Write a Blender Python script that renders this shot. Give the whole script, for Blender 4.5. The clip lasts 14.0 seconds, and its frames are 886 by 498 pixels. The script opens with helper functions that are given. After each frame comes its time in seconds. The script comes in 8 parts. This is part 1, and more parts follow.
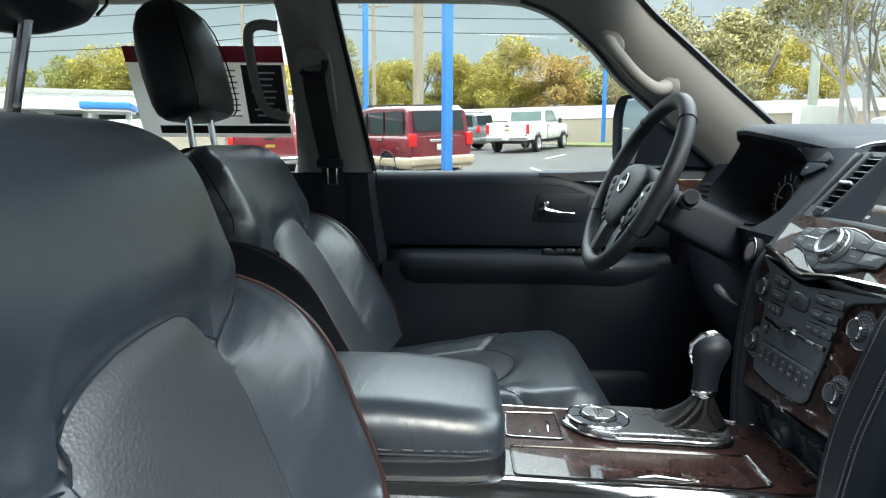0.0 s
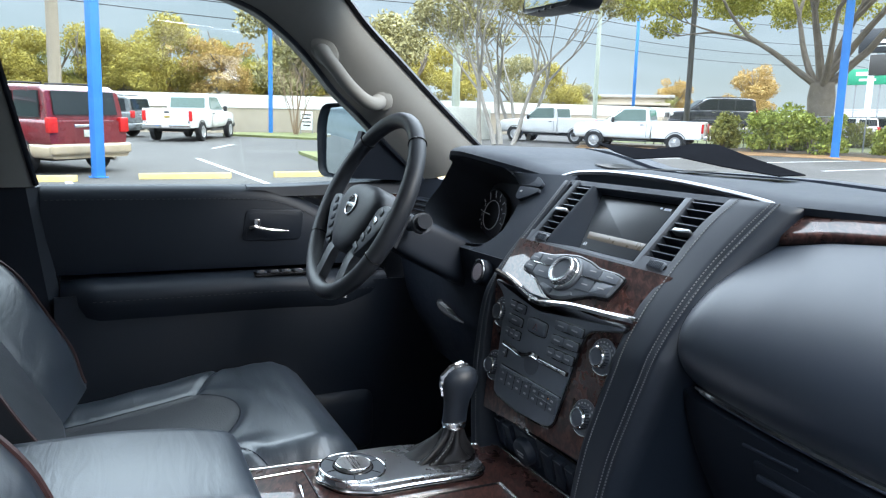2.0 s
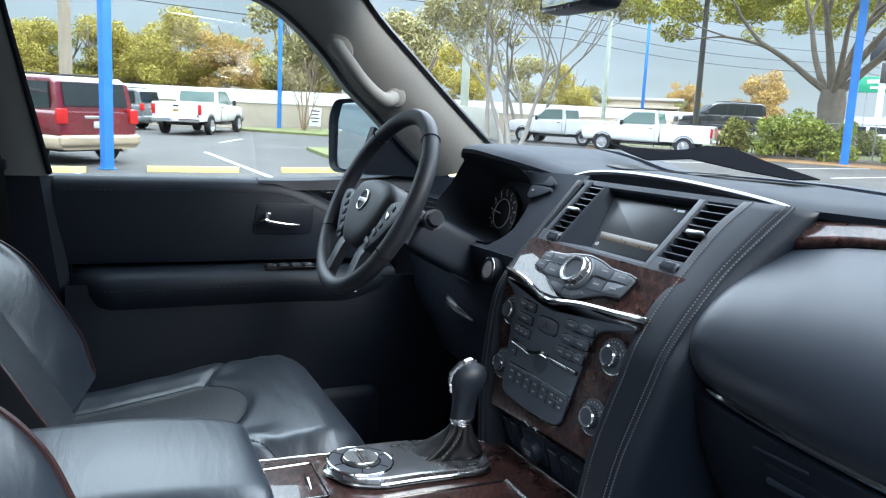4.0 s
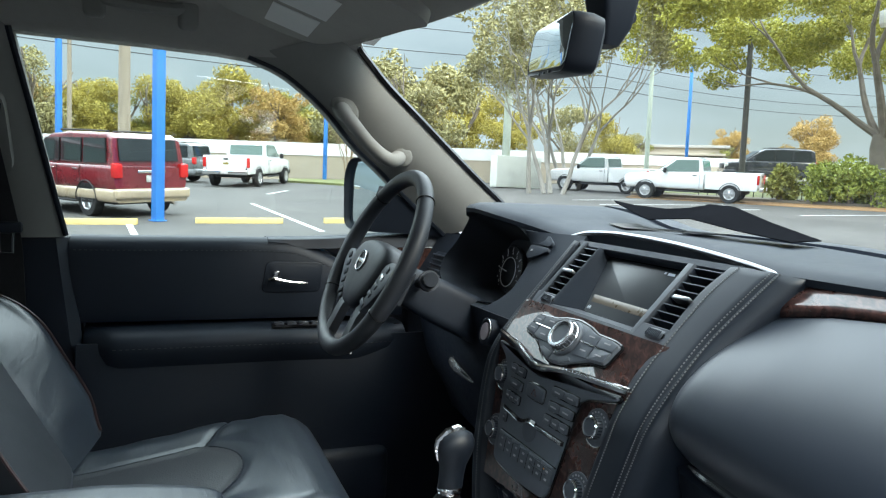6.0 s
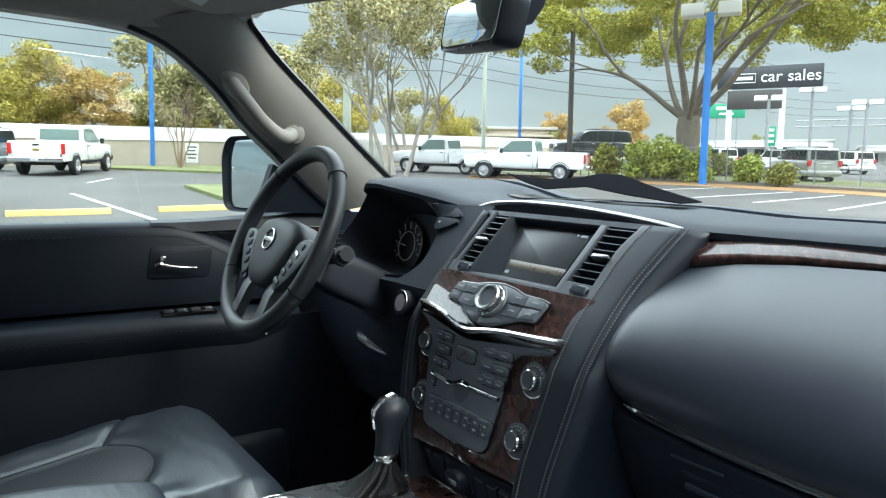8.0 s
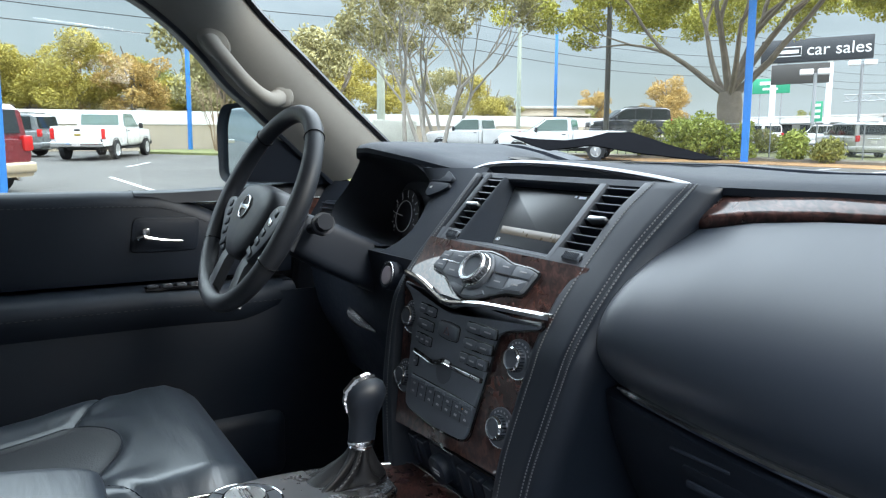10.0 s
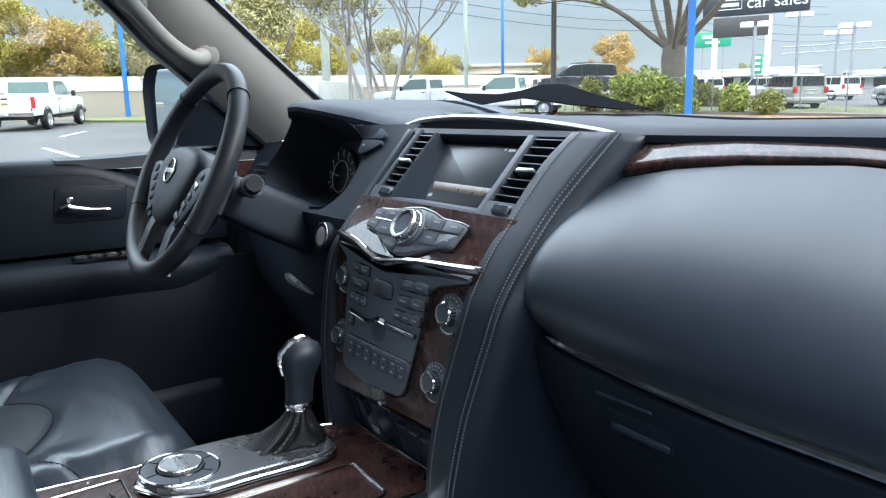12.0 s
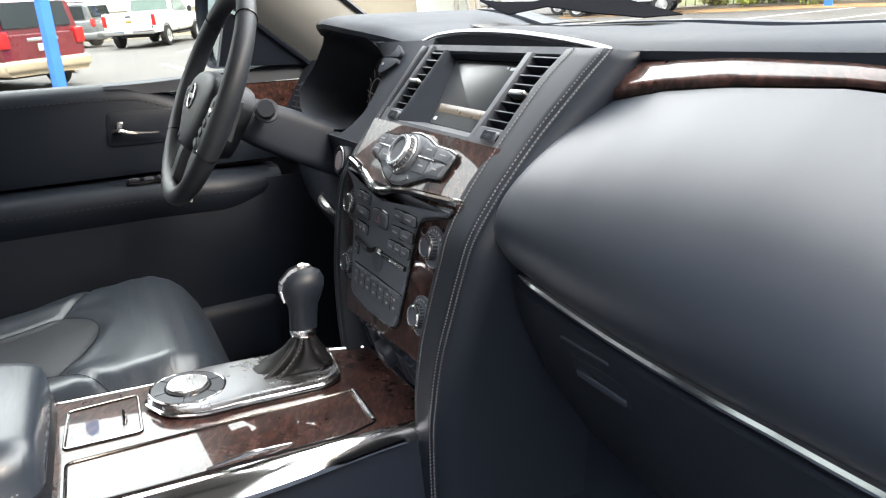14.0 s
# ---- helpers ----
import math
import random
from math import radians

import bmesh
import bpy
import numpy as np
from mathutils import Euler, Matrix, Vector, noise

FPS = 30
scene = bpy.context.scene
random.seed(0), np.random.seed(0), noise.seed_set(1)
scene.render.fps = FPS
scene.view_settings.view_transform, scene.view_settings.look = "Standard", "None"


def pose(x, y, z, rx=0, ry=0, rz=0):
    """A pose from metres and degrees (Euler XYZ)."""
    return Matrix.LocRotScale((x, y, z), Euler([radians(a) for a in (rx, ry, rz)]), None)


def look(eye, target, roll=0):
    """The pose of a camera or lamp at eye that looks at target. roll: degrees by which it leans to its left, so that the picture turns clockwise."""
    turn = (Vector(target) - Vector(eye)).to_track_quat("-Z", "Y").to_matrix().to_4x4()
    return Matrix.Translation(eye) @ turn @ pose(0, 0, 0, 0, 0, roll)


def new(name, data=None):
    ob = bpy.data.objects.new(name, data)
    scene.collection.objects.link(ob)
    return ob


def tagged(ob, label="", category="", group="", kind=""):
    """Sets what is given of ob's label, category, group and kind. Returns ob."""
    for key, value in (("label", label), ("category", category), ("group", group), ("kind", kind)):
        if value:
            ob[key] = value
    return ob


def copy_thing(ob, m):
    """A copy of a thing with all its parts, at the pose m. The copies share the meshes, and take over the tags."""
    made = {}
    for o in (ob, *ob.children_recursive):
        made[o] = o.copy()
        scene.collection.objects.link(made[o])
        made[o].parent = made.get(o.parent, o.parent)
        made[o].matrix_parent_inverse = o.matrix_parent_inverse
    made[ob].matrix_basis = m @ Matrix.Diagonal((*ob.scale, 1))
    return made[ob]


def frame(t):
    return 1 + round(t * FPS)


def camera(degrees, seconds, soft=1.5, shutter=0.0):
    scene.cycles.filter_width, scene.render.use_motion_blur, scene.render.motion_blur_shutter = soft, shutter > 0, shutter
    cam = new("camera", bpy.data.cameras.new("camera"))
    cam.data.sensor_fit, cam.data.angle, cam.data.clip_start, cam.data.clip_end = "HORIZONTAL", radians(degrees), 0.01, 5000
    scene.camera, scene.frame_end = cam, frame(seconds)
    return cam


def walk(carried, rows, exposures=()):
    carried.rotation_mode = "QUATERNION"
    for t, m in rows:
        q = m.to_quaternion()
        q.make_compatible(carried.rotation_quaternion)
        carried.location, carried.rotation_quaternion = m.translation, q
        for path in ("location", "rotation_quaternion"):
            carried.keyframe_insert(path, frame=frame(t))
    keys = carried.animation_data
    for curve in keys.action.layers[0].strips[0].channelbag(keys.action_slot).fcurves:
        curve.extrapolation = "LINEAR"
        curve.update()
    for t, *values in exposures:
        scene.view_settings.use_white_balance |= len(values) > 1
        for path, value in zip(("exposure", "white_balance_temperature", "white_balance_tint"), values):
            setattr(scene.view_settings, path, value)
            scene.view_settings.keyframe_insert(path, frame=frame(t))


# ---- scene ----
cam = camera(66.0, 14.0, soft=1.2)
PATH = [
    (0, (0.071, -0.941, 1.463), (0.024, 1.041, 1.197), 0.3),
    (0.3, (0.043, -0.855, 1.463), (0.075, 1.125, 1.181), 1.4),
    (0.5, (0.019, -0.838, 1.462), (0.198, 1.126, 1.13), 2.0),
    (0.7, (-0.009, -0.819, 1.471), (0.369, 1.113, 1.115), 2.9),
    (1, (-0.044, -0.801, 1.509), (0.66, 1.043, 1.189), 2.4),
    (1.5, (-0.054, -0.799, 1.518), (0.901, 0.939, 1.252), 1.7),
    (2, (-0.008, -0.806, 1.515), (0.861, 0.973, 1.236), 1.6),
    (2.5, (0.041, -0.818, 1.502), (0.762, 1.024, 1.203), 1.1),
    (3, (0.029, -0.807, 1.501), (0.655, 1.068, 1.195), 1.5),
    (3.5, (-0.011, -0.799, 1.505), (0.752, 1.025, 1.201), 2.8),
    (3.7, (-0.021, -0.8, 1.507), (0.831, 0.984, 1.209), 2.9),
    (5.8, (0.059, -0.832, 1.536), (0.842, 1.001, 1.372), 2.6),
    (6, (0.063, -0.828, 1.536), (0.801, 1.025, 1.389), 2.3),
    (6.5, (0.041, -0.813, 1.525), (0.788, 1.037, 1.395), 2.0),
    (7, (-0.007, -0.798, 1.522), (0.868, 0.995, 1.381), 1.6),
    (7.5, (-0.048, -0.79, 1.515), (1.042, 0.879, 1.352), 0.6),
    (7.7, (-0.061, -0.794, 1.518), (1.079, 0.84, 1.341), 0.8),
    (9.8, (0.062, -0.749, 1.478), (1.119, 0.933, 1.248), 0.9),
    (10, (0.069, -0.746, 1.483), (1.117, 0.941, 1.245), 0.3),
    (10.5, (0.081, -0.738, 1.475), (1.138, 0.935, 1.187), -0.2),
    (11, (0.082, -0.74, 1.473), (1.162, 0.912, 1.151), -0.4),
    (11.5, (0.09, -0.747, 1.474), (1.211, 0.874, 1.134), -0.7),
    (12, (0.097, -0.756, 1.475), (1.248, 0.841, 1.125), -1.2),
    (12.5, (0.108, -0.764, 1.477), (1.297, 0.803, 1.121), -1.0),
    (13, (0.111, -0.778, 1.492), (1.349, 0.729, 1.051), -2.0),
    (13.2, (0.109, -0.79, 1.495), (1.416, 0.615, 0.929), -1.5),
    (13.5, (0.134, -0.805, 1.494), (1.472, 0.55, 0.881), -0.9),
    (13.7, (0.162, -0.81, 1.501), (1.451, 0.582, 0.865), -1.2),
    (14, (0.241, -0.797, 1.487), (1.082, 0.917, 0.891), -3.3),
]
walk(cam, [(t, look(eye, target, roll)) for t, eye, target, roll in PATH],
     [(0, 0.87, 7350, 6), (0.5, 1.0, 7600, 13), (1.0, 1.1, 7400, 12), (1.6, 1.03, 7000, 10), (2.4, 0.9, 6600, 10), (3.7, 0.92, 6600, 10), (6.0, 0.78, 7050, 4), (7.7, 0.76, 7100, 4), (10.0, 0.83, 7000, 9), (11.3, 0.86, 6850, 10), (12.6, 0.95, 6600, 11), (13.2, 1.05, 7200, 12), (13.6, 1.3, 7950, 14), (14, 1.5, 8200, 15)])

# ---- world and sun ----
SUN_ELEV, SUN_ROT = 41.0, 155.0
world = bpy.data.worlds.new("world")
scene.world = world
world.use_nodes = True
wn, wl = world.node_tree.nodes, world.node_tree.links
wn.clear()
sky = wn.new("ShaderNodeTexSky")
sky.sky_type, sky.sun_disc = "NISHITA", False
sky.sun_elevation, sky.sun_rotation = radians(SUN_ELEV), radians(SUN_ROT)
sky.air_density, sky.dust_density, sky.ozone_density = 1.3, 2.2, 1.6
bgd, wout = wn.new("ShaderNodeBackground"), wn.new("ShaderNodeOutputWorld")
tc, mapn, cloud, ramp, mixc = (wn.new("ShaderNode" + k) for k in ("TexCoord", "Mapping", "TexNoise", "ValToRGB", "Mix"))
mixc.data_type = "RGBA"
mapn.inputs["Scale"].default_value = (1.2, 1.2, 5.0)
cloud.inputs["Scale"].default_value, cloud.inputs["Detail"].default_value = 1.6, 5
ramp.color_ramp.elements[0].position, ramp.color_ramp.elements[1].position = 0.36, 0.62
ramp.color_ramp.elements[0].color = (0.45, 0.45, 0.45, 1)
ramp.color_ramp.elements[1].color = (0.9, 0.9, 0.9, 1)
wl.new(tc.outputs["Generated"], mapn.inputs["Vector"])
wl.new(mapn.outputs[0], cloud.inputs["Vector"])
wl.new(cloud.outputs["Fac"], ramp.inputs[0])
wl.new(ramp.outputs[0], mixc.inputs[0])
wl.new(sky.outputs[0], mixc.inputs[6])
# the cloud cover is slate grey near the horizon and bright higher up
nrm_, gain, rise, fall, belt = (wn.new("ShaderNode" + k) for k in ("VectorMath", "Mix", "MapRange", "MapRange", "Math"))
nrm_.operation, belt.operation = "NORMALIZE", "MULTIPLY"
wl.new(tc.outputs["Generated"], nrm_.inputs[0])
side_ = wn.new("ShaderNodeSeparateXYZ")
wl.new(nrm_.outputs[0], side_.inputs[0])
for nd, lo_, hi_, t0, t1 in ((rise, 0.26, 0.52, 0.0, 1.0), (fall, 0.70, 0.95, 1.0, 0.85)):
    nd.interpolation_type = "SMOOTHSTEP"
    nd.inputs["From Min"].default_value, nd.inputs["From Max"].default_value = lo_, hi_
    nd.inputs["To Min"].default_value, nd.inputs["To Max"].default_value = t0, t1
    wl.new(side_.outputs["Z"], nd.inputs["Value"])
wl.new(rise.outputs[0], belt.inputs[0])
wl.new(fall.outputs[0], belt.inputs[1])
gain.data_type = "RGBA"
gain.inputs[6].default_value, gain.inputs[7].default_value = (6.8, 8.4, 10.2, 1), (76.0, 88.0, 106.0, 1)
wl.new(belt.outputs[0], gain.inputs[0])
wl.new(gain.outputs[2], mixc.inputs[7])
wl.new(mixc.outputs[2], bgd.inputs["Color"])
bgd.inputs["Strength"].default_value = 0.10
wl.new(bgd.outputs[0], wout.inputs["Surface"])
sun = new("sun", bpy.data.lights.new("sun", "SUN"))
sun.data.energy, sun.data.angle, sun.data.color = 1.8, radians(22), (1.0, 0.94, 0.85)
sr, se = radians(SUN_ROT), radians(SUN_ELEV)
sun.matrix_world = look((0, 0, 30), (-30 * math.sin(sr) * math.cos(se), -30 * math.cos(sr) * math.cos(se), 30 - 30 * math.sin(se)))

# ---- geometry helpers ----
V = Vector


def thing(name, label, category, at=(0, 0, 0), group="", kind=""):
    ob = new(name)
    ob.empty_display_size = 0.05
    ob.location = at
    return tagged(ob, label, category, group, kind)


def mesh_of(name, bm, mat, smooth=35):
    bm.normal_update()
    me = bpy.data.meshes.new(name)
    if smooth:
        lim = radians(smooth)
        for f in bm.faces:
            f.smooth = True
        for e in bm.edges:
            if len(e.link_faces) != 2 or e.calc_face_angle(9) > lim:
                e.smooth = False
    bm.to_mesh(me)
    bm.free()
    me.materials.append(mat)
    return me


def part(name, bm, mat, parent=None, label="", smooth=35):
    ob = new(name, mesh_of(name, bm, mat, smooth))
    if parent is not None:
        ob.parent = parent
        if parent.type == "EMPTY":
            ob.matrix_parent_inverse = Matrix.Translation(-Vector(parent.location))
    if label:
        ob["label"] = label
    return ob


def solo(name, bm, mat, label, category, group="", kind="", smooth=35):
    return tagged(part(name, bm, mat, None, "", smooth), label, category, group, kind)


def structure(name, bm, mat, label, category="", smooth=35):
    return solo(name, bm, mat, label, category, "", "structure", smooth)


def add(bm, other, m=None):
    """Joins the bmesh other, moved by m, into bm."""
    if m is not None:
        bmesh.ops.transform(other, matrix=m, verts=other.verts)
    base = [bm.verts.new(v.co) for v in other.verts]
    other.verts.index_update()
    for f in other.faces:
        try:
            bm.faces.new([base[v.index] for v in f.verts])
        except ValueError:
            pass
    other.free()
    return bm


def moved(bm, m):
    bmesh.ops.transform(bm, matrix=m, verts=bm.verts)
    return bm


def box(c, s, bevel=0.0, seg=2, m=None):
    bm = bmesh.new()
    bmesh.ops.create_cube(bm, size=1)
    bmesh.ops.scale(bm, vec=s, verts=bm.verts)
    if bevel:
        bmesh.ops.bevel(bm, geom=list(bm.edges), offset=bevel, segments=seg, profile=0.5, affect="EDGES")
    if m is not None:
        bmesh.ops.transform(bm, matrix=m, verts=bm.verts)
    bmesh.ops.translate(bm, vec=c, verts=bm.verts)
    return bm


def loft(rings, caps=True, closed=True):
    bm = bmesh.new()
    rows = [[bm.verts.new(p) for p in r] for r in rings]
    n = len(rows[0])
    for a, b in zip(rows, rows[1:]):
        for i in range(n if closed else n - 1):
            j = (i + 1) % n
            bm.faces.new((a[i], a[j], b[j], b[i]))
    if caps and closed:
        bm.faces.new(rows[0][::-1])
        bm.faces.new(rows[-1])
    bmesh.ops.recalc_face_normals(bm, faces=bm.faces)
    return bm


def frames(pts, closed=False):
    pts = [V(p) for p in pts]
    out, side = [], None
    for i, p in enumerate(pts):
        a = pts[i - 1] if (i or closed) else p
        b = pts[(i + 1) % len(pts)] if (i < len(pts) - 1 or closed) else p
        t = (b - a).normalized()
        if side is None:
            side = t.cross(V((0, 0, 1)))
            if side.length < 0.05:
                side = t.cross(V((1, 0, 0)))
        side = (side - t * side.dot(t)).normalized()
        out.append((p, side.copy(), t.cross(side).normalized()))
    return out


def tube(pts, r, n=8, closed=False, caps=True):
    fr = frames(pts, closed)
    rr = r if isinstance(r, (list, tuple)) else [r] * len(fr)
    rings = [[p + q * (s * math.cos(a) + u * math.sin(a)) for a in (2 * math.pi * k / n for k in range(n))] for (p, s, u), q in zip(fr, rr)]
    if closed:
        rings.append(rings[0])
        bm = loft(rings, caps=False)
        bmesh.ops.remove_doubles(bm, verts=bm.verts, dist=1e-6)
        return bm
    return loft(rings, caps)


def sweep(pts, prof, up, caps=True):
    """Sweeps a closed outline of (across, up) pairs along pts."""
    pts, up = [V(p) for p in pts], V(up)
    rings = []
    for i, p in enumerate(pts):
        t = (pts[min(i + 1, len(pts) - 1)] - pts[max(i - 1, 0)]).normalized()
        s = t.cross(up).normalized()
        u = s.cross(t)
        rings.append([p + s * a + u * b for a, b in prof])
    return loft(rings, caps)


def smooth_path(pts, n=6, closed=False):
    """Catmull-Rom through pts, n steps a span."""
    P = [V(p) for p in pts]
    m, out = len(P), []
    for i in range(m if closed else m - 1):
        p1, p2 = P[i], P[(i + 1) % m]
        p0 = P[i - 1] if (i or closed) else p1 * 2 - p2
        p3 = P[(i + 2) % m] if (closed or i + 2 < m) else p2 * 2 - p1
        for k in range(n):
            t = k / n
            out.append(0.5 * (2 * p1 + (p2 - p0) * t + (2 * p0 - 5 * p1 + 4 * p2 - p3) * t * t + (3 * p1 - p0 - 3 * p2 + p3) * t**3))
    if not closed:
        out.append(P[-1])
    return out


def lathe(prof, n=28, m=None):
    """Turns (radius, height) pairs about z."""
    rings = [[V((max(r, 1e-4) * math.cos(2 * math.pi * k / n), max(r, 1e-4) * math.sin(2 * math.pi * k / n), h)) for k in range(n)] for r, h in prof]
    bm = loft(rings)
    return moved(bm, m) if m is not None else bm


def hoop(prof, n=36, m=None):
    """A closed (radius, height) outline turned about z, open in the middle."""
    rings = [[V((r * math.cos(2 * math.pi * k / n), r * math.sin(2 * math.pi * k / n), h)) for k in range(n)] for r, h in list(prof) + [prof[0]]]
    bm = loft(rings, caps=False)
    bmesh.ops.remove_doubles(bm, verts=bm.verts, dist=1e-6)
    return moved(bm, m) if m is not None else bm


def rounded(pts, r, n=4):
    """A 2D outline with its corners rounded."""
    out = []
    m = len(pts)
    for i in range(m):
        p, a, b = V((*pts[i], 0)), V((*pts[i - 1], 0)), V((*pts[(i + 1) % m], 0))
        da, db = (a - p), (b - p)
        q = min(r, 0.45 * da.length, 0.45 * db.length)
        s, e = p + da.normalized() * q, p + db.normalized() * q
        for k in range(n + 1):
            t = k / n
            w = s * (1 - t) ** 2 + p * 2 * t * (1 - t) + e * t * t
            out.append((w.x, w.y))
    return out


def prism(outline, lo, hi, bevel=0.0, m=None):
    """An outline in x, y drawn up from lo to hi, its top edge eased by bevel."""
    c = V((sum(p[0] for p in outline) / len(outline), sum(p[1] for p in outline) / len(outline), 0))

    def ring(z, inset):
        out = []
        n = len(outline)
        for i in range(n):
            p, a, b = (V((*outline[j % n], 0)) for j in (i, i - 1, i + 1))
            t = b - a
            nrm = V((t.y, -t.x, 0))
            nrm = nrm.normalized() if nrm.length > 1e-9 else V((0, 0, 0))
            if area < 0:
                nrm = -nrm
            out.append(V((p.x, p.y, z)) - nrm * inset)
        return out

    area = sum(outline[i - 1][0] * outline[i][1] - outline[i][0] * outline[i - 1][1] for i in range(len(outline)))
    rings = [ring(lo, 0), ring(hi - (bevel if hi > lo else -bevel), 0)]
    if bevel:
        s = 1 if hi > lo else -1
        rings = [ring(lo, 0), ring(hi - s * bevel, 0), ring(hi - s * bevel * 0.3, bevel * 0.3), ring(hi, bevel)]
    bm = loft(rings)
    return moved(bm, m) if m is not None else bm


def grid(f, nu, nv, thick=0.0, both=True):
    """A sheet f(u, v) for u, v in 0..1, thickened against its normal."""
    P = [[V(f(i / nu, j / nv)) for j in range(nv + 1)] for i in range(nu + 1)]
    bm = bmesh.new()
    vs = [[bm.verts.new(p) for p in row] for row in P]
    for i in range(nu):
        for j in range(nv):
            bm.faces.new((vs[i][j], vs[i + 1][j], vs[i + 1][j + 1], vs[i][j + 1]))
    if thick:
        bm.normal_update()
        nr = [[v.normal.copy() for v in row] for row in vs]
        ws = [[bm.verts.new(vs[i][j].co - nr[i][j] * thick) for j in range(nv + 1)] for i in range(nu + 1)]
        for i in range(nu):
            for j in range(nv):
                bm.faces.new((ws[i][j + 1], ws[i + 1][j + 1], ws[i + 1][j], ws[i][j]))
        for i in range(nu):
            bm.faces.new((vs[i][0], ws[i][0], ws[i + 1][0], vs[i + 1][0]))
            bm.faces.new((vs[i + 1][nv], ws[i + 1][nv], ws[i][nv], vs[i][nv]))
        for j in range(nv):
            bm.faces.new((vs[0][j + 1], ws[0][j + 1], ws[0][j], vs[0][j]))
            bm.faces.new((vs[nu][j], ws[nu][j], ws[nu][j + 1], vs[nu][j + 1]))
    return bm


def hull_slab(pts, n, thick):
    """A flat polygon pts, thickened along n."""
    n = V(n).normalized() * thick
    return loft([[V(p) for p in pts], [V(p) + n for p in pts]])


def axes(o, xa, ya):
    xa, ya = V(xa).normalized(), V(ya)
    za = xa.cross(ya).normalized()
    ya = za.cross(xa)
    m = Matrix((xa, ya, za)).transposed().to_4x4()
    m.translation = o
    return m


def lerp(a, b, t):
    return a + (b - a) * t


def interp(x, xs, ys):
    return float(np.interp(x, xs, ys))


def sstep(a, b, x):
    t = min(1, max(0, (x - a) / (b - a)))
    return t * t * (3 - 2 * t)


# ---- materials ----
def mat(name, col, rough=0.5, metal=0.0, var=0.15, scale=8.0, bump=0.0, bscale=300.0, coat=0.0, rvar=0.1, spec=0.5, detail=4, kind="noise", col2=None, stretch=None):
    """A surface with two scales of variation in colour and gloss, and a fine relief."""
    m = bpy.data.materials.new(name)
    m.use_nodes = True
    nt = m.node_tree
    N, L = nt.nodes, nt.links
    b = N["Principled BSDF"]
    b.inputs["Metallic"].default_value, b.inputs["Coat Weight"].default_value = metal, coat
    b.inputs["Coat Roughness"].default_value, b.inputs["Specular IOR Level"].default_value = 0.04, spec
    t = N.new("ShaderNodeTexCoord")
    src = t.outputs["Object"]
    if stretch:
        mp = N.new("ShaderNodeMapping")
        mp.inputs["Scale"].default_value = stretch
        L.new(src, mp.inputs["Vector"])
        src = mp.outputs[0]
    n1, n2 = N.new("ShaderNodeTexNoise"), N.new("ShaderNodeTexNoise")
    n1.inputs["Scale"].default_value, n1.inputs["Detail"].default_value = scale, detail
    n2.inputs["Scale"].default_value, n2.inputs["Detail"].default_value = scale * 9, 3
    L.new(src, n1.inputs["Vector"])
    L.new(src, n2.inputs["Vector"])
    mx = N.new("ShaderNodeMath")
    mx.operation = "MULTIPLY_ADD"
    mx.inputs[1].default_value, mx.inputs[2].default_value = 0.35, 0.0
    L.new(n2.outputs["Fac"], mx.inputs[0])
    ad = N.new("ShaderNodeMath")
    ad.operation = "MULTIPLY_ADD"
    ad.inputs[1].default_value = 0.65
    L.new(n1.outputs["Fac"], ad.inputs[0])
    L.new(mx.outputs[0], ad.inputs[2])
    rp = N.new("ShaderNodeValToRGB")
    rp.color_ramp.elements[0].position, rp.color_ramp.elements[1].position = 0.3, 0.7
    dark = tuple(c * (1 - var) for c in col[:3])
    lite = tuple(min(1, c * (1 + var)) for c in (col2 or col)[:3])
    rp.color_ramp.elements[0].color, rp.color_ramp.elements[1].color = (*dark, 1), (*lite, 1)
    L.new(ad.outputs[0], rp.inputs[0])
    L.new(rp.outputs[0], b.inputs["Base Color"])
    mr = N.new("ShaderNodeMapRange")
    mr.inputs["From Min"].default_value, mr.inputs["From Max"].default_value = 0.3, 0.7
    mr.inputs["To Min"].default_value, mr.inputs["To Max"].default_value = max(0.02, rough - rvar), min(1, rough + rvar)
    L.new(ad.outputs[0], mr.inputs["Value"])
    L.new(mr.outputs[0], b.inputs["Roughness"])
    if bump:
        if kind == "noise":
            h = N.new("ShaderNodeTexNoise")
            h.inputs["Scale"].default_value, h.inputs["Detail"].default_value = bscale, 3
            hs = h.outputs["Fac"]
        else:
            h = N.new("ShaderNodeTexVoronoi")
            h.inputs["Scale"].default_value = bscale
            hs = h.outputs["Distance"]
        L.new(t.outputs["Object"], h.inputs["Vector"])
        bp = N.new("ShaderNodeBump")
        bp.inputs["Strength"].default_value, bp.inputs["Distance"].default_value = bump, 0.002
        L.new(hs, bp.inputs["Height"])
        L.new(bp.outputs[0], b.inputs["Normal"])
    return m


def glow(name, col, strength):
    m = bpy.data.materials.new(name)
    m.use_nodes = True
    b = m.node_tree.nodes["Principled BSDF"]
    b.inputs["Base Color"].default_value = (*col, 1)
    b.inputs["Emission Color"].default_value, b.inputs["Emission Strength"].default_value = (*col, 1), strength
    return m


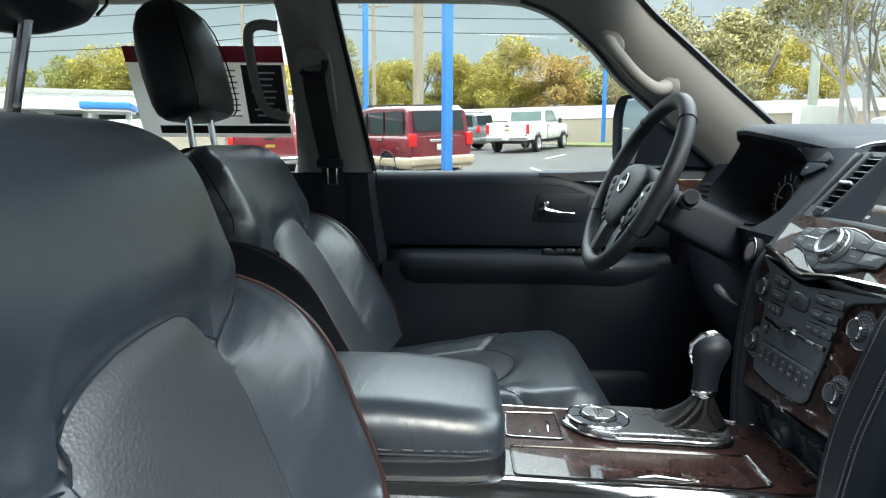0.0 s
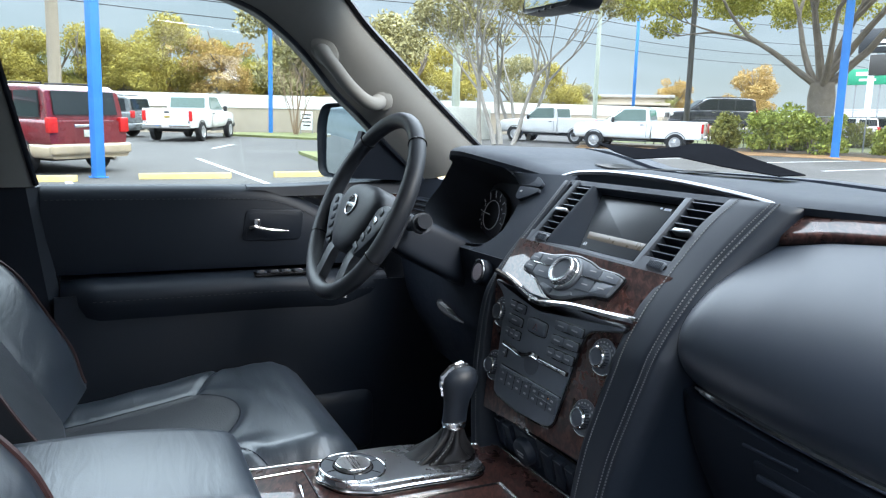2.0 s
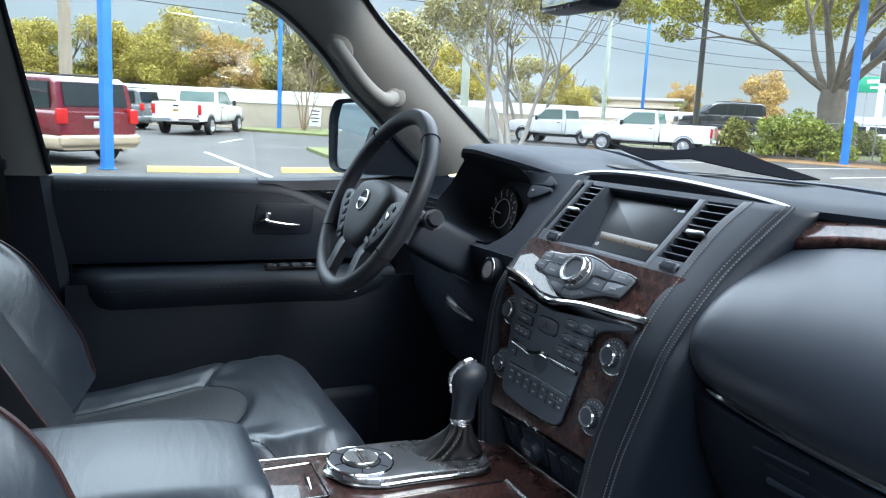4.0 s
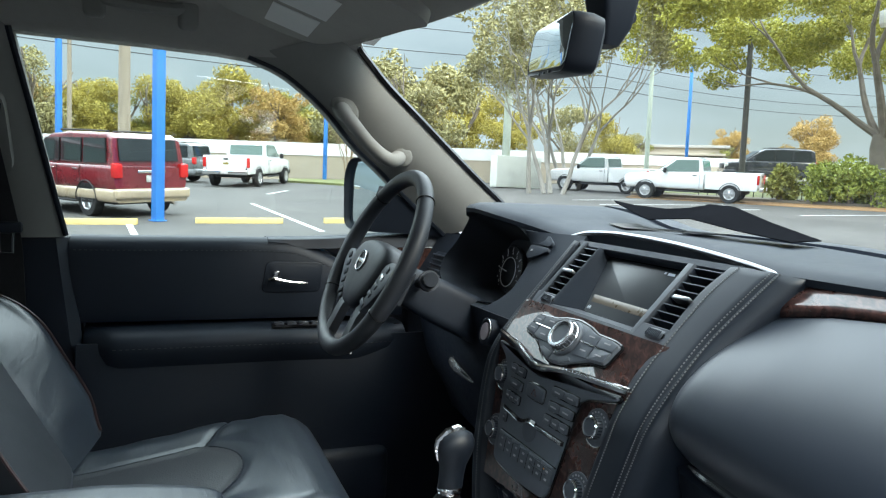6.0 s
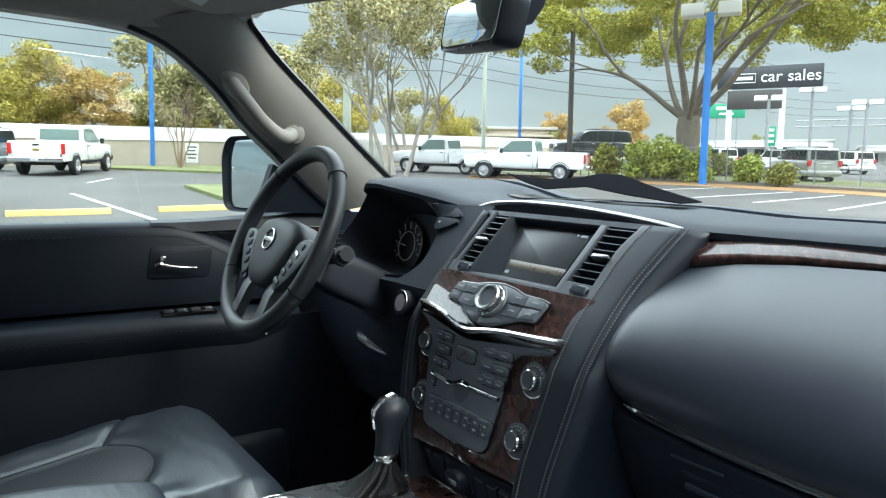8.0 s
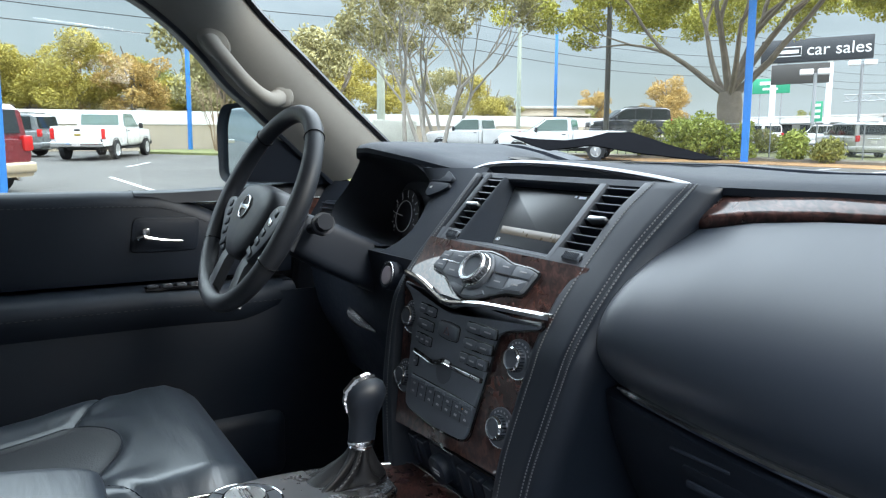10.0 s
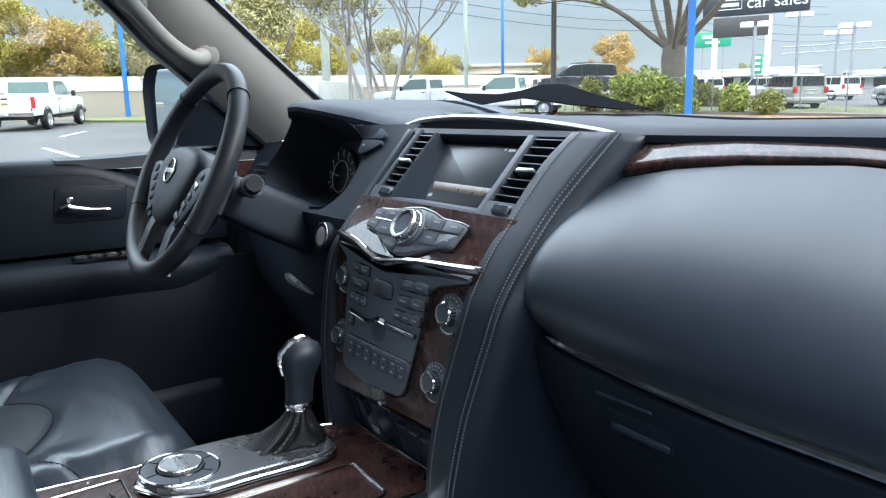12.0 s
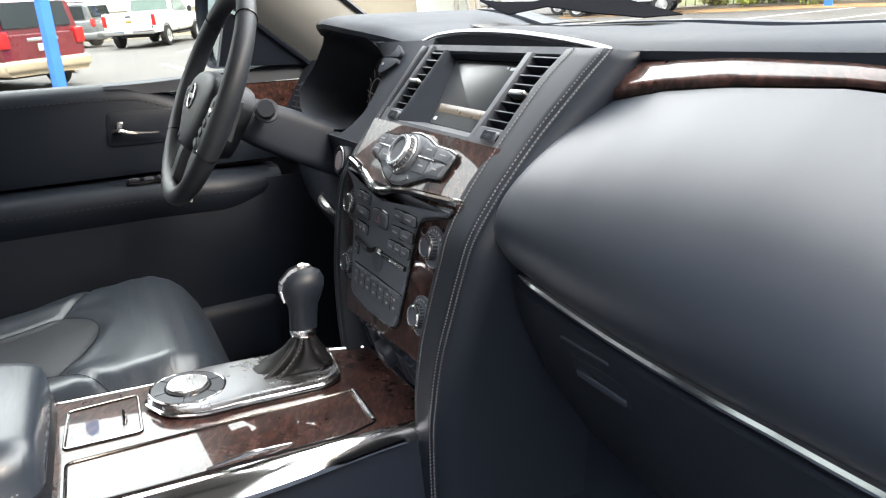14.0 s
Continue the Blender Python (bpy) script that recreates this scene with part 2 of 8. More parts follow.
def glass(name, tint=(1, 1, 1), gloss=0.05, haze=0.0):
    """A thin pane: clear, with mirrored light that grows towards grazing view, and a faint film of dust."""
    m = bpy.data.materials.new(name)
    m.use_nodes = True
    N, L = m.node_tree.nodes, m.node_tree.links
    N.clear()
    o, tr, gl, mx, lw = (N.new("ShaderNode" + k) for k in ("OutputMaterial", "BsdfTransparent", "BsdfGlossy", "MixShader", "LayerWeight"))
    tr.inputs[0].default_value = (*tint, 1)
    gl.inputs["Roughness"].default_value = 0.01
    lw.inputs["Blend"].default_value = 0.5
    pw = N.new("ShaderNodeMath")
    pw.operation = "POWER"
    pw.inputs[1].default_value = 5.0
    L.new(lw.outputs["Facing"], pw.inputs[0])
    ma = N.new("ShaderNodeMath")
    ma.operation = "MULTIPLY_ADD"
    ma.inputs[1].default_value, ma.inputs[2].default_value = 0.6, gloss
    L.new(pw.outputs[0], ma.inputs[0])
    L.new(ma.outputs[0], mx.inputs[0])
    L.new(tr.outputs[0], mx.inputs[1])
    L.new(gl.outputs[0], mx.inputs[2])
    end = mx
    if haze:
        df, m2, nz, rr, tx = (N.new("ShaderNode" + k) for k in ("BsdfDiffuse", "MixShader", "TexNoise", "MapRange", "TexCoord"))
        df.inputs[0].default_value = (0.8, 0.82, 0.85, 1)
        nz.inputs["Scale"].default_value = 3
        L.new(tx.outputs["Object"], nz.inputs["Vector"])
        rr.inputs["To Min"].default_value, rr.inputs["To Max"].default_value = haze * 0.6, haze * 1.4
        L.new(nz.outputs["Fac"], rr.inputs["Value"])
        L.new(rr.outputs[0], m2.inputs[0])
        L.new(mx.outputs[0], m2.inputs[1])
        L.new(df.outputs[0], m2.inputs[2])
        end = m2
    L.new(end.outputs[0], o.inputs["Surface"])
    return m


GAUGE = glow("lit_gauge_mark", (0.55, 0.60, 0.66), 0.025)
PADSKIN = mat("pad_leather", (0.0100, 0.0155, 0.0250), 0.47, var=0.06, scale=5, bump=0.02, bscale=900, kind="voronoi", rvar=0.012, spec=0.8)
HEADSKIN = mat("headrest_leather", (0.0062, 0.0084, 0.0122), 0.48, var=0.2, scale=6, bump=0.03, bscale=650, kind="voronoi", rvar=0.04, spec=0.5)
LEATHER = mat("black_leather", (0.0066, 0.0104, 0.0170), 0.50, var=0.1, scale=6, bump=0.02, bscale=800, kind="voronoi", rvar=0.02, spec=0.4)
DOORSKIN = mat("door_leather", (0.0090, 0.0138, 0.0225), 0.52, var=0.12, scale=6, bump=0.05, bscale=650, kind="voronoi", rvar=0.05, spec=0.35)
SEATSIDE = mat("seat_side_vinyl", (0.0066, 0.0084, 0.0120), 0.50, var=0.2, scale=6, bump=0.05, bscale=500, kind="voronoi", spec=0.4)
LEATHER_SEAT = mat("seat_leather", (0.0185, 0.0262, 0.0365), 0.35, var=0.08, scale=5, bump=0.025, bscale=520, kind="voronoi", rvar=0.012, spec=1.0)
PERF = mat("perforated_leather", (0.028, 0.0325, 0.039), 0.45, var=0.06, rvar=0.012, scale=7, bump=0.22, bscale=330, kind="voronoi", spec=0.8)
SOFT = mat("soft_black_plastic", (0.0105, 0.0150, 0.0230), 0.62, var=0.2, scale=7, bump=0.08, bscale=700, kind="voronoi", rvar=0.05, spec=0.28)
# soft plastic again, darkened: the down-facing lid's shade is in the colour
SOFT_SHADED = mat("shaded_soft_plastic", (0.0046, 0.0070, 0.0115), 0.65, var=0.2, scale=7, bump=0.08, bscale=700, kind="voronoi", rvar=0.05, spec=0.15)
DARKTHREAD = mat("dark_thread", (0.030, 0.032, 0.036), 0.7)
HARD = mat("hard_black_plastic", (0.0085, 0.0130, 0.0215), 0.55, var=0.15, scale=9, bump=0.08, bscale=700, spec=0.35)
RIMSKIN = mat("wheel_leather", (0.0165, 0.0200, 0.0260), 0.50, var=0.2, scale=8, bump=0.06, bscale=600, kind="voronoi", rvar=0.06, spec=0.5)
BOOT = mat("soft_boot_leather", (0.007, 0.0075, 0.009), 0.5, var=0.3, scale=20, bump=0.10, bscale=500, kind="voronoi", spec=0.35)
SPOKE = mat("satin_graphite", (0.10, 0.105, 0.11), 0.38, 0.6, var=0.08)
GLOSSY = mat("gloss_black", (0.006, 0.006, 0.007), 0.10, var=0.1, rvar=0.03)
GREY = mat("graphite_plastic", (0.050, 0.058, 0.070), 0.48, var=0.12, scale=12, bump=0.04, bscale=600)
FACE = mat("radio_graphite", (0.080, 0.092, 0.108), 0.46, var=0.08, scale=12, rvar=0.03, bump=0.03, bscale=600)
BUTTON = mat("button_graphite", (0.058, 0.067, 0.080), 0.38, var=0.1, scale=14)
CHROME = mat("chrome", (0.78, 0.78, 0.79), 0.10, 1.0, var=0.02, rvar=0.008)
SATIN = mat("satin_silver", (0.62, 0.62, 0.62), 0.24, 1.0, var=0.03, rvar=0.012)
BRUSHED = mat("brushed_silver", (0.60, 0.60, 0.60), 0.30, 1.0, var=0.15, rvar=0.08, scale=3, stretch=(60, 2, 2))
DARKSATIN = mat("dark_satin_metal", (0.52, 0.53, 0.55), 0.27, 1.0, var=0.03, rvar=0.012)
SMOKED = mat("smoked_satin_metal", (0.27, 0.275, 0.285), 0.30, 1.0, var=0.03, rvar=0.012)
STITCH = mat("grey_thread", (0.12, 0.122, 0.128), 0.7, var=0.1)
PIPING = mat("dark_red_piping", (0.035, 0.016, 0.016), 0.4, var=0.1)
TRIM = mat("grey_beige_trim", (0.225, 0.222, 0.207), 0.72, var=0.06, scale=10, bump=0.12, bscale=650)
HEADLINER = mat("headliner_cloth", (0.36, 0.345, 0.315), 0.95, var=0.06, scale=12, bump=0.25, bscale=500)
CARPET = mat("black_carpet", (0.042, 0.056, 0.078), 0.95, var=0.3, scale=30, bump=0.6, bscale=400)
WEB = mat("belt_webbing", (0.012, 0.012, 0.013), 0.75, var=0.2, scale=20, bump=0.4, bscale=600)
GLASS = glass("window_glass", (0.70, 0.73, 0.72), 0.04)
WINDSHIELD = glass("windshield_glass", (0.62, 0.65, 0.64), 0.03, haze=0.045)
MIRROR = mat("mirror_glass", (0.55, 0.63, 0.66), 0.02, 1.0, var=0.01, rvar=0.0)
SCREEN = mat("dark_screen", (0.032, 0.036, 0.040), 0.30, var=0.1, scale=4, rvar=0.03)
WHITEMARK = mat("white_marking", (0.75, 0.75, 0.75), 0.5)
DIMMARK = mat("dim_marking", (0.30, 0.30, 0.31), 0.5)
PAPER = mat("white_paper", (0.74, 0.74, 0.72), 0.8, var=0.04)
THIN_PAPER = mat("thin_paper", (0.74, 0.74, 0.72), 0.8, var=0.04)
THIN_PAPER.node_tree.nodes["Principled BSDF"].inputs["Transmission Weight"].default_value = 0.45
THIN_PAPER.node_tree.nodes["Principled BSDF"].inputs["IOR"].default_value = 1.02
PAPER_RED = mat("red_print", (0.45, 0.03, 0.06), 0.7)
PAPER_BLACK = mat("black_print", (0.03, 0.03, 0.035), 0.7)


def wood_material():
    """Lacquered burl: short wavy figure across the grain over a slow change of tone."""
    m = mat("burl_wood", (0.07, 0.022, 0.014), 0.30, var=0.3, coat=1.0)
    N, L = m.node_tree.nodes, m.node_tree.links
    b = N["Principled BSDF"]
    b.inputs["Coat Roughness"].default_value = 0.012
    b.inputs["Specular IOR Level"].default_value = 0.2
    t, mp, w, rp, big, mx = (N.new("ShaderNode" + k) for k in ("TexCoord", "Mapping", "TexNoise", "ValToRGB", "TexNoise", "Math"))
    turn = N.new("ShaderNodeMapping")
    turn.inputs["Rotation"].default_value = (0, 0, radians(-62))
    mp.inputs["Scale"].default_value = (70.0, 190.0, 90.0)
    w.inputs["Scale"].default_value, w.inputs["Distortion"].default_value = 1.0, 0.9
    w.inputs["Detail"].default_value, w.inputs["Roughness"].default_value = 1.5, 0.45
    big.inputs["Scale"].default_value, big.inputs["Detail"].default_value = 22.0, 2
    mx.operation = "MULTIPLY_ADD"
    mx.inputs[1].default_value = 0.45
    rp.color_ramp.elements[0].position, rp.color_ramp.elements[1].position = 0.52, 0.88
    rp.color_ramp.elements[0].color, rp.color_ramp.elements[1].color = (0.0105, 0.0050, 0.0046, 1), (0.062, 0.0265, 0.0210, 1)
    e = rp.color_ramp.elements.new(0.70)
    e.color = (0.027, 0.0115, 0.0095, 1)
    L.new(t.outputs["Object"], turn.inputs["Vector"])
    L.new(turn.outputs[0], mp.inputs["Vector"])
    L.new(mp.outputs[0], w.inputs["Vector"])
    L.new(t.outputs["Object"], big.inputs["Vector"])
    L.new(big.outputs["Fac"], mx.inputs[0])
    L.new(w.outputs["Fac"], mx.inputs[2])
    L.new(mx.outputs[0], rp.inputs[0])
    L.new(rp.outputs[0], b.inputs["Base Color"])
    return m


WOOD = wood_material()


def creased(m, strength):
    """Soft creases across a seat's leather, above its fine grain."""
    N, L = m.node_tree.nodes, m.node_tree.links
    t, mp, w, bp = (N.new("ShaderNode" + k) for k in ("TexCoord", "Mapping", "TexNoise", "Bump"))
    mp.inputs["Scale"].default_value = (38.0, 7.0, 16.0)
    w.inputs["Scale"].default_value, w.inputs["Detail"].default_value, w.inputs["Distortion"].default_value = 1.0, 3, 0.6
    bp.inputs["Strength"].default_value, bp.inputs["Distance"].default_value = strength, 0.004
    L.new(t.outputs["Object"], mp.inputs["Vector"])
    L.new(mp.outputs[0], w.inputs["Vector"])
    L.new(w.outputs["Fac"], bp.inputs["Height"])
    old = N["Principled BSDF"].inputs["Normal"].links
    if old:
        L.new(old[0].from_socket, bp.inputs["Normal"])
    L.new(bp.outputs[0], N["Principled BSDF"].inputs["Normal"])


creased(LEATHER_SEAT, 0.40)


def text(body, size, m, mt, parent, name="lettering", deep=0.02):
    c = bpy.data.curves.new(name, "FONT")
    c.body, c.size, c.extrude, c.align_x, c.align_y = body, size, deep, "CENTER", "CENTER"
    tmp = bpy.data.objects.new(name, c)
    scene.collection.objects.link(tmp)
    me = bpy.data.meshes.new_from_object(tmp.evaluated_get(bpy.context.evaluated_depsgraph_get()))
    bpy.data.objects.remove(tmp)
    me.transform(m)
    me.materials.append(mt)
    ob = new(name, me)
    ob.parent = parent
    return ob



# ---- the car's shell: x ahead, y to the driver's side, z up ----
SILL = 1.413


def side_y(z):
    return 0.79 - 0.475 * (z - SILL)


def S(x, z, out=0.0, s=1):
    """A point on the slanted side glass, out metres further outward; s = -1: the passenger's side."""
    return V((x, s * (side_y(z) + out), z))


WIN_EDGE = [(0.70, 1.445), (0.60, 1.520), (0.505, 1.595), (0.441, 1.643), (0.381, 1.700), (0.327, 1.743), (0.265, 1.780), (0.20, 1.801)]
WS_EDGE = [(0.875, 1.495), (0.790, 1.553), (0.684, 1.627), (0.576, 1.705), (0.488, 1.768), (0.438, 1.811), (0.412, 1.836), (0.395, 1.87)]


def a_pillar(s, name):
    p = thing(name, "grey-beige moulded windshield pillar trim above the dashboard", "pillar", (0.8, s * 0.75, 1.45), kind="structure")
    rings = []
    a = smooth_path([(x, 0, z) for x, z in WIN_EDGE], 4)
    b = smooth_path([(x, 0, z) for x, z in WS_EDGE], 4)
    for q, r in zip(a, b):
        w, v = S(q.x, q.z, 0, s), S(r.x, r.z, -0.01, s)
        inn = V((0, -s, 0))
        mid = (w + v) / 2 + inn * 0.028 + V((-0.004, 0, -0.004))
        ring = [w + V((0, s * 0.05, 0)), w + inn * 0.004, w * 0.82 + v * 0.18 + inn * 0.017, mid, w * 0.2 + v * 0.8 + inn * 0.02, v + inn * 0.004, v + V((0.0, s * 0.05, 0.02))]
        rings.append(ring)
    part("trim", loft(rings), TRIM, p)
    seal = [S(q.x, q.z, -0.004, s) for q in a]
    part("rubber_seal", tube(seal, 0.006, 6), HARD, p)
    band = [S(q.x, q.z, -0.012, s) + V((0.006, 0, 0.004)) for q in b]
    part("black_glass_edge", tube(band, 0.008, 6), GLOSSY, p)
    # grab handle with two rounded feet
    h = thing("pillar_grab_handle", "grey-beige moulded grab handle on the windshield pillar", "grab handle", S(0.47, 1.67, -0.03, s))
    pts = [S(0.395, 1.722, -0.020, s), S(0.398, 1.706, -0.050, s), S(0.418, 1.682, -0.066, s), S(0.452, 1.650, -0.068, s), S(0.488, 1.626, -0.064, s), S(0.516, 1.617, -0.056, s), S(0.544, 1.628, -0.024, s)]
    part("grip", tube(smooth_path(pts, 6), [0.0150 + 0.004 * abs(2 * k / 36 - 1) ** 3 for k in range(37)], 12), TRIM, h)
    for x, z, rx, rz in ((0.402, 1.720, 0.026, 0.038), (0.545, 1.632, 0.026, 0.031)):
        o = S(x, z, -0.022, s)
        m = axes(o, (0.62, 0, -0.78), (0.78, -s * 0.3, 0.62)) @ Matrix.Diagonal((rz / 0.03, rx / 0.03, 1, 1))
        foot = lathe([(0.030, -0.016), (0.030, 0.0), (0.026, 0.010), (0.016, 0.014), (0, 0.014)], 20)
        if (m.to_3x3() @ V((0, 0, 1))).y * s > 0:
            bmesh.ops.scale(foot, vec=(1, 1, -1), verts=foot.verts)
            bmesh.ops.reverse_faces(foot, faces=foot.faces)
        f = part("foot", moved(foot, m), TRIM, h)
        cap = lathe([(0.017, 0.0), (0.017, 0.0165), (0.012, 0.018), (0, 0.018)], 18)
        if (m.to_3x3() @ V((0, 0, 1))).y * s > 0:
            bmesh.ops.scale(cap, vec=(1, 1, -1), verts=cap.verts)
            bmesh.ops.reverse_faces(cap, faces=cap.faces)
        part("screw_cover", moved(cap, m), TRIM, f)
    return p


a_pillar(1, "pillar_front_driver")
a_pillar(-1, "pillar_front_passenger")


def b_pillar(s, name):
    p = thing(name, "grey-beige door pillar trim over a black lower cover", "pillar", (-0.24, s * 0.79, 1.43), kind="structure")
    rings = []
    for k in range(9):
        z = lerp(1.425, 1.835, k / 8)
        f, r = lerp(-0.145, -0.212, k / 8), lerp(-0.338, -0.345, k / 8) + 0.016 * math.sin(math.pi * k / 8)
        w, v, i = S(f, z, 0, s), S(r, z, 0, s), V((0, -s, 0))
        rings.append([w + V((0, s * 0.05, 0)), w, w + i * 0.014 + V((-0.012, 0, 0)), w * 0.7 + v * 0.3 + i * 0.034, w * 0.35 + v * 0.65 + i * 0.036, v + i * 0.016 + V((0.014, 0, 0)), v, v + V((0, s * 0.05, 0))])
    part("upper_trim", loft(rings), TRIM, p)
    rings = []
    for k in range(6):
        z = lerp(1.424, 0.74, k / 5)
        y = 0.785 - 0.03 * k / 5
        f, r = lerp(-0.14, -0.05, k / 5), -0.40
        rings.append([V((x, s * (y + o), z)) for x, o in ((f, 0.05), (f, 0), (f - 0.02, -0.02), (r + 0.02, -0.02), (r, 0), (r, 0.05))])
    part("lower_cover", loft(rings), HARD, p)
    part("rubber_seal", tube([S(lerp(-0.143, -0.21, k / 6), lerp(1.43, 1.81, k / 6), -0.004, s) for k in range(7)], 0.006, 6), HARD, p)
    # belt height slide, ring, webbing and latch plate
    b = thing("seat_belt", "black seat belt hanging from a grey-beige height adjuster", "seat belt", S(-0.25, 1.66, -0.05, s))
    m = axes(S(-0.26, 1.635, -0.034, s), (0, -s * 0.475, 1), (s, 0, 0))
    part("slide_bezel", prism(rounded([(-0.10, -0.045), (-0.09, 0.045), (0.075, 0.04), (0.085, -0.035)], 0.03), -0.02, 0.005, 0.004, m), TRIM, b)
    mk = axes(S(-0.258, 1.685, -0.045, s), (0, 0, 1), (s, 0, 0))
    part("adjuster_knob", prism(rounded([(-0.024, -0.020), (-0.020, 0.022), (0.026, 0.020), (0.022, -0.018)], 0.012), -0.01, 0.024, 0.009, mk), TRIM, b)
    part("guide_ring", tube(smooth_path([S(-0.285, 1.652, -0.062, s), S(-0.262, 1.640, -0.070, s), S(-0.235, 1.650, -0.068, s), S(-0.228, 1.675, -0.060, s)], 5), 0.0065, 8), HARD, b)
    web = [(1.652, -0.067), (1.60, -0.070), (1.52, -0.072), (1.445, -0.072), (1.40, -0.075), (1.30, -0.05), (1.10, -0.03), (0.80, -0.03)]
    rings = []
    for z, o in web:
        c = S(lerp(-0.258, -0.236, sstep(1.65, 1.40, z)), max(z, 1.40), o, s)
        c.z = z
        rings.append([c + V((dx, s * dy, 0)) for dx, dy in ((-0.025, 0), (0.025, 0.003), (0.025, 0.005), (-0.025, 0.002))])
    part("webbing", loft(rings), WEB, b)
    part("latch_cover", box(S(-0.238, 1.448, -0.08, s), (0.066, 0.014, 0.022), 0.006), HARD, b)
    o = S(-0.236, 1.41, -0.083, s)
    part("latch_plate", tube([o + V(q) for q in ((-0.012, 0, 0.026), (-0.011, 0, -0.012), (0.011, 0, -0.012), (0.012, 0, 0.026))], 0.0032, 6, closed=True), CHROME, b)
    # upright grab handle behind the pillar
    h = thing("pillar_grab_handle", "grey-beige upright grab handle on the rear side of the door pillar", "grab handle", S(-0.36, 1.65, -0.02, s))
    pts = [S(-0.335, 1.748, -0.02, s), S(-0.372, 1.750, -0.03, s), S(-0.397, 1.735, -0.035, s), S(-0.402, 1.68, -0.035, s), S(-0.397, 1.61, -0.035, s), S(-0.382, 1.570, -0.03, s), S(-0.335, 1.556, -0.02, s)]
    part("grip", tube(smooth_path(pts, 6), 0.0115, 10), TRIM, h)


b_pillar(1, "pillar_middle_driver")
b_pillar(-1, "pillar_middle_passenger")


def roof_rail(s, name):
    """The soft rail over the side windows, from the front pillar back to the tail."""
    rings = []
    for x in (0.42, 0.34, 0.26, 0.20, 0.14, 0.0, -0.2, -0.4, -0.8, -1.3, -1.8, -2.2):
        zw = interp(x, [-2.2, -0.3, 0.0, 0.14, 0.214, 0.275, 0.335, 0.42], [1.80, 1.808, 1.808, 1.806, 1.801, 1.790, 1.795, 1.83])
        w = S(x, zw, 0, s)
        i = V((0, -s, 0))
        rings.append([w + V((0, s * 0.06, 0.0)), w + i * 0.004, w + i * 0.022 + V((0, 0, 0.010)), w + i * 0.040 + V((0, 0, 0.034)), V((x, s * 0.49, 1.885)), V((x, s * 0.44, 1.905)), V((x, s * 0.44, 1.95)), w + V((0, s * 0.06, 0.09))])
    return structure(name, loft(rings), HEADLINER, "grey-beige padded roof rail over the side windows", "roof rail")


roof_rail(1, "roof_rail_driver")
roof_rail(-1, "roof_rail_passenger")
structure("ceiling", grid(lambda u, v: (lerp(-2.2, 0.46, u), lerp(-0.47, 0.47, v), 1.905 + 0.02 * math.sin(math.pi * v) - 0.045 * sstep(0.86, 1, u)), 20, 10, -0.03), HEADLINER, "grey-beige cloth headliner of the car", "ceiling")


def header():
    """The strip of lining along the top of the windshield."""
    rings = []
    for k in range(21):
        y = lerp(-0.60, 0.60, k / 20)
        q = (y / 0.60) ** 2
        x = 0.56 - 0.15 * q
        z = 1.862 - 0.012 * q
        rings.append([V((x, y, z)), V((x - 0.03, y, z - 0.012)), V((x - 0.12, y, z + 0.010)), V((x - 0.20, y, z + 0.045)), V((x - 0.15, y, z + 0.09)), V((x + 0.02, y, z + 0.03))])
    return structure("header", loft(rings), HEADLINER, "grey-beige lining along the top of the windshield", "header")


header()


def grab_roof():
    h = thing("roof_grab_handle", "folded dark grey grab handle on the roof rail above the door", "grab handle", (0.02, 0.55, 1.85))
    a, b = V((-0.067, 0.536, 1.853)), V((0.086, 0.536, 1.850))
    part("grip", tube(smooth_path([a + V((0.0, -0.006, 0.012)), a + V((0.03, -0.02, 0.004)), (a + b) / 2 + V((0, -0.024, 0.002)), b + V((-0.03, -0.02, 0.004)), b + V((0, -0.006, 0.012))], 5), 0.0115, 10), TRIM, h)
    for q in (a, b):
        part("hinge_cover", box(q + V((0, -0.006, 0.0)), (0.036, 0.030, 0.052), 0.010, 3), TRIM, h)


grab_roof()


def sun_visor(s, name):
    v = thing(name, "folded grey-beige sun visor with a printed white label", "sun visor", (0.25, s * 0.30, 1.85))
    m = axes((0.250, s * 0.300, 1.842), (0, -1, 0), (0.955, 0, -0.29))
    pts = [(-0.185, -0.12), (-0.187, 0.01), (-0.165, 0.062), (-0.12, 0.082), (0.185, 0.165), (0.205, 0.14), (0.195, -0.12)]
    pts = [(x * s, y) for x, y in pts]
    part("panel", prism(rounded(pts, 0.03), -0.012, 0.010, 0.006, m), HEADLINER, v)
    for k, (x, y, w, h) in enumerate(((-0.078, 0.002, 0.115, 0.080), (0.055, 0.008, 0.115, 0.080))):
        part("label", box((0, 0, 0), (w, h, 0.001), m=m @ Matrix.Translation((x * s, y, -0.0128))), PAPER, v, "white printed warning label")
    return v


sun_visor(1, "sun_visor")
sun_visor(-1, "sun_visor")

# windshield and side panes
def ws_point(u, v):
    e = smooth_path([(x, 0, z) for x, z in [(WS_EDGE[0][0] + 0.12, WS_EDGE[0][1] - 0.09)] + WS_EDGE], 4)
    q = e[min(len(e) - 1, int(round(v * (len(e) - 1))))]
    y = side_y(q.z) - 0.006
    t = 2 * u - 1
    return (q.x + 0.16 * (1 - t * t) + 0.02, y * t, q.z + 0.012 * (1 - t * t))


glass_front = structure("windshield", grid(ws_point, 20, 28), WINDSHIELD, "clear curved windshield with a light film of dust", "windshield")
glass_front.visible_shadow = False


def pane(name, corners, label, parent=None):
    bm = hull_slab(corners, (0, 1, 0), 0.003)
    ob = structure(name, bm, GLASS, label, "window")
    ob.visible_shadow = False
    return ob


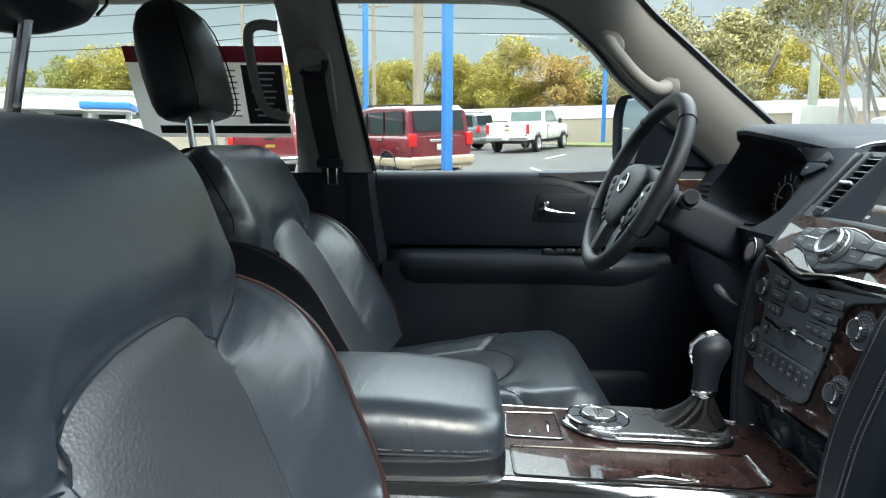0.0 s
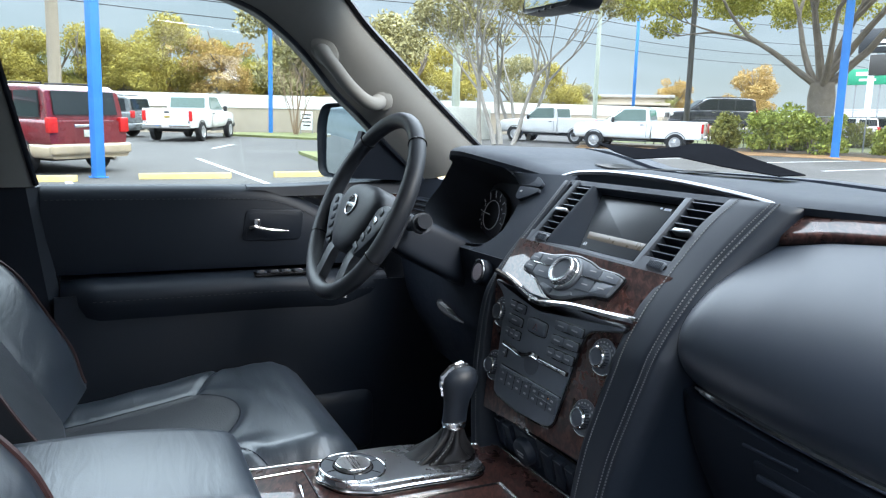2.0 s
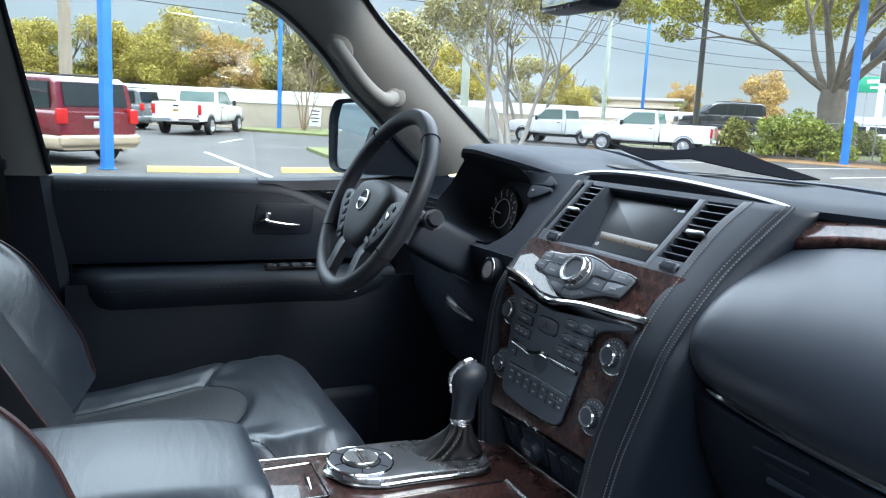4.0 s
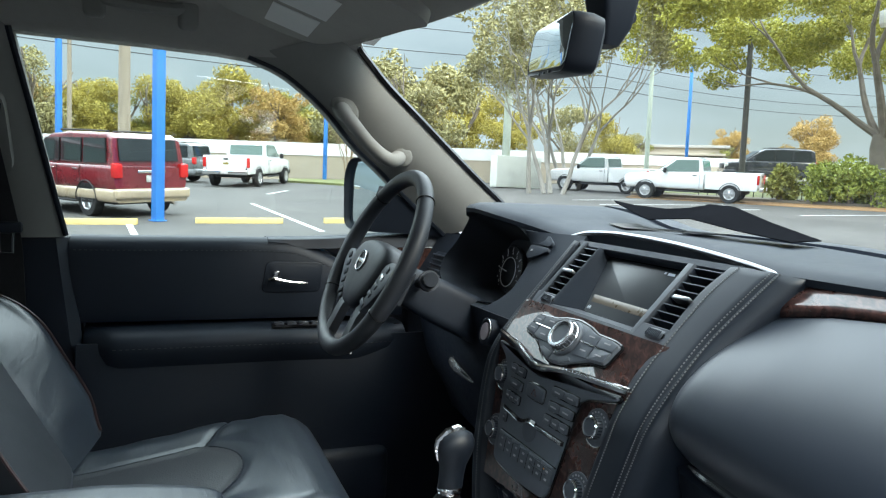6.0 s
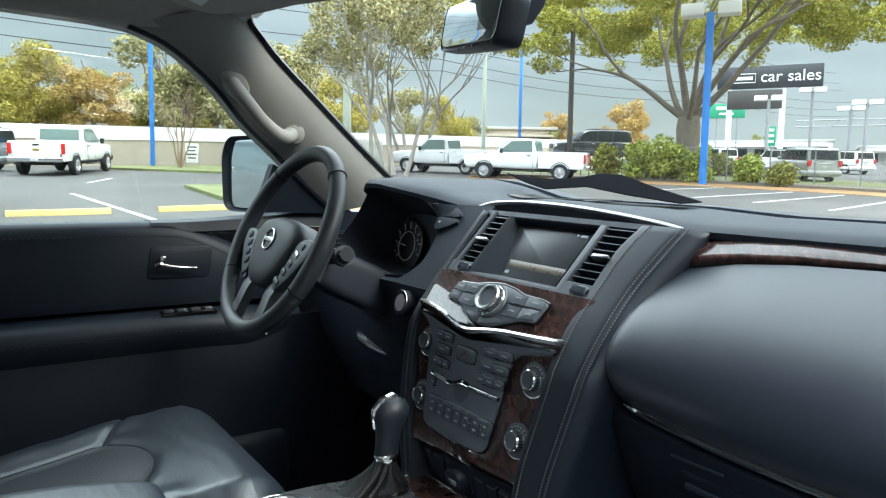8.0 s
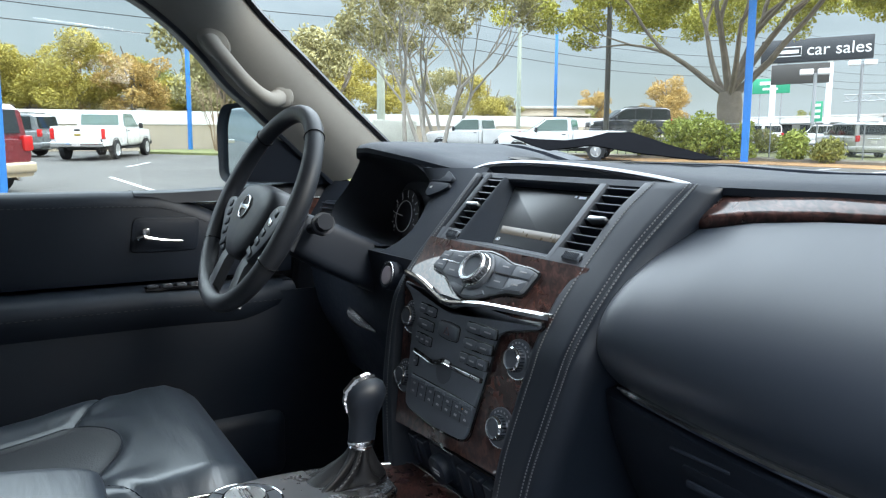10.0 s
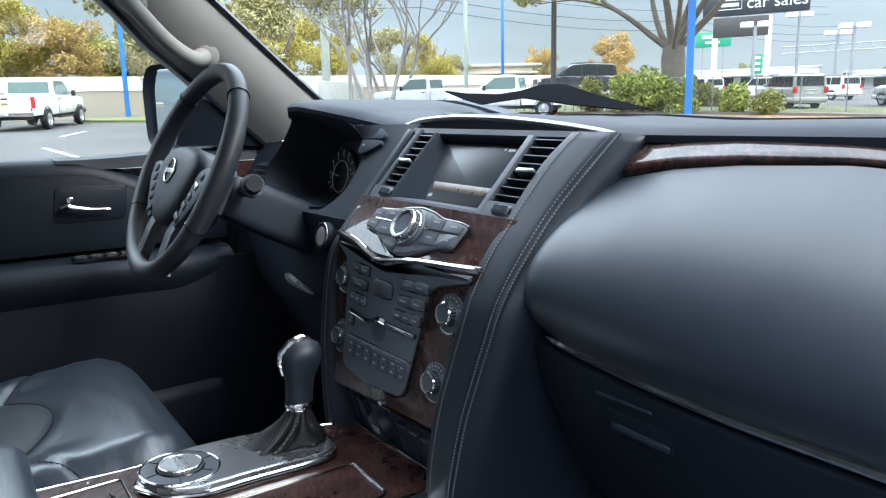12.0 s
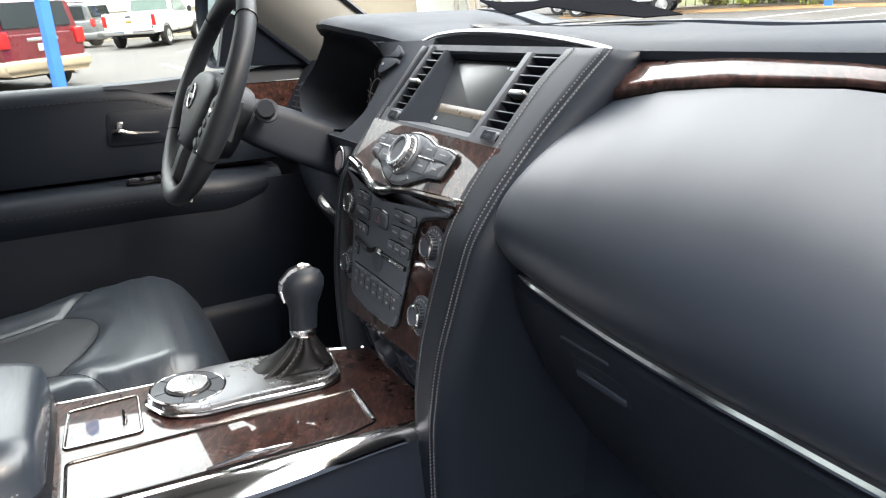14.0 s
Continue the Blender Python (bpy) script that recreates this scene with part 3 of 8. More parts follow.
for s, nm in ((1, "driver"), (-1, "passenger")):
    if s > 0:
        pane("window_front_driver", [S(-0.15, 1.40, 0.02), S(0.70, 1.40, 0.02), S(0.70, 1.44, 0.02), S(0.46, 1.66, 0.02), S(0.36, 1.77, 0.02), S(0.20, 1.84, 0.02), S(-0.215, 1.84, 0.02)], "clear raised side window of the driver's door")
    pane("window_rear_" + nm, [S(-0.34, 1.40, 0.02, s), S(-1.14, 1.40, 0.02, s), S(-1.14, 1.81, 0.02, s), S(-0.345, 1.81, 0.02, s)], "clear raised rear side window of the car")
    pane("window_quarter_" + nm, [S(-1.26, 1.42, 0.02, s), S(-2.05, 1.45, 0.02, s), S(-1.95, 1.79, 0.02, s), S(-1.24, 1.80, 0.02, s)], "fixed rear quarter window of the car")
    # rear pillars and lower rear sides
    bm = add(hull_slab([S(-1.12, 1.40, -0.02, s), S(-1.28, 1.40, -0.02, s), S(-1.26, 1.83, -0.02, s), S(-1.12, 1.83, -0.02, s)], (0, s, 0), 0.06), hull_slab([S(-2.02, 1.40, -0.02, s), S(-2.26, 1.40, -0.02, s), S(-2.16, 1.83, -0.02, s), S(-1.93, 1.83, -0.02, s)], (0, s, 0), 0.06))
    structure("pillar_rear_" + nm, bm, TRIM, "grey-beige rear pillar trim of the car", "pillar")
    bm = add(box((-0.74, s * 0.83, 1.07), (0.80, 0.10, 0.66), 0.02), box((-1.75, s * 0.83, 1.07), (1.02, 0.10, 0.68), 0.02))
    structure("wall_rear_" + nm, bm, HARD, "black lower rear side lining of the car", "side panel")
structure("wall_tail", add(box((-2.26, 0, 1.07), (0.08, 1.56, 0.72), 0.02), box((-2.19, 0, 1.88), (0.14, 1.0, 0.10), 0.03)), HARD, "black inner lining of the tailgate", "tailgate")
pane("window_tail", [(-2.25, -0.74, 1.43), (-2.25, 0.74, 1.43), (-2.16, 0.58, 1.83), (-2.16, -0.58, 1.83)], "tinted rear window of the car")
structure("floor", box((-0.62, 0, 0.70), (3.36, 1.66, 0.06), 0.01), CARPET, "black carpeted floor of the car", "floor")
structure("firewall", box((1.02, 0, 1.08), (0.05, 1.6, 0.76), 0.01), CARPET, "black carpeted front wall of the footwell", "firewall")
structure("roof_panel", grid(lambda u, v: (lerp(-2.25, 0.50, u), lerp(-0.76, 0.76, v), 1.965 - 0.035 * (2 * v - 1) ** 2 - 0.03 * sstep(0.8, 1, u)), 12, 12, 0.012), mat("dark_car_paint", (0.02, 0.021, 0.024), 0.2, coat=1.0), "dark painted roof panel of the car", "roof")
for s, nm in ((1, "driver"), (-1, "passenger")):
    structure("kick_panel_" + nm, box((0.88, s * 0.815, 1.07), (0.34, 0.05, 0.74), 0.01), HARD, "black kick panel at the side of the footwell", "side panel")
structure("sill_passenger", box((0.28, -0.84, 0.70), (0.86, 0.12, 0.10), 0.02), HARD, "black door sill of the open passenger doorway", "door sill")


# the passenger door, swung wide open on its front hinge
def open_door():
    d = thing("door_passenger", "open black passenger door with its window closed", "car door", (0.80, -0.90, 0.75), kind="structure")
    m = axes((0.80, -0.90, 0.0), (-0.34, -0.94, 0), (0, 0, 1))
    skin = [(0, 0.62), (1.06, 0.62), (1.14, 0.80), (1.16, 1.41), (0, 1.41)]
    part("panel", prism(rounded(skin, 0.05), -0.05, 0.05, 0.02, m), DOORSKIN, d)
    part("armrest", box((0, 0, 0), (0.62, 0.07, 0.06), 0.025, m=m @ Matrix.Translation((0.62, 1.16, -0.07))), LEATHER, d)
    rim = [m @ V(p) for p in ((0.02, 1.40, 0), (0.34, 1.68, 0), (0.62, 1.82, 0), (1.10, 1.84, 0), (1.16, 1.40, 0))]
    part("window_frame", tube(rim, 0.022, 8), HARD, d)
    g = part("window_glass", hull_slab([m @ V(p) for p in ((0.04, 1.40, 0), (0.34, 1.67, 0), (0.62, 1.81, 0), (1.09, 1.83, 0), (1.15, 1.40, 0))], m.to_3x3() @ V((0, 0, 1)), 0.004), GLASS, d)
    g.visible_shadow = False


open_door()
# a wall added out of view to cut low light from the passenger side
structure("wall_dealer", box((-1.0, -4.4, 0.85), (26.0, 0.4, 3.9), 0.02), mat("dark_rendered_wall", (0.09, 0.09, 0.095), 0.9, var=0.1, scale=0.4, bump=0.2, bscale=20), "plain grey rendered wall, added out of view to hold back side light", "wall")


# ---- the driver's door ----
def door_panel():
    d = thing("driver_door", "closed black leather-trimmed driver's door with a stitched armrest", "door", (0.25, 0.8, 0.75))
    # upper pad with a front end that falls away
    def top(x):
        return interp(x, [-0.15, 0.20, 0.28, 0.32, 0.345, 0.37, 0.40, 0.43, 0.47, 0.52], [1.429, 1.431, 1.430, 1.427, 1.421, 1.412, 1.400, 1.385, 1.367, 1.350])

    rings = []
    for k in range(41):
        x = lerp(-0.138, 0.60, k / 40)
        t = top(x)
        prof = [(0.86, t - 0.004), (0.815, t), (0.795, t - 0.004), (0.784, t - 0.013), (0.778, t - 0.028), (0.776, 1.32), (0.778, 1.26), (0.784, 1.242), (0.86, 1.23)]
        rings.append([V((x, y, z)) for y, z in prof])
    part("upper_pad", loft(rings), DOORSKIN, d)
    part("stitching", stitches([V((lerp(-0.13, 0.50, k / 120), 0.7765, top(lerp(-0.13, 0.50, k / 120)) - 0.031)) for k in range(121)], 0.0009), DARKTHREAD, d)
    # glass ledge that runs on to the mirror
    rings = []
    for k in range(14):
        x = lerp(0.27, 0.78, k / 13)
        z = lerp(1.430, 1.448, sstep(0.3, 0.7, x))
        lo = max(top(x) - 0.01, 1.408 - 0.0 * x) if x < 0.34 else lerp(1.405, 1.415, (x - 0.34) / 0.44)
        rings.append([V((x, y, q)) for y, q in ((0.86, z), (0.80, z), (0.788, z - 0.004), (0.783, lo), (0.86, lo))])
    part("glass_ledge", loft(rings), DOORSKIN, d)
    # wood inlay
    wood = part("wood_inlay", loft([[V((x, y, z)) for y, z in ((0.80, 1.410), (0.779, 1.408), (0.776, max(top(x), 1.352)), (0.80, 1.35))] for x in (0.46, 0.50, 0.54, 0.58, 0.64, 0.70)]), WOOD, d, "glossy dark red-brown wood inlay")
    # armrest ledge
    rings = []
    for k in range(31):
        x = lerp(-0.11, 0.60, k / 30)
        e = sstep(-0.11, -0.05, x) * (1 - 0.6 * sstep(0.45, 0.62, x))
        yf = 0.765 - 0.052 * e
        zt = 1.229 - 0.010 * sstep(0.3, 0.6, x)
        rings.append([V((x, y, z)) for y, z in ((0.85, zt + 0.004), (0.775, zt + 0.004), (yf + 0.034, zt + 0.002), (yf + 0.018, zt - 0.004), (yf + 0.006, zt - 0.014), (yf + 0.001, zt - 0.028), (yf + 0.002, zt - 0.046), (yf + 0.018, zt - 0.075), (0.78, zt - 0.16), (0.85, zt - 0.2))])
    arm = part("armrest", loft(rings), DOORSKIN, d)
    pth = []
    for k in range(100):
        x = lerp(-0.05, 0.56, k / 99)
        e = sstep(-0.11, -0.05, x) * (1 - 0.6 * sstep(0.45, 0.62, x))
        pth.append(V((x, 0.765 - 0.052 * e + 0.001, 1.229 - 0.010 * sstep(0.3, 0.6, x) - 0.034)))
    part("stitching", stitches(pth, 0.0009), DARKTHREAD, arm)
    # window switches let into the armrest
    sw = part("switch_plate", box((0.335, 0.748, 1.2300), (0.118, 0.034, 0.008), 0.003), GLOSSY, d)
    for k in range(4):
        part("switch", box((0.293 + 0.028 * k, 0.746, 1.2355), (0.020, 0.020, 0.008), 0.003), BUTTON, sw)
        part("switch_cap", box((0.293 + 0.028 * k, 0.737, 1.2398), (0.010, 0.003, 0.002), 0.0008), SATIN, sw)
    # lower panel with pocket
    part("lower_panel", grid(lambda u, v: (lerp(-0.12, 0.75, u), 0.79 - 0.03 * math.sin(math.pi * v) - 0.02 * v, lerp(0.74, 1.20, v)), 6, 10, -0.03), HARD, d)
    part("door_pocket", box((0.25, 0.745, 0.86), (0.62, 0.08, 0.16), 0.03, 3), HARD, d)
    # release lever in its recess
    m = axes((0.325, 0.7765, 1.340), (1, 0, 0), (0, 0, 1))
    cup = part("handle_recess", prism(rounded([(-0.07, -0.036), (0.066, -0.036), (0.072, 0.034), (-0.06, 0.036)], 0.014), -0.004, 0.0035, 0.003, m), HARD, d)
    part("recess_floor", prism(rounded([(-0.062, -0.029), (0.058, -0.029), (0.064, 0.027), (-0.053, 0.029)], 0.012), 0.0035, 0.0042, 0.0003, m), HARD, cup)
    lever = [(-0.056, -0.006), (-0.044, -0.002), (-0.028, -0.006), (-0.004, -0.0105), (0.033, -0.0135)]
    pts = [m @ V((x, z, 0.018)) for x, z in lever]
    lv = part("release_lever", tube(smooth_path(pts, 5), [0.0055 - 0.0030 * k / 20 for k in range(21)], 8), CHROME, d, "chrome release lever")
    part("lock_button", box(m @ V((-0.038, 0.007, 0.014)), (0.015, 0.012, 0.018), 0.004), SATIN, lv)
    # outer skin
    part("outer_skin", grid(lambda u, v: (lerp(-0.16, 0.80, u), 0.90 + 0.06 * math.sin(math.pi * min(1, v * 1.05)), lerp(0.55, 1.40, v)), 6, 10, 0.01), mat("door_paint", (0.02, 0.021, 0.024), 0.2, coat=1.0), d)
    return d


def stitches(pts, r, gap=1):
    """Short threads along pts: every other span is drawn."""
    bm = bmesh.new()
    for i in range(0, len(pts) - 1, 2):
        a, b = V(pts[i]), V(pts[i + 1])
        d = (b - a)
        s = d.cross(V((0.3, 0.5, 0.8))).normalized() * r
        u = d.cross(s).normalized() * r
        q = [bm.verts.new(p) for p in (a + s, a + u, a - s, a - u, b + s, b + u, b - s, b - u)]
        for k in range(4):
            j = (k + 1) % 4
            bm.faces.new((q[k], q[j], q[4 + j], q[4 + k]))
        bm.faces.new(q[3::-1])
        bm.faces.new(q[4:])
    return bm


door_panel()


def side_mirror():
    d = thing("side_mirror", "black door mirror with a clear reflecting glass", "side mirror", (0.60, 0.92, 1.44))
    m = Matrix.Translation((0.575, 0.985, 1.54)) @ Matrix.Rotation(radians(30), 4, "Z") @ axes((0, 0, 0), (0, -1, 0), (0.0, 0.0, 1.0))
    out = rounded([(-0.115, -0.10), (0.085, -0.105), (0.105, 0.06), (0.07, 0.105), (-0.10, 0.10), (-0.12, 0.05)], 0.035, 5)
    rings = [[m @ V((x * k, y * k, z)) for x, y in out] for k, z in ((0.93, -0.016), (0.99, -0.006), (1.0, 0.0), (1.02, -0.03), (0.98, -0.08), (0.8, -0.12), (0.5, -0.14))]
    inner = [[m @ V((x * 0.93, y * 0.93, -0.016)) for x, y in out]]
    part("housing", loft(rings), HARD, d)
    part("glass", prism([(x * 0.9, y * 0.9) for x, y in out], -0.02, -0.012, 0.001, m), MIRROR, d, "mirror glass")
    part("arm", loft([[V((0.62 + a, 0.93 + 0.01, 1.455 + b)) for a, b in ((-0.04, -0.03), (0.06, -0.03), (0.06, 0.03), (-0.04, 0.03))], [V((0.66 + a, 0.80, 1.455 + b)) for a, b in ((-0.05, -0.03), (0.07, -0.03), (0.07, 0.04), (-0.05, 0.04))]]), HARD, d)
    part("sail_cover", hull_slab([S(0.50, 1.45, -0.004), S(0.76, 1.44, -0.004), S(0.70, 1.475, -0.004), S(0.52, 1.56, -0.004)], (0, 1, 0), 0.03), HARD, d)


side_mirror()


def inner_mirror():
    d = thing("rear_view_mirror", "black rear-view mirror hanging from the windshield", "mirror", (0.60, 0.0, 1.80))
    c = V((0.547, 0.000, 1.744))
    m = Matrix.Translation(c) @ Matrix.Rotation(radians(-17), 4, "Z") @ Matrix.Rotation(radians(6), 4, "X") @ axes((0, 0, 0), (0, -1, 0), (0.10, 0, 1))
    out = rounded([(-0.125, -0.030), (0.118, -0.038), (0.128, 0.034), (-0.118, 0.036)], 0.020, 5)
    rings = [[m @ V((x * k, y * k, z)) for x, y in out] for k, z in ((0.94, 0.010), (0.98, 0.012), (1.0, 0.006), (1.0, -0.012), (0.93, -0.028), (0.7, -0.038))]
    part("housing", loft(rings), HARD, d)
    part("glass", prism([(x * 0.93, y * 0.90 + 0.003) for x, y in out], 0.009, 0.0125, 0.001, m), MIRROR, d, "mirror glass")
    for x in (-0.03, 0.0, 0.03):
        part("button", box((0, 0, 0), (0.008, 0.004, 0.003), 0.001, m=m @ Matrix.Translation((x, -0.0325, 0.0115))), BUTTON, d)
    part("stem", tube([m @ V((0, 0, -0.03)), c + V((0.05, -0.02, 0.015)), c + V((0.10, -0.025, 0.055))], 0.012, 8), HARD, d)
    part("sensor_pod", loft([[V((x + a_, y + b_, z)) for a_, b_ in rounded([(-h, -h), (h, -h), (h, h), (-h, h)], 0.008)] for x, y, z, h in ((0.612, -0.022, 1.752, 0.014), (0.615, -0.025, 1.775, 0.022), (0.612, -0.030, 1.815, 0.028), (0.600, -0.034, 1.850, 0.030))]), HARD, d)


inner_mirror()
oc = thing("overhead_console", "grey-beige overhead console with a ribbed light cover", "overhead console", (0.36, 0.0, 1.87))
part("body", box((0.37, 0.0, 1.865), (0.24, 0.20, 0.035), 0.014, 3), HEADLINER, oc)
for k in range(10):
    part("rib", box((0.29 + 0.018 * k, 0.0, 1.846), (0.006, 0.13, 0.006), 0.002), HARD, oc)


# sticker sheet on the rear side window
def window_sheet():
    p = thing("window_sheet", "printed red, white and black price sheet on the window", "price sheet", S(-0.5, 1.53, 0))
    m = axes(S(-0.523, 1.612, 0.008), (-1, 0, 0), V((0, -0.475, 1)).normalized())
    part("sheet", box((0, 0, 0), (0.37, 0.225, 0.0012), m=m), THIN_PAPER, p)
    e = -0.0012
    part("red_band", box((0, 0, 0), (0.37, 0.038, 0.0008), m=m @ Matrix.Translation((0, 0.0935, e))), PAPER_RED, p)
    part("black_field", box((0, 0, 0), (0.095, 0.145, 0.0008), m=m @ Matrix.Translation((-0.130, -0.004, e))), PAPER_BLACK, p)
    part("black_band", box((0, 0, 0), (0.32, 0.020, 0.0008), m=m @ Matrix.Translation((-0.02, -0.092, e))), PAPER_BLACK, p)
    for k in range(8):
        part("text_bar", box((0, 0, 0), (0.06 - 0.01 * (k % 3), 0.004, 0.0006), m=m @ Matrix.Translation((-0.130, 0.050 - 0.015 * k, e * 1.9))), WHITEMARK, p)
    for k in range(9):
        part("text_bar", box((0, 0, 0), (0.032 - 0.006 * (k % 2), 0.003, 0.0006), m=m @ Matrix.Translation((-0.052, 0.055 - 0.014 * k, e))), PAPER_BLACK, p)


window_sheet()

# ---- dashboard ----
def dash_z(y, x=0.74):
    """Height of the padded top, crowned over the middle and the gauges."""
    return interp(y, [-0.80, -0.70, -0.56, -0.24, -0.10, 0.10, 0.15, 0.20, 0.25, 0.30, 0.334, 0.378, 0.444, 0.50, 0.56, 0.62, 0.68, 0.80], [1.405, 1.438, 1.469, 1.473, 1.483, 1.488, 1.485, 1.484, 1.491, 1.501, 1.510, 1.519, 1.529, 1.529, 1.517, 1.485, 1.462, 1.44])


def dash_edge(y):
    """How far back the padded top reaches."""
    return interp(y, [-0.80, -0.70, -0.55, -0.24, 0.0, 0.15, 0.20, 0.25, 0.30, 0.334, 0.378, 0.444, 0.50, 0.55, 0.60, 0.66, 0.80], [0.70, 0.715, 0.722, 0.722, 0.735, 0.728, 0.715, 0.705, 0.690, 0.668, 0.649, 0.636, 0.640, 0.662, 0.71, 0.76, 0.78])


dash = thing("dashboard", "black padded dashboard with glossy dark wood and chrome trim", "dashboard", (0.75, 0, 1.1))
rings = []
for k in range(97):
    y = lerp(-0.80, 0.80, k / 96)
    z, x = dash_z(y), dash_edge(y)
    rings.append([V((px, y, pz)) for px, pz in ((1.12, z - 0.02), (0.95, z + 0.004), (x + 0.07, z + 0.004), (x + 0.03, z + 0.002), (x + 0.010, z - 0.003), (x + 0.001, z - 0.010), (x + 0.002, z - 0.018), (x + 0.012, z - 0.023), (x + 0.08, z - 0.026), (1.12, z - 0.06))])
part("padded_top", loft(rings), SOFT, dash)
part("defroster_grille", loft([[V((1.0 + a, y, dash_z(y) + b)) for a, b in ((-0.02, 0.0), (-0.02, 0.006), (0.03, 0.006), (0.03, 0.0))] for y in np.linspace(-0.7, 0.7, 20)]), HARD, dash)
part("speaker_cover", lathe([(0.075, -0.006), (0.075, 0.004), (0.07, 0.007), (0.03, 0.0085), (0, 0.0085)], 28, Matrix.Translation((0.90, -0.62, 1.459))), SOFT, dash)


part("core", box((0.93, 0, 1.19), (0.22, 1.56, 0.50), 0.02), HARD, dash)
part("cluster_floor", box((0.71, 0.39, 1.300), (0.17, 0.40, 0.06), 0.012), CARPET, dash)


# wood strip above the glove box pad
def strip_top(y):
    return interp(y, [-0.80, -0.70, -0.673, -0.625, -0.557, -0.483, -0.38, -0.25, -0.20], [1.385, 1.421, 1.429, 1.439, 1.447, 1.453, 1.457, 1.453, 1.450])


def strip_low(y):
    return interp(y, [-0.78, -0.70, -0.682, -0.654, -0.613, -0.567, -0.495, -0.395, -0.324, -0.24, -0.21], [1.350, 1.391, 1.402, 1.415, 1.426, 1.433, 1.438, 1.435, 1.429, 1.414, 1.404])


def strip_ring(y):
    """A slim section: its upper part slopes back, its lower lip stands upright."""
    a, b, e = strip_top(y), strip_low(y), dash_edge(y)
    k = min(2.2, (a - b) / 0.0155)
    lip = -0.0125 - 0.006 * (k - 1)
    return [V((e + (lip + (x + 0.0125) * k if x < 0.003 else x), y, lerp(a, b, q))) for x, q in ((0.03, -0.03), (0.004, -0.02), (-0.0005, 0.0), (-0.0043, 0.18), (-0.0078, 0.36), (-0.0108, 0.53), (-0.0123, 0.64), (-0.0129, 0.72), (-0.0129, 0.84), (-0.0119, 1.0), (0.03, 1.0))]


part("wood_strip", loft([strip_ring(y) for y in np.linspace(-0.785, -0.225, 41)]), WOOD, dash, "glossy dark red-brown wood strip")


# bulging pad in front of the passenger, with the glove box below it
def pad_point(u, v):
    y = lerp(-0.755, -0.210, u)
    top = strip_low(y) - 0.001
    z = lerp(1.237 + 0.30 * (y + 0.52) ** 2 * (1 if y > -0.52 else 0.65), top, v)
    edge = 1 - sstep(0.80, 1.0, u) * 1.0
    x_top = dash_edge(y) - 0.012
    bul = 0.145 * math.sin(math.pi * (0.02 + 0.98 * (1 - v)) * 0.70)
    side = 0.040 * sstep(0.90, 1.0, u) ** 2
    return (x_top - bul + side * (0.35 + 0.65 * math.sin(math.pi * (1 - v) * 0.6)), y, z)


part("passenger_pad", grid(lambda u, v: pad_point(u, 1 - v), 48, 28, 0.02), PADSKIN, dash)
part("chrome_strip", tube([V(pad_point(u, 0.0)) + V((-0.004, 0, -0.002)) for u in np.linspace(0.115, 0.915, 40)], [0.0012 + 0.0032 * sstep(0, 0.12, k / 39) * sstep(0, 0.04, 1 - k / 39) for k in range(40)], 8), CHROME, dash)
# lid takes the darkened plastic for the shade below the pad
glove = part("glove_box_lid", grid(lambda u, v: (V(pad_point(lerp(0.03, 0.985, u), 0.0)) + V((0.012 + 0.10 * (1 - v) ** 1.4, 0, -0.010 - 0.20 * (1 - v)))), 30, 10, 0.02), SOFT_SHADED, dash)
hm = axes((0.594, -0.365, 1.195), (0, -1, 0), (-0.30, 0, 1))
part("latch_groove", prism(rounded([(-0.038, 0.0215), (0.028, 0.0205), (0.028, 0.0240), (-0.038, 0.0240)], 0.0015), -0.02, 0.0018, 0.001, hm), HARD, glove)
part("latch_recess", prism(rounded([(-0.028, -0.016), (0.046, -0.018), (0.048, 0.008), (-0.026, 0.010)], 0.006), -0.02, 0.0016, 0.001, hm), SOFT_SHADED, glove)
part("latch", prism(rounded([(-0.024, -0.014), (0.042, -0.016), (0.044, -0.008), (-0.022, -0.005)], 0.003), -0.01, 0.0040, 0.002, hm), HARD, glove)
part("lower_cover", grid(lambda u, v: (lerp(0.72, 0.98, 1 - v), lerp(-0.78, -0.20, u), lerp(0.80, 1.03, v)), 4, 6, -0.02), HARD, dash)
part("end_cap", hull_slab([(1.1, -0.79, 1.42), (0.70, -0.79, 1.42), (0.60, -0.775, 1.36), (0.585, -0.77, 1.24), (0.70, -0.78, 0.95), (1.1, -0.79, 0.9)], (0, -1, 0), 0.03), HARD, dash)
KNEEPAD = mat("pale_grey_leather", (0.30, 0.305, 0.31), 0.55, var=0.06, scale=8, bump=0.03, bscale=700, kind="voronoi")


def knee_edge(k):
    """The rounded upper edge of the pale side pad, k from the door inwards."""
    return V((0.556 + 0.012 * k, lerp(-0.80, -0.676, k), 1.281 - 0.085 * k ** 2.4))


kb = part("knee_bolster", loft([[knee_edge(k) + V(d) for d in ((0.15, 0, -0.02), (0.05, 0, 0.0), (0.016, 0, 0.002), (0.0, 0, -0.006), (-0.006, 0, -0.022), (0.0, 0, -0.07), (0.08, 0, -0.16), (0.16, 0, -0.2))] for k in np.linspace(0, 1, 18)]), KNEEPAD, dash, "pale grey leather pad with a stitched edge")
part("stitching", stitches([knee_edge(k) + V((-0.004, 0, -0.010)) for k in np.linspace(0.02, 0.99, 90)], 0.0013), WHITEMARK, kb)


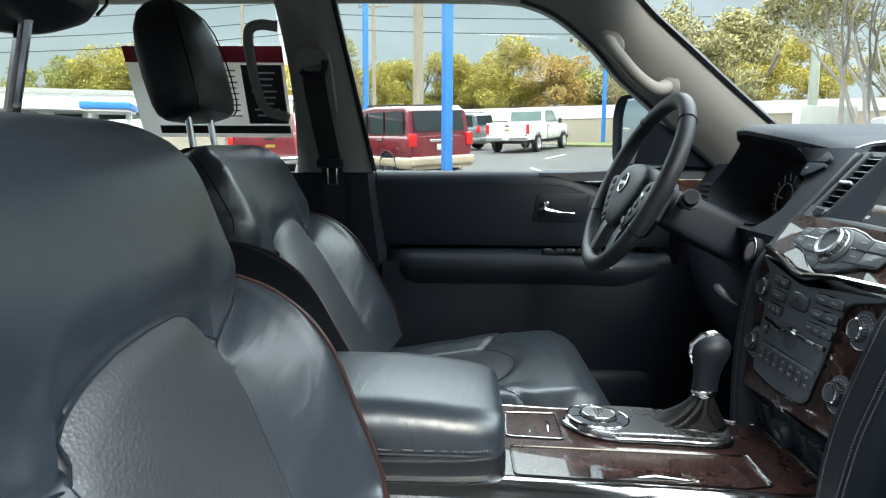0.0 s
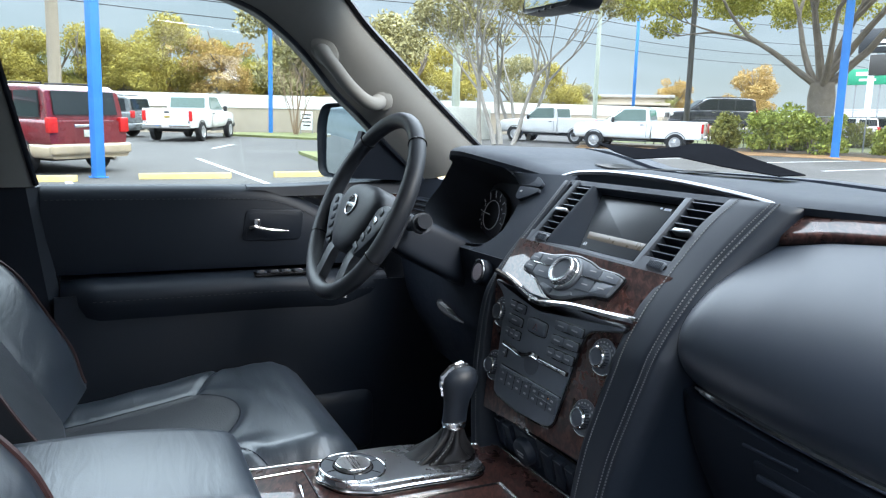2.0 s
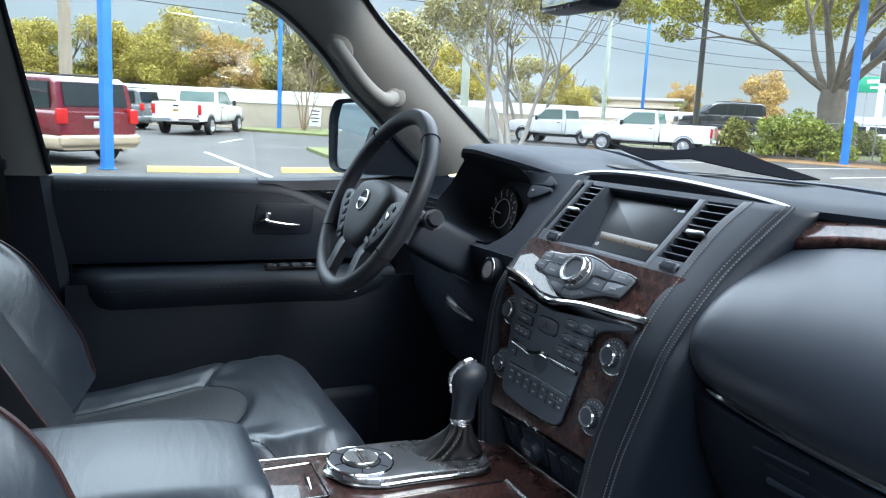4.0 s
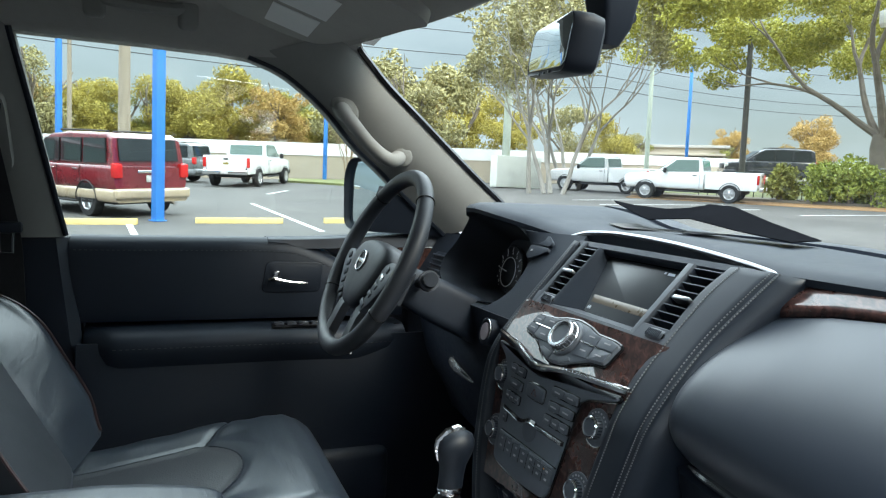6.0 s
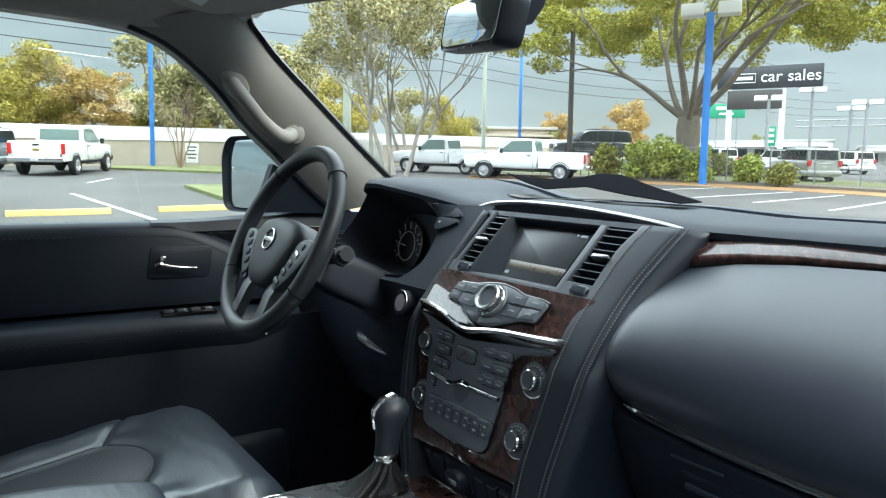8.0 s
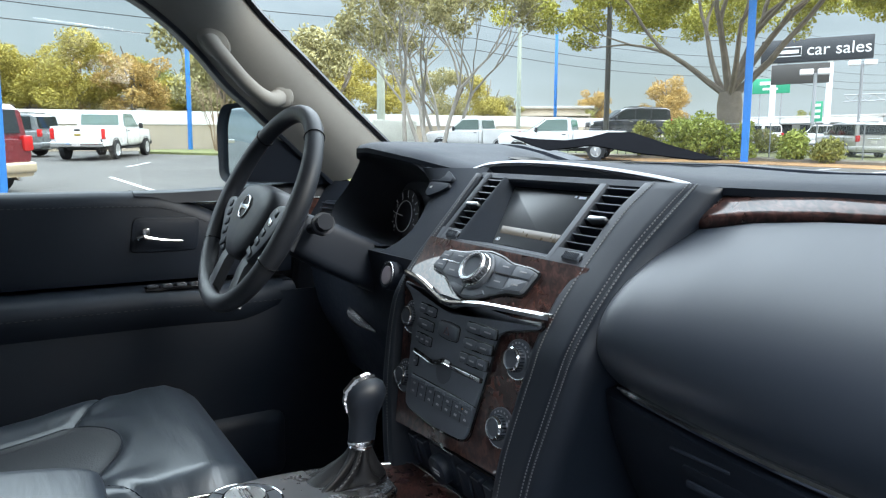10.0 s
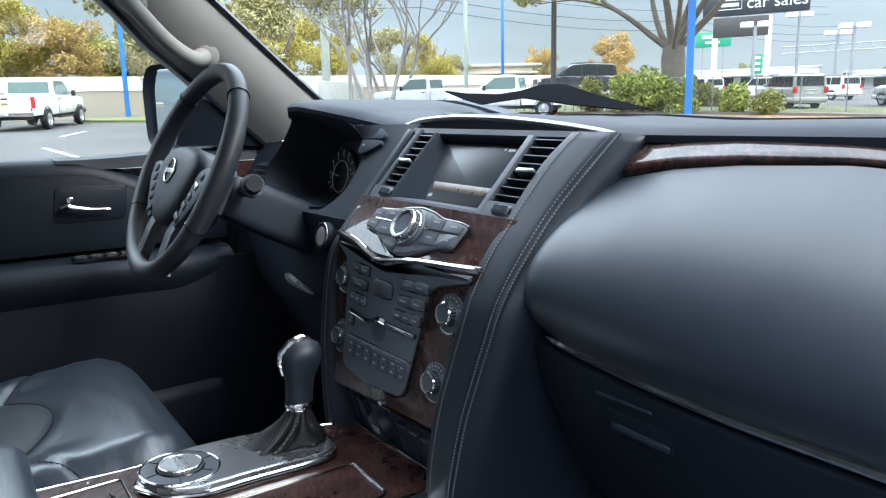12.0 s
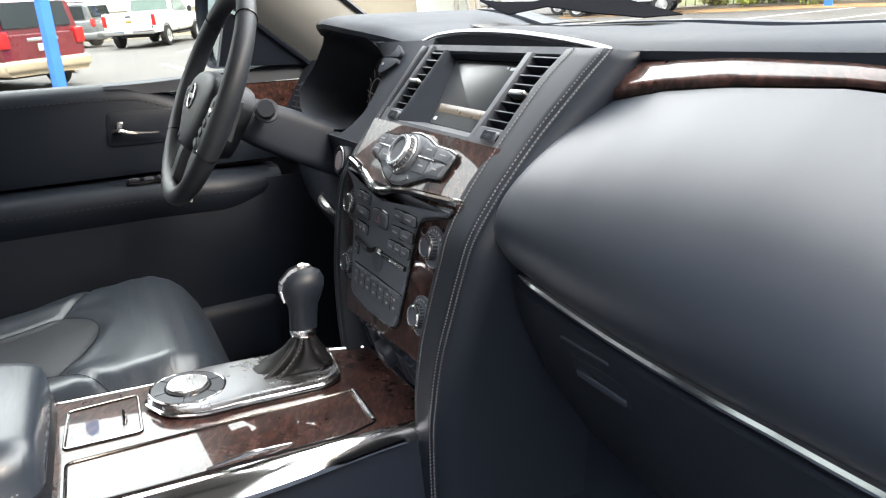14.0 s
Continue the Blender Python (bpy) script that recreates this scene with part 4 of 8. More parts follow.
# leaf-shaped outer vent
def leaf_vent():
    m = axes((0.574, -0.696, 1.346), (0.12, -1, 0), (0.16, 0, 1))
    out = smooth_path([(0.0, 0.080, 0), (-0.022, 0.050, 0), (-0.040, -0.010, 0), (-0.047, -0.058, 0), (0.0, -0.067, 0), (0.055, -0.074, 0), (0.058, -0.03, 0), (0.045, 0.03, 0), (0.022, 0.066, 0)], 6, True)
    out2 = [(p.x, p.y) for p in out]
    v = part("outer_vent", prism(out2, -0.04, 0.004, 0.003, m), HARD, dash)
    part("chrome_frame", tube([m @ V((x * 0.95, y * 0.95, 0.006)) for x, y in out2], 0.0016, 8, closed=True), SMOKED, v)
    part("vent_mouth", prism([(x * 0.84, (y - 0.012) * 0.80 + 0.014) for x, y in out2], 0.003, 0.0052, 0.001, m), GLOSSY, v)
    for k in range(13):
        y = 0.060 - 0.0088 * k
        hw = interp(y, [-0.06, -0.045, 0.0, 0.05, 0.066], [0.036, 0.037, 0.032, 0.015, 0.004])
        part("slat", box((0, 0, 0), (2 * hw, 0.0016 if k < 5 else 0.0050, 0.010), 0.0006, 1, m=m @ Matrix.Translation((0.006 + (0.004 if y < 0 else 0), y, 0.008)) @ Matrix.Rotation(0.5, 4, "X")), HARD, v)
    part("vent_tab", box((0, 0, 0), (0.030, 0.011, 0.014), 0.003, m=m @ Matrix.Translation((0.004, -0.018, 0.016))), SMOKED, v, "satin silver vent tab")
    for x in (-0.022, 0.03):
        part("vent_mark", box((0, 0, 0), (0.008, 0.005, 0.0006), m=m @ Matrix.Translation((x, -0.0605 - 0.06 * (x + 0.02), 0.0052))), DIMMARK, v)
    part("vent_wheel", box((0, 0, 0), (0.018, 0.006, 0.006), 0.002, m=m @ Matrix.Translation((0.004, -0.0605, 0.006))), HARD, v)


leaf_vent()


# ---- centre stack: local x to the passenger, y up the face, z out of it ----
XP, STY = V((0.020, -1, -0.023)).normalized(), -0.004


def on_face(lo, hi):
    a, b = V((lo[0], 0, lo[1])), V((hi[0], 0, hi[1]))
    return axes((lo[0], STY, lo[1]), XP, b - a)


def ST(x, side, z):
    """A point of the stack, side metres towards the passenger from its middle."""
    return V((x, STY, z)) + XP * side


UP = on_face((0.620, 1.364), (0.700, 1.464))      # screen and vents
UPH = 0.138
MID = on_face((0.563, 1.303), (0.611, 1.367))     # wood control panel
LOW = on_face((0.5225, 1.0936), (0.563, 1.3046))  # radio and climate
stack = thing("center_stack", "black centre stack with screen, vents, wood panel and chrome knobs", "center console stack", (0.62, 0, 1.06))


def run(y, lo, hi, y0=0.030, y1=0.126):
    return lerp(lo, hi, (y - y0) / (y1 - y0))


part("screen_frame", loft([[UP @ V((x, y, z)) for x, y in ((-0.176, 0.003), (0.152, 0.001), (0.200, UPH), (-0.166, UPH))] for z in (-0.08, -0.024)]), GREY, stack)
part("lower_bar", loft([[UP @ V((x, y, z)) for y, z in ((-0.004, -0.03), (-0.002, -0.003), (0.002, 0.0008), (0.0285, 0.0005), (0.0305, -0.002), (0.0305, -0.03))] for x in (-0.172, -0.112)]), GREY, stack)
part("lower_bar", loft([[UP @ V((x, y, z)) for y, z in ((-0.004, -0.03), (-0.002, -0.003), (0.002, 0.0008), (0.0285, 0.0005), (0.0305, -0.002), (0.0305, -0.03))] for x in (0.092, 0.150)]), GREY, stack)
part("lower_lip", loft([[UP @ V((x, y, z)) for y, z in ((-0.004, -0.03), (-0.002, -0.003), (0.002, 0.0008), (0.012, 0.0004), (0.0245, -0.0165), (0.024, -0.03))] for x in (-0.112, 0.092)]), GREY, stack)
part("upper_bar", loft([[UP @ V((x, y, z)) for y, z in ((0.128, -0.03), (0.1285, -0.006), (0.131, -0.003), (0.141, -0.004), (0.142, -0.03))] for x in (-0.166, 0.188)]), HARD, stack)
scr = part("display", prism(rounded([(-0.062, 0.021), (0.071, 0.020), (0.085, 0.131), (-0.092, 0.131)], 0.004), -0.03, -0.0185, 0.002, UP), GLOSSY, stack, "dark switched-on display")
part("display_glass", prism(rounded([(-0.0555, 0.0265), (0.0655, 0.0255), (0.0785, 0.126), (-0.0845, 0.126)], 0.003), -0.0184, -0.0174, 0.0004, UP), SCREEN, scr)
part("clock_digits", box((0, 0, 0), (0.013, 0.004, 0.0006), m=UP @ Matrix.Translation((0.066, 0.117, -0.0171))), GAUGE, scr)
part("status_bar", box((0, 0, 0), (0.004, 0.003, 0.0006), m=UP @ Matrix.Translation((0.053, 0.118, -0.0171))), GAUGE, scr)
# tan band painted on the display as a reflection in its glass
part("map_band", prism([(-0.0535, 0.044), (0.067, 0.043), (0.0685, 0.056), (-0.0565, 0.057)], -0.0174, -0.0171, 0.0001, UP), mat("dim_tan_reflection", (0.085, 0.066, 0.046), 0.3, var=0.1), scr)
text("60", 0.0085, UP @ Matrix.Translation((-0.049, 0.034, -0.0172)), GAUGE, scr, "temperature_digits", 0.0003)
# slanted cheeks between the display and the vents
part("cheek", loft([[UP @ V((run(y, a, b), y, z)) for a, b, z in ((-0.115, -0.099, -0.03), (-0.115, -0.099, 0.0005), (-0.109, -0.094, 0.0008), (-0.104, -0.091, -0.001), (-0.058, -0.086, -0.0184), (-0.058, -0.086, -0.03))] for y in (0.010, 0.05, 0.09, 0.130)]), SOFT, stack)
part("cheek", loft([[UP @ V((run(y, a, b), y, z)) for a, b, z in ((0.067, 0.081, -0.03), (0.067, 0.081, -0.0184), (0.088, 0.101, 0.0), (0.090, 0.1025, 0.0008), (0.0975, 0.1125, 0.0008), (0.099, 0.114, -0.002), (0.099, 0.114, -0.03))] for y in (0.010, 0.05, 0.09, 0.130)]), GREY, stack)


def stack_vent(s):
    a0, a1, b0, b1 = (0.1165, 0.1535, 0.1005, 0.1385) if s < 0 else (0.0995, 0.1510, 0.1145, 0.1780)

    def at(u, y):
        return lerp(run(y, a0, b0), run(y, a1, b1), u) * s

    v = part("vent", loft([[UP @ V((at(u, y), y, z)) for u, y in ((-0.05, 0.026), (1.05, 0.026), (1.05, 0.132), (-0.05, 0.132))] for z in (-0.034, -0.024)]), GLOSSY, stack)
    for k in range(8):
        y = 0.0385 + 0.0122 * k
        if k == 3:
            continue
        c, w = (at(0, y) + at(1, y)) / 2, abs(at(1, y) - at(0, y))
        part("slat", box((0, 0, 0), (w, 0.0022, 0.015), 0.0007, 1, m=UP @ Matrix.Translation((c, y, -0.010)) @ Matrix.Rotation(-0.30, 4, "X")), HARD, v)
        part("slat_edge", box((0, 0, 0), (w * 0.96, 0.0013, 0.0012), m=UP @ Matrix.Translation((c, y + 0.0016, -0.0022))), BUTTON, v)
    y = 0.0385 + 0.0122 * 3
    c, w = (at(0, y) + at(1, y)) / 2, abs(at(1, y) - at(0, y))
    part("slat", box((0, 0, 0), (w, 0.0030, 0.015), 0.0007, 1, m=UP @ Matrix.Translation((c, y, -0.010)) @ Matrix.Rotation(-0.30, 4, "X")), HARD, v)
    part("vent_tab", prism(rounded([(-0.0155, -0.0040), (0.0155, -0.0030), (0.0145, 0.0035), (-0.0145, 0.0030)], 0.003), -0.006, 0.006, 0.002, UP @ Matrix.Translation((c, y, 0.0))), SMOKED, v, "satin silver vent tab")
    for d in (-0.5, 0.5):
        part("upright_vane", box((0, 0, 0), (0.0012, 0.094, 0.006), m=UP @ Matrix.Translation((c + d * w * 0.45, 0.079, -0.020))), HARD, v)
    q = run(0.079, a1, b1) * s
    part("vent_wall", loft([[UP @ V((at(1, y) + s * a, y, z)) for a, z in ((-0.001, -0.03), (-0.001, 0.0002), (0.001, 0.0012), (0.008, 0.0012), (0.012, -0.004), (0.012, -0.03))] for y in (0.004, 0.05, 0.09, 0.136)]), GREY, v)
    m = UP @ Matrix.Translation((s * 0.1295, 0.0180, 0.0))
    pocket = part("wheel_pocket", prism([(0.0175 * math.cos(a), 0.0075 * math.sin(a)) for a in np.linspace(0, 2 * math.pi, 24, endpoint=False)], -0.002, 0.0016, 0.0005, m), GLOSSY, v)
    w = part("thumb_wheel", lathe([(0.0085, -0.0145), (0.0098, -0.012), (0.0104, 0.0), (0.0098, 0.012), (0.0085, 0.0145), (0, 0.0145)], 20, m @ Matrix.Translation((0, 0, -0.0055)) @ Matrix.Rotation(radians(90), 4, "Y")), BUTTON, pocket)
    for k in range(9):
        part("rib", box((0, 0, 0), (0.0010, 0.0105, 0.0012), m=m @ Matrix.Translation((-0.0112 + 0.0028 * k, 0, 0.0046))), HARD, pocket)


stack_vent(-1)
stack_vent(1)

# chrome arch over the screen and the padded brow that carries it
arch = smooth_path([UP @ V((x, y, -0.0105)) for x, y in ((-0.208, 0.150), (-0.181, 0.1605), (-0.154, 0.1652), (-0.099, 0.1690), (-0.031, 0.1685), (0.030, 0.1660), (0.088, 0.1614), (0.140, 0.1560), (0.190, 0.1497), (0.222, 0.1440), (0.229, 0.1405))], 4)
part("chrome_arch", sweep([p + V((-0.002, 0, 0.0005)) for p in arch], [(-0.0034, -0.002), (0.0034, -0.002), (0.0034, 0.0004), (0.0015, 0.0016), (-0.0015, 0.0016), (-0.0034, 0.0004)], (-0.5, 0, 0.87)), SMOKED, stack, "satin chrome arch")
part("brow", loft([[p + V(q) for q in ((0.0, 0, -0.003), (-0.003, 0, -0.006), (0.000, 0, -0.024), (0.03, 0, -0.030), (0.07, 0, -0.022), (0.07, 0, 0.004), (0.014, 0, 0.003), (0.004, 0, -0.001))] for p in arch]), SOFT, stack)


# leather wings with double stitching on either side
def wing(s):
    zs = [1.468, 1.433, 1.385, 1.335, 1.29, 1.25, 1.20, 1.15, 1.09, 1.05, 0.98, 0.90]
    xs = [0.7095, 0.681, 0.642, 0.597, 0.564, 0.551, 0.540, 0.531, 0.526, 0.525, 0.527, 0.530]
    ins = [0.170, 0.152, 0.146, 0.146, 0.150, 0.147, 0.138, 0.129, 0.120, 0.116, 0.110, 0.105]
    outs = [0.268, 0.256, 0.238, 0.236, 0.234, 0.228, 0.218, 0.207, 0.195, 0.187, 0.176, 0.165]
    if s < 0:
        ins = [0.160, 0.163, 0.167, 0.164, 0.158, 0.153, 0.144, 0.134, 0.124, 0.118, 0.112, 0.108]
        outs = [q + d for q, d in zip(ins, (0.018, 0.018, 0.020, 0.022, 0.026, 0.030, 0.032, 0.034, 0.036, 0.037, 0.038, 0.040))]
    hgt = 1.0 if s > 0 else 0.55
    pts_i = smooth_path([ST(x - 0.002, s * i, z) for x, i, z in zip(xs, ins, zs)], 4)
    pts_o = smooth_path([ST(x, s * o, z) for x, o, z in zip(xs, outs, zs)], 4)
    n = V((-0.78, 0, 0.35)) * hgt
    prof = [(0.0, 0.002), (0.03, 0.0052), (0.10, 0.0078), (0.22, 0.0094), (0.40, 0.0108), (0.60, 0.0116), (0.735, 0.0118), (0.755, 0.0095), (0.775, 0.0112), (0.86, 0.0080), (0.94, 0.0005)]
    rings = []
    for a, b in zip(pts_i, pts_o):
        rings.append([a + V((0.05, 0, 0))] + [lerp(a, b, q) + n * h for q, h in prof] + [b + V((0.006, 0, 0)), b + V((0.022, 0, 0)) + XP * s * 0.002, b + V((0.20, 0, 0)) + XP * s * 0.008])
    w = part("wing", loft(rings), LEATHER, stack, smooth=75)
    for q in ((0.20, 0.705, 0.80) if s > 0 else (0.30,)):
        h = interp(q, [p[0] for p in prof], [p[1] for p in prof]) + 0.0009
        line = smooth_path([lerp(a, b, q) + n * h for a, b in zip(pts_i, pts_o)][:-2], 7)
        part("stitching", stitches(line, 0.00085), STITCH, w)
    return w


wing(1)
wing(-1)

# wood control panel with the big dial
part("wood_panel", loft([[MID @ V((x, y, z)) for x, y in ((-0.164, 0.016), (-0.11, 0.010), (-0.065, 0.000), (-0.035, -0.007), (-0.0155, -0.007), (0.05, 0.005), (0.1145, 0.0115), (0.160, 0.015), (0.172, 0.088), (-0.172, 0.088))] for z in (-0.03, -0.002)]), WOOD, stack, "glossy dark wood panel")
cp = [(-0.1015, 0.068), (-0.058, 0.0705), (-0.036, 0.076), (-0.005, 0.0795), (0.024, 0.0760), (0.048, 0.0695), (0.085, 0.0690), (0.1035, 0.0652), (0.0954, 0.0334), (0.0664, 0.0305), (0.036, 0.0185), (0.018, 0.0100), (-0.005, 0.0070), (-0.030, 0.0110), (-0.048, 0.0190), (-0.066, 0.0290), (-0.1085, 0.0375)]
ctl = part("control_plate", prism(rounded(cp, 0.006), -0.004, 0.005, 0.003, MID), FACE, stack)
part("plate_edge", tube([MID @ V((x * 1.025 - 0.0003, (y - 0.042) * 1.06 + 0.042, -0.0005)) for x, y in rounded(cp, 0.006)], 0.0022, 6, closed=True), GLOSSY, ctl)
for pts in ([(-0.1030, 0.0528), (-0.0785, 0.0528), (-0.0785, 0.0680), (-0.1000, 0.0665)], [(-0.0770, 0.0528), (-0.0350, 0.0528), (-0.0350, 0.0735), (-0.0560, 0.0690), (-0.0770, 0.0682)], [(-0.1065, 0.0388), (-0.0790, 0.0360), (-0.0785, 0.0512), (-0.1035, 0.0512)], [(-0.0775, 0.0345), (-0.0640, 0.0310), (-0.0350, 0.0310), (-0.0350, 0.0512), (-0.0770, 0.0512)], [(0.0300, 0.0528), (0.0625, 0.0528), (0.0630, 0.0680), (0.0480, 0.0683), (0.0300, 0.0730)], [(0.0640, 0.0528), (0.0985, 0.0528), (0.1015, 0.0642), (0.0850, 0.0678), (0.0645, 0.0680)], [(0.0300, 0.0300), (0.0610, 0.0312), (0.0620, 0.0505), (0.0300, 0.0505)], [(0.0625, 0.0315), (0.0945, 0.0348), (0.0980, 0.0505), (0.0635, 0.0505)], [(-0.0280, 0.0125), (-0.0110, 0.0090), (-0.0110, 0.0200), (-0.0400, 0.0240), (-0.0460, 0.0200)], [(-0.0095, 0.0088), (0.0170, 0.0115), (0.0340, 0.0195), (0.0280, 0.0240), (-0.0095, 0.0200)]):
    kk = part("key", prism(rounded(pts, 0.0012), 0.0045, 0.0068, 0.0008, MID), FACE, ctl)
    cx, cy = sum(p[0] for p in pts) / len(pts), sum(p[1] for p in pts) / len(pts)
    if cy > 0.03:
        part("key_mark", box((0, 0, 0), (0.013, 0.0018, 0.0004), m=MID @ Matrix.Translation((cx, cy, 0.0069))), DIMMARK, kk)
for x0, x1, y in ((-0.0895, -0.048, 0.0519), (0.0208, 0.0761, 0.0515)):
    part("silver_line", box((0, 0, 0), (x1 - x0, 0.0015, 0.002), m=MID @ Matrix.Translation(((x0 + x1) / 2, y, 0.0068))), CHROME, ctl)
dm = MID @ Matrix.Translation((-0.0015, 0.0475, 0.0))
big = part("dial", lathe([(0.0290, 0.003), (0.0290, 0.0085), (0.0275, 0.0105), (0.0235, 0.0105), (0.0225, 0.0120), (0.0225, 0.0190), (0.0205, 0.0215), (0.0155, 0.0215), (0.0145, 0.0200), (0, 0.0200)], 40, dm), BUTTON, stack)
part("dial_ring", hoop([(0.0216, 0.0185), (0.0228, 0.0185), (0.0228, 0.0200), (0.0212, 0.0225), (0.0178, 0.0228), (0.0165, 0.0216), (0.0160, 0.0205), (0.0200, 0.0205)], 40, dm), DARKSATIN, big, "chrome ring")
part("dial_base_ring", tube([dm @ V((0.0236 * math.cos(a), 0.0236 * math.sin(a), 0.0112)) for a in np.linspace(0, 2 * math.pi, 36, endpoint=False)], 0.0016, 8, closed=True), CHROME, big, "chrome ring")
for k in range(28):
    a = 2 * math.pi * k / 28
    part("grip_rib", box((0, 0, 0), (0.0014, 0.0020, 0.0062), m=dm @ Matrix.Rotation(a, 4, "Z") @ Matrix.Translation((0.0229, 0, 0.0152))), SATIN if k % 2 else BUTTON, big)
part("dial_mark", box((0, 0, 0), (0.0012, 0.004, 0.0006), m=dm @ Matrix.Translation((0.0, -0.0255, 0.0108))), WHITEMARK, big)
# chrome V under the wood
vee = smooth_path([MID @ V(p) for p in ((-0.166, 0.0180, 0.002), (-0.153, 0.0163, 0.003), (-0.1106, 0.0105, 0.005), (-0.0655, -0.0004, 0.006), (-0.0352, -0.0072, 0.007), (-0.0155, -0.0075, 0.007), (0.0055, -0.0035, 0.007), (0.0498, 0.0050, 0.006), (0.1145, 0.0112, 0.004), (0.1518, 0.0148, 0.003), (0.163, 0.0158, 0.002))], 6)
part("chrome_vee", sweep(vee, [(-0.004, -0.0048), (0.004, -0.0050), (0.0062, -0.001), (0.0052, 0.0024), (0.002, 0.0048), (-0.004, 0.0048)], (0.6, 0, 0.8)), CHROME, stack)

# radio and climate face
part("lower_face", loft([[LOW @ V((x, y, z)) for x, y in ((-0.166, 0.230), (-0.110, 0.222), (-0.065, 0.213), (-0.035, 0.206), (-0.0155, 0.206), (0.05, 0.217), (0.162, 0.229), (0.150, 0.173), (0.139, 0.117), (0.131, 0.060), (0.126, 0.030), (0.020, 0.024), (-0.121, 0.014), (-0.129, 0.060), (-0.138, 0.117), (-0.150, 0.173))] for z in (-0.04, -0.001)]), WOOD, stack, "glossy dark wood lower face")
fc = [(-0.153, 0.2200), (-0.110, 0.2140), (-0.065, 0.2060), (-0.035, 0.1995), (-0.0155, 0.1990), (0.0055, 0.2025), (0.050, 0.2085), (0.1145, 0.2155), (0.153, 0.2195), (0.150, 0.2120), (0.095, 0.1985), (0.0810, 0.1880), (0.0760, 0.1700), (0.0570, 0.0570), (0.0500, 0.0480), (0.038, 0.0445), (-0.026, 0.0405), (-0.086, 0.0455), (-0.0950, 0.0500), (-0.0985, 0.0570), (-0.1150, 0.1700), (-0.1180, 0.1900), (-0.130, 0.2020), (-0.152, 0.2130)]
face = part("radio_face", prism(rounded(fc, 0.006), -0.004, 0.005, 0.003, LOW), FACE, stack)
part("face_edge", tube([LOW @ V(((x + 0.02) * 1.022 - 0.02, (y - 0.13) * 1.012 + 0.13, 0.0)) for x, y in rounded(fc, 0.006)[20:]], 0.0022, 6), GLOSSY, face)


def key(pts, cells=1):
    """A bank of keys in one dark surround, split into cells."""
    (x0, yl), (x1, yr) = pts
    h, bow = 0.0115, 0.0012
    def outline(a, b, g):
        xa, xb = lerp(x0, x1, a) + g, lerp(x0, x1, b) - g
        return [(xa, lerp(yl, yr, a) - h / 2 + g), ((xa + xb) / 2, lerp(yl, yr, (a + b) / 2) - h / 2 + g - bow), (xb, lerp(yl, yr, b) - h / 2 + g), (xb, lerp(yl, yr, b) + h / 2 - g), ((xa + xb) / 2, lerp(yl, yr, (a + b) / 2) + h / 2 - g + bow), (xa, lerp(yl, yr, a) + h / 2 - g)]
    bank = part("key_gap", prism(rounded(outline(0, 1, -0.0012), 0.0025), 0.004, 0.0057, 0.0005, LOW), GLOSSY, face)
    for c in range(cells):
        part("key", prism(rounded(outline(c / cells, (c + 1) / cells, 0.0004), 0.0014), 0.0050, 0.0088, 0.0010, LOW), BUTTON, bank)
        xc, yc = lerp(x0, x1, (c + 0.5) / cells), lerp(yl, yr, (c + 0.5) / cells)
        part("key_mark", box((0, 0, 0), (min(0.013, (x1 - x0) / cells * 0.5), 0.0019, 0.0004), m=LOW @ Matrix.Translation((xc, yc, 0.0090))), DIMMARK, bank)


key(((-0.0970, 0.1905), (-0.0545, 0.1893)), 2)
key(((-0.0945, 0.1694), (-0.0553, 0.1685)), 1)
key(((-0.0945, 0.1486), (-0.0543, 0.1478)), 3)
key(((0.0218, 0.1882), (0.0825, 0.1904)), 2)
key(((0.0205, 0.1671), (0.0787, 0.1697)), 2)
key(((0.0168, 0.1474), (0.0748, 0.1490)), 3)
key(((-0.0885, 0.1150), (-0.0795, 0.1150)), 1)
hz = part("hazard_switch", prism(rounded([(-0.0235, -0.0095), (0.0, -0.0115), (0.0235, -0.0098), (0.0240, 0.0098), (0.0, 0.0115), (-0.0240, 0.0095)], 0.005), 0.004, 0.0092, 0.003, LOW @ Matrix.Translation((-0.0180, 0.1729, 0))), BUTTON, face)
part("hazard_gap", tube([LOW @ V((-0.018 + x, 0.1729 + y, 0.0052)) for x, y in rounded([(-0.0240, -0.0100), (0.0, -0.0120), (0.0240, -0.0102), (0.0245, 0.0102), (0.0, 0.0120), (-0.0245, 0.0100)], 0.005)], 0.0009, 5, closed=True), GLOSSY, face)
part("hazard_mark", tube([LOW @ V((-0.018 + x, 0.1720 + y, 0.0094)) for x, y in ((-0.006, -0.004), (0.006, -0.004), (0, 0.006))], 0.0006, 5, closed=True), mat("hazard_red", (0.09, 0.02, 0.018), 0.5), hz)
slot = smooth_path([LOW @ V(p) for p in ((-0.0935, 0.1290, 0.006), (-0.070, 0.1270, 0.006), (-0.045, 0.1245, 0.007), (-0.030, 0.1270, 0.008), (-0.015, 0.1325, 0.008), (0.000, 0.1320, 0.007))], 6)
part("disc_slot", sweep(slot, [(-0.002, -0.0022), (0.002, -0.0022), (0.002, 0.0022), (-0.002, 0.0022)], (0.6, 0, 0.8)), GLOSSY, face)
part("slot_edge", tube([p + LOW.to_3x3() @ V((0, -0.0030, 0.001)) for p in slot], 0.0010, 6), CHROME, face)
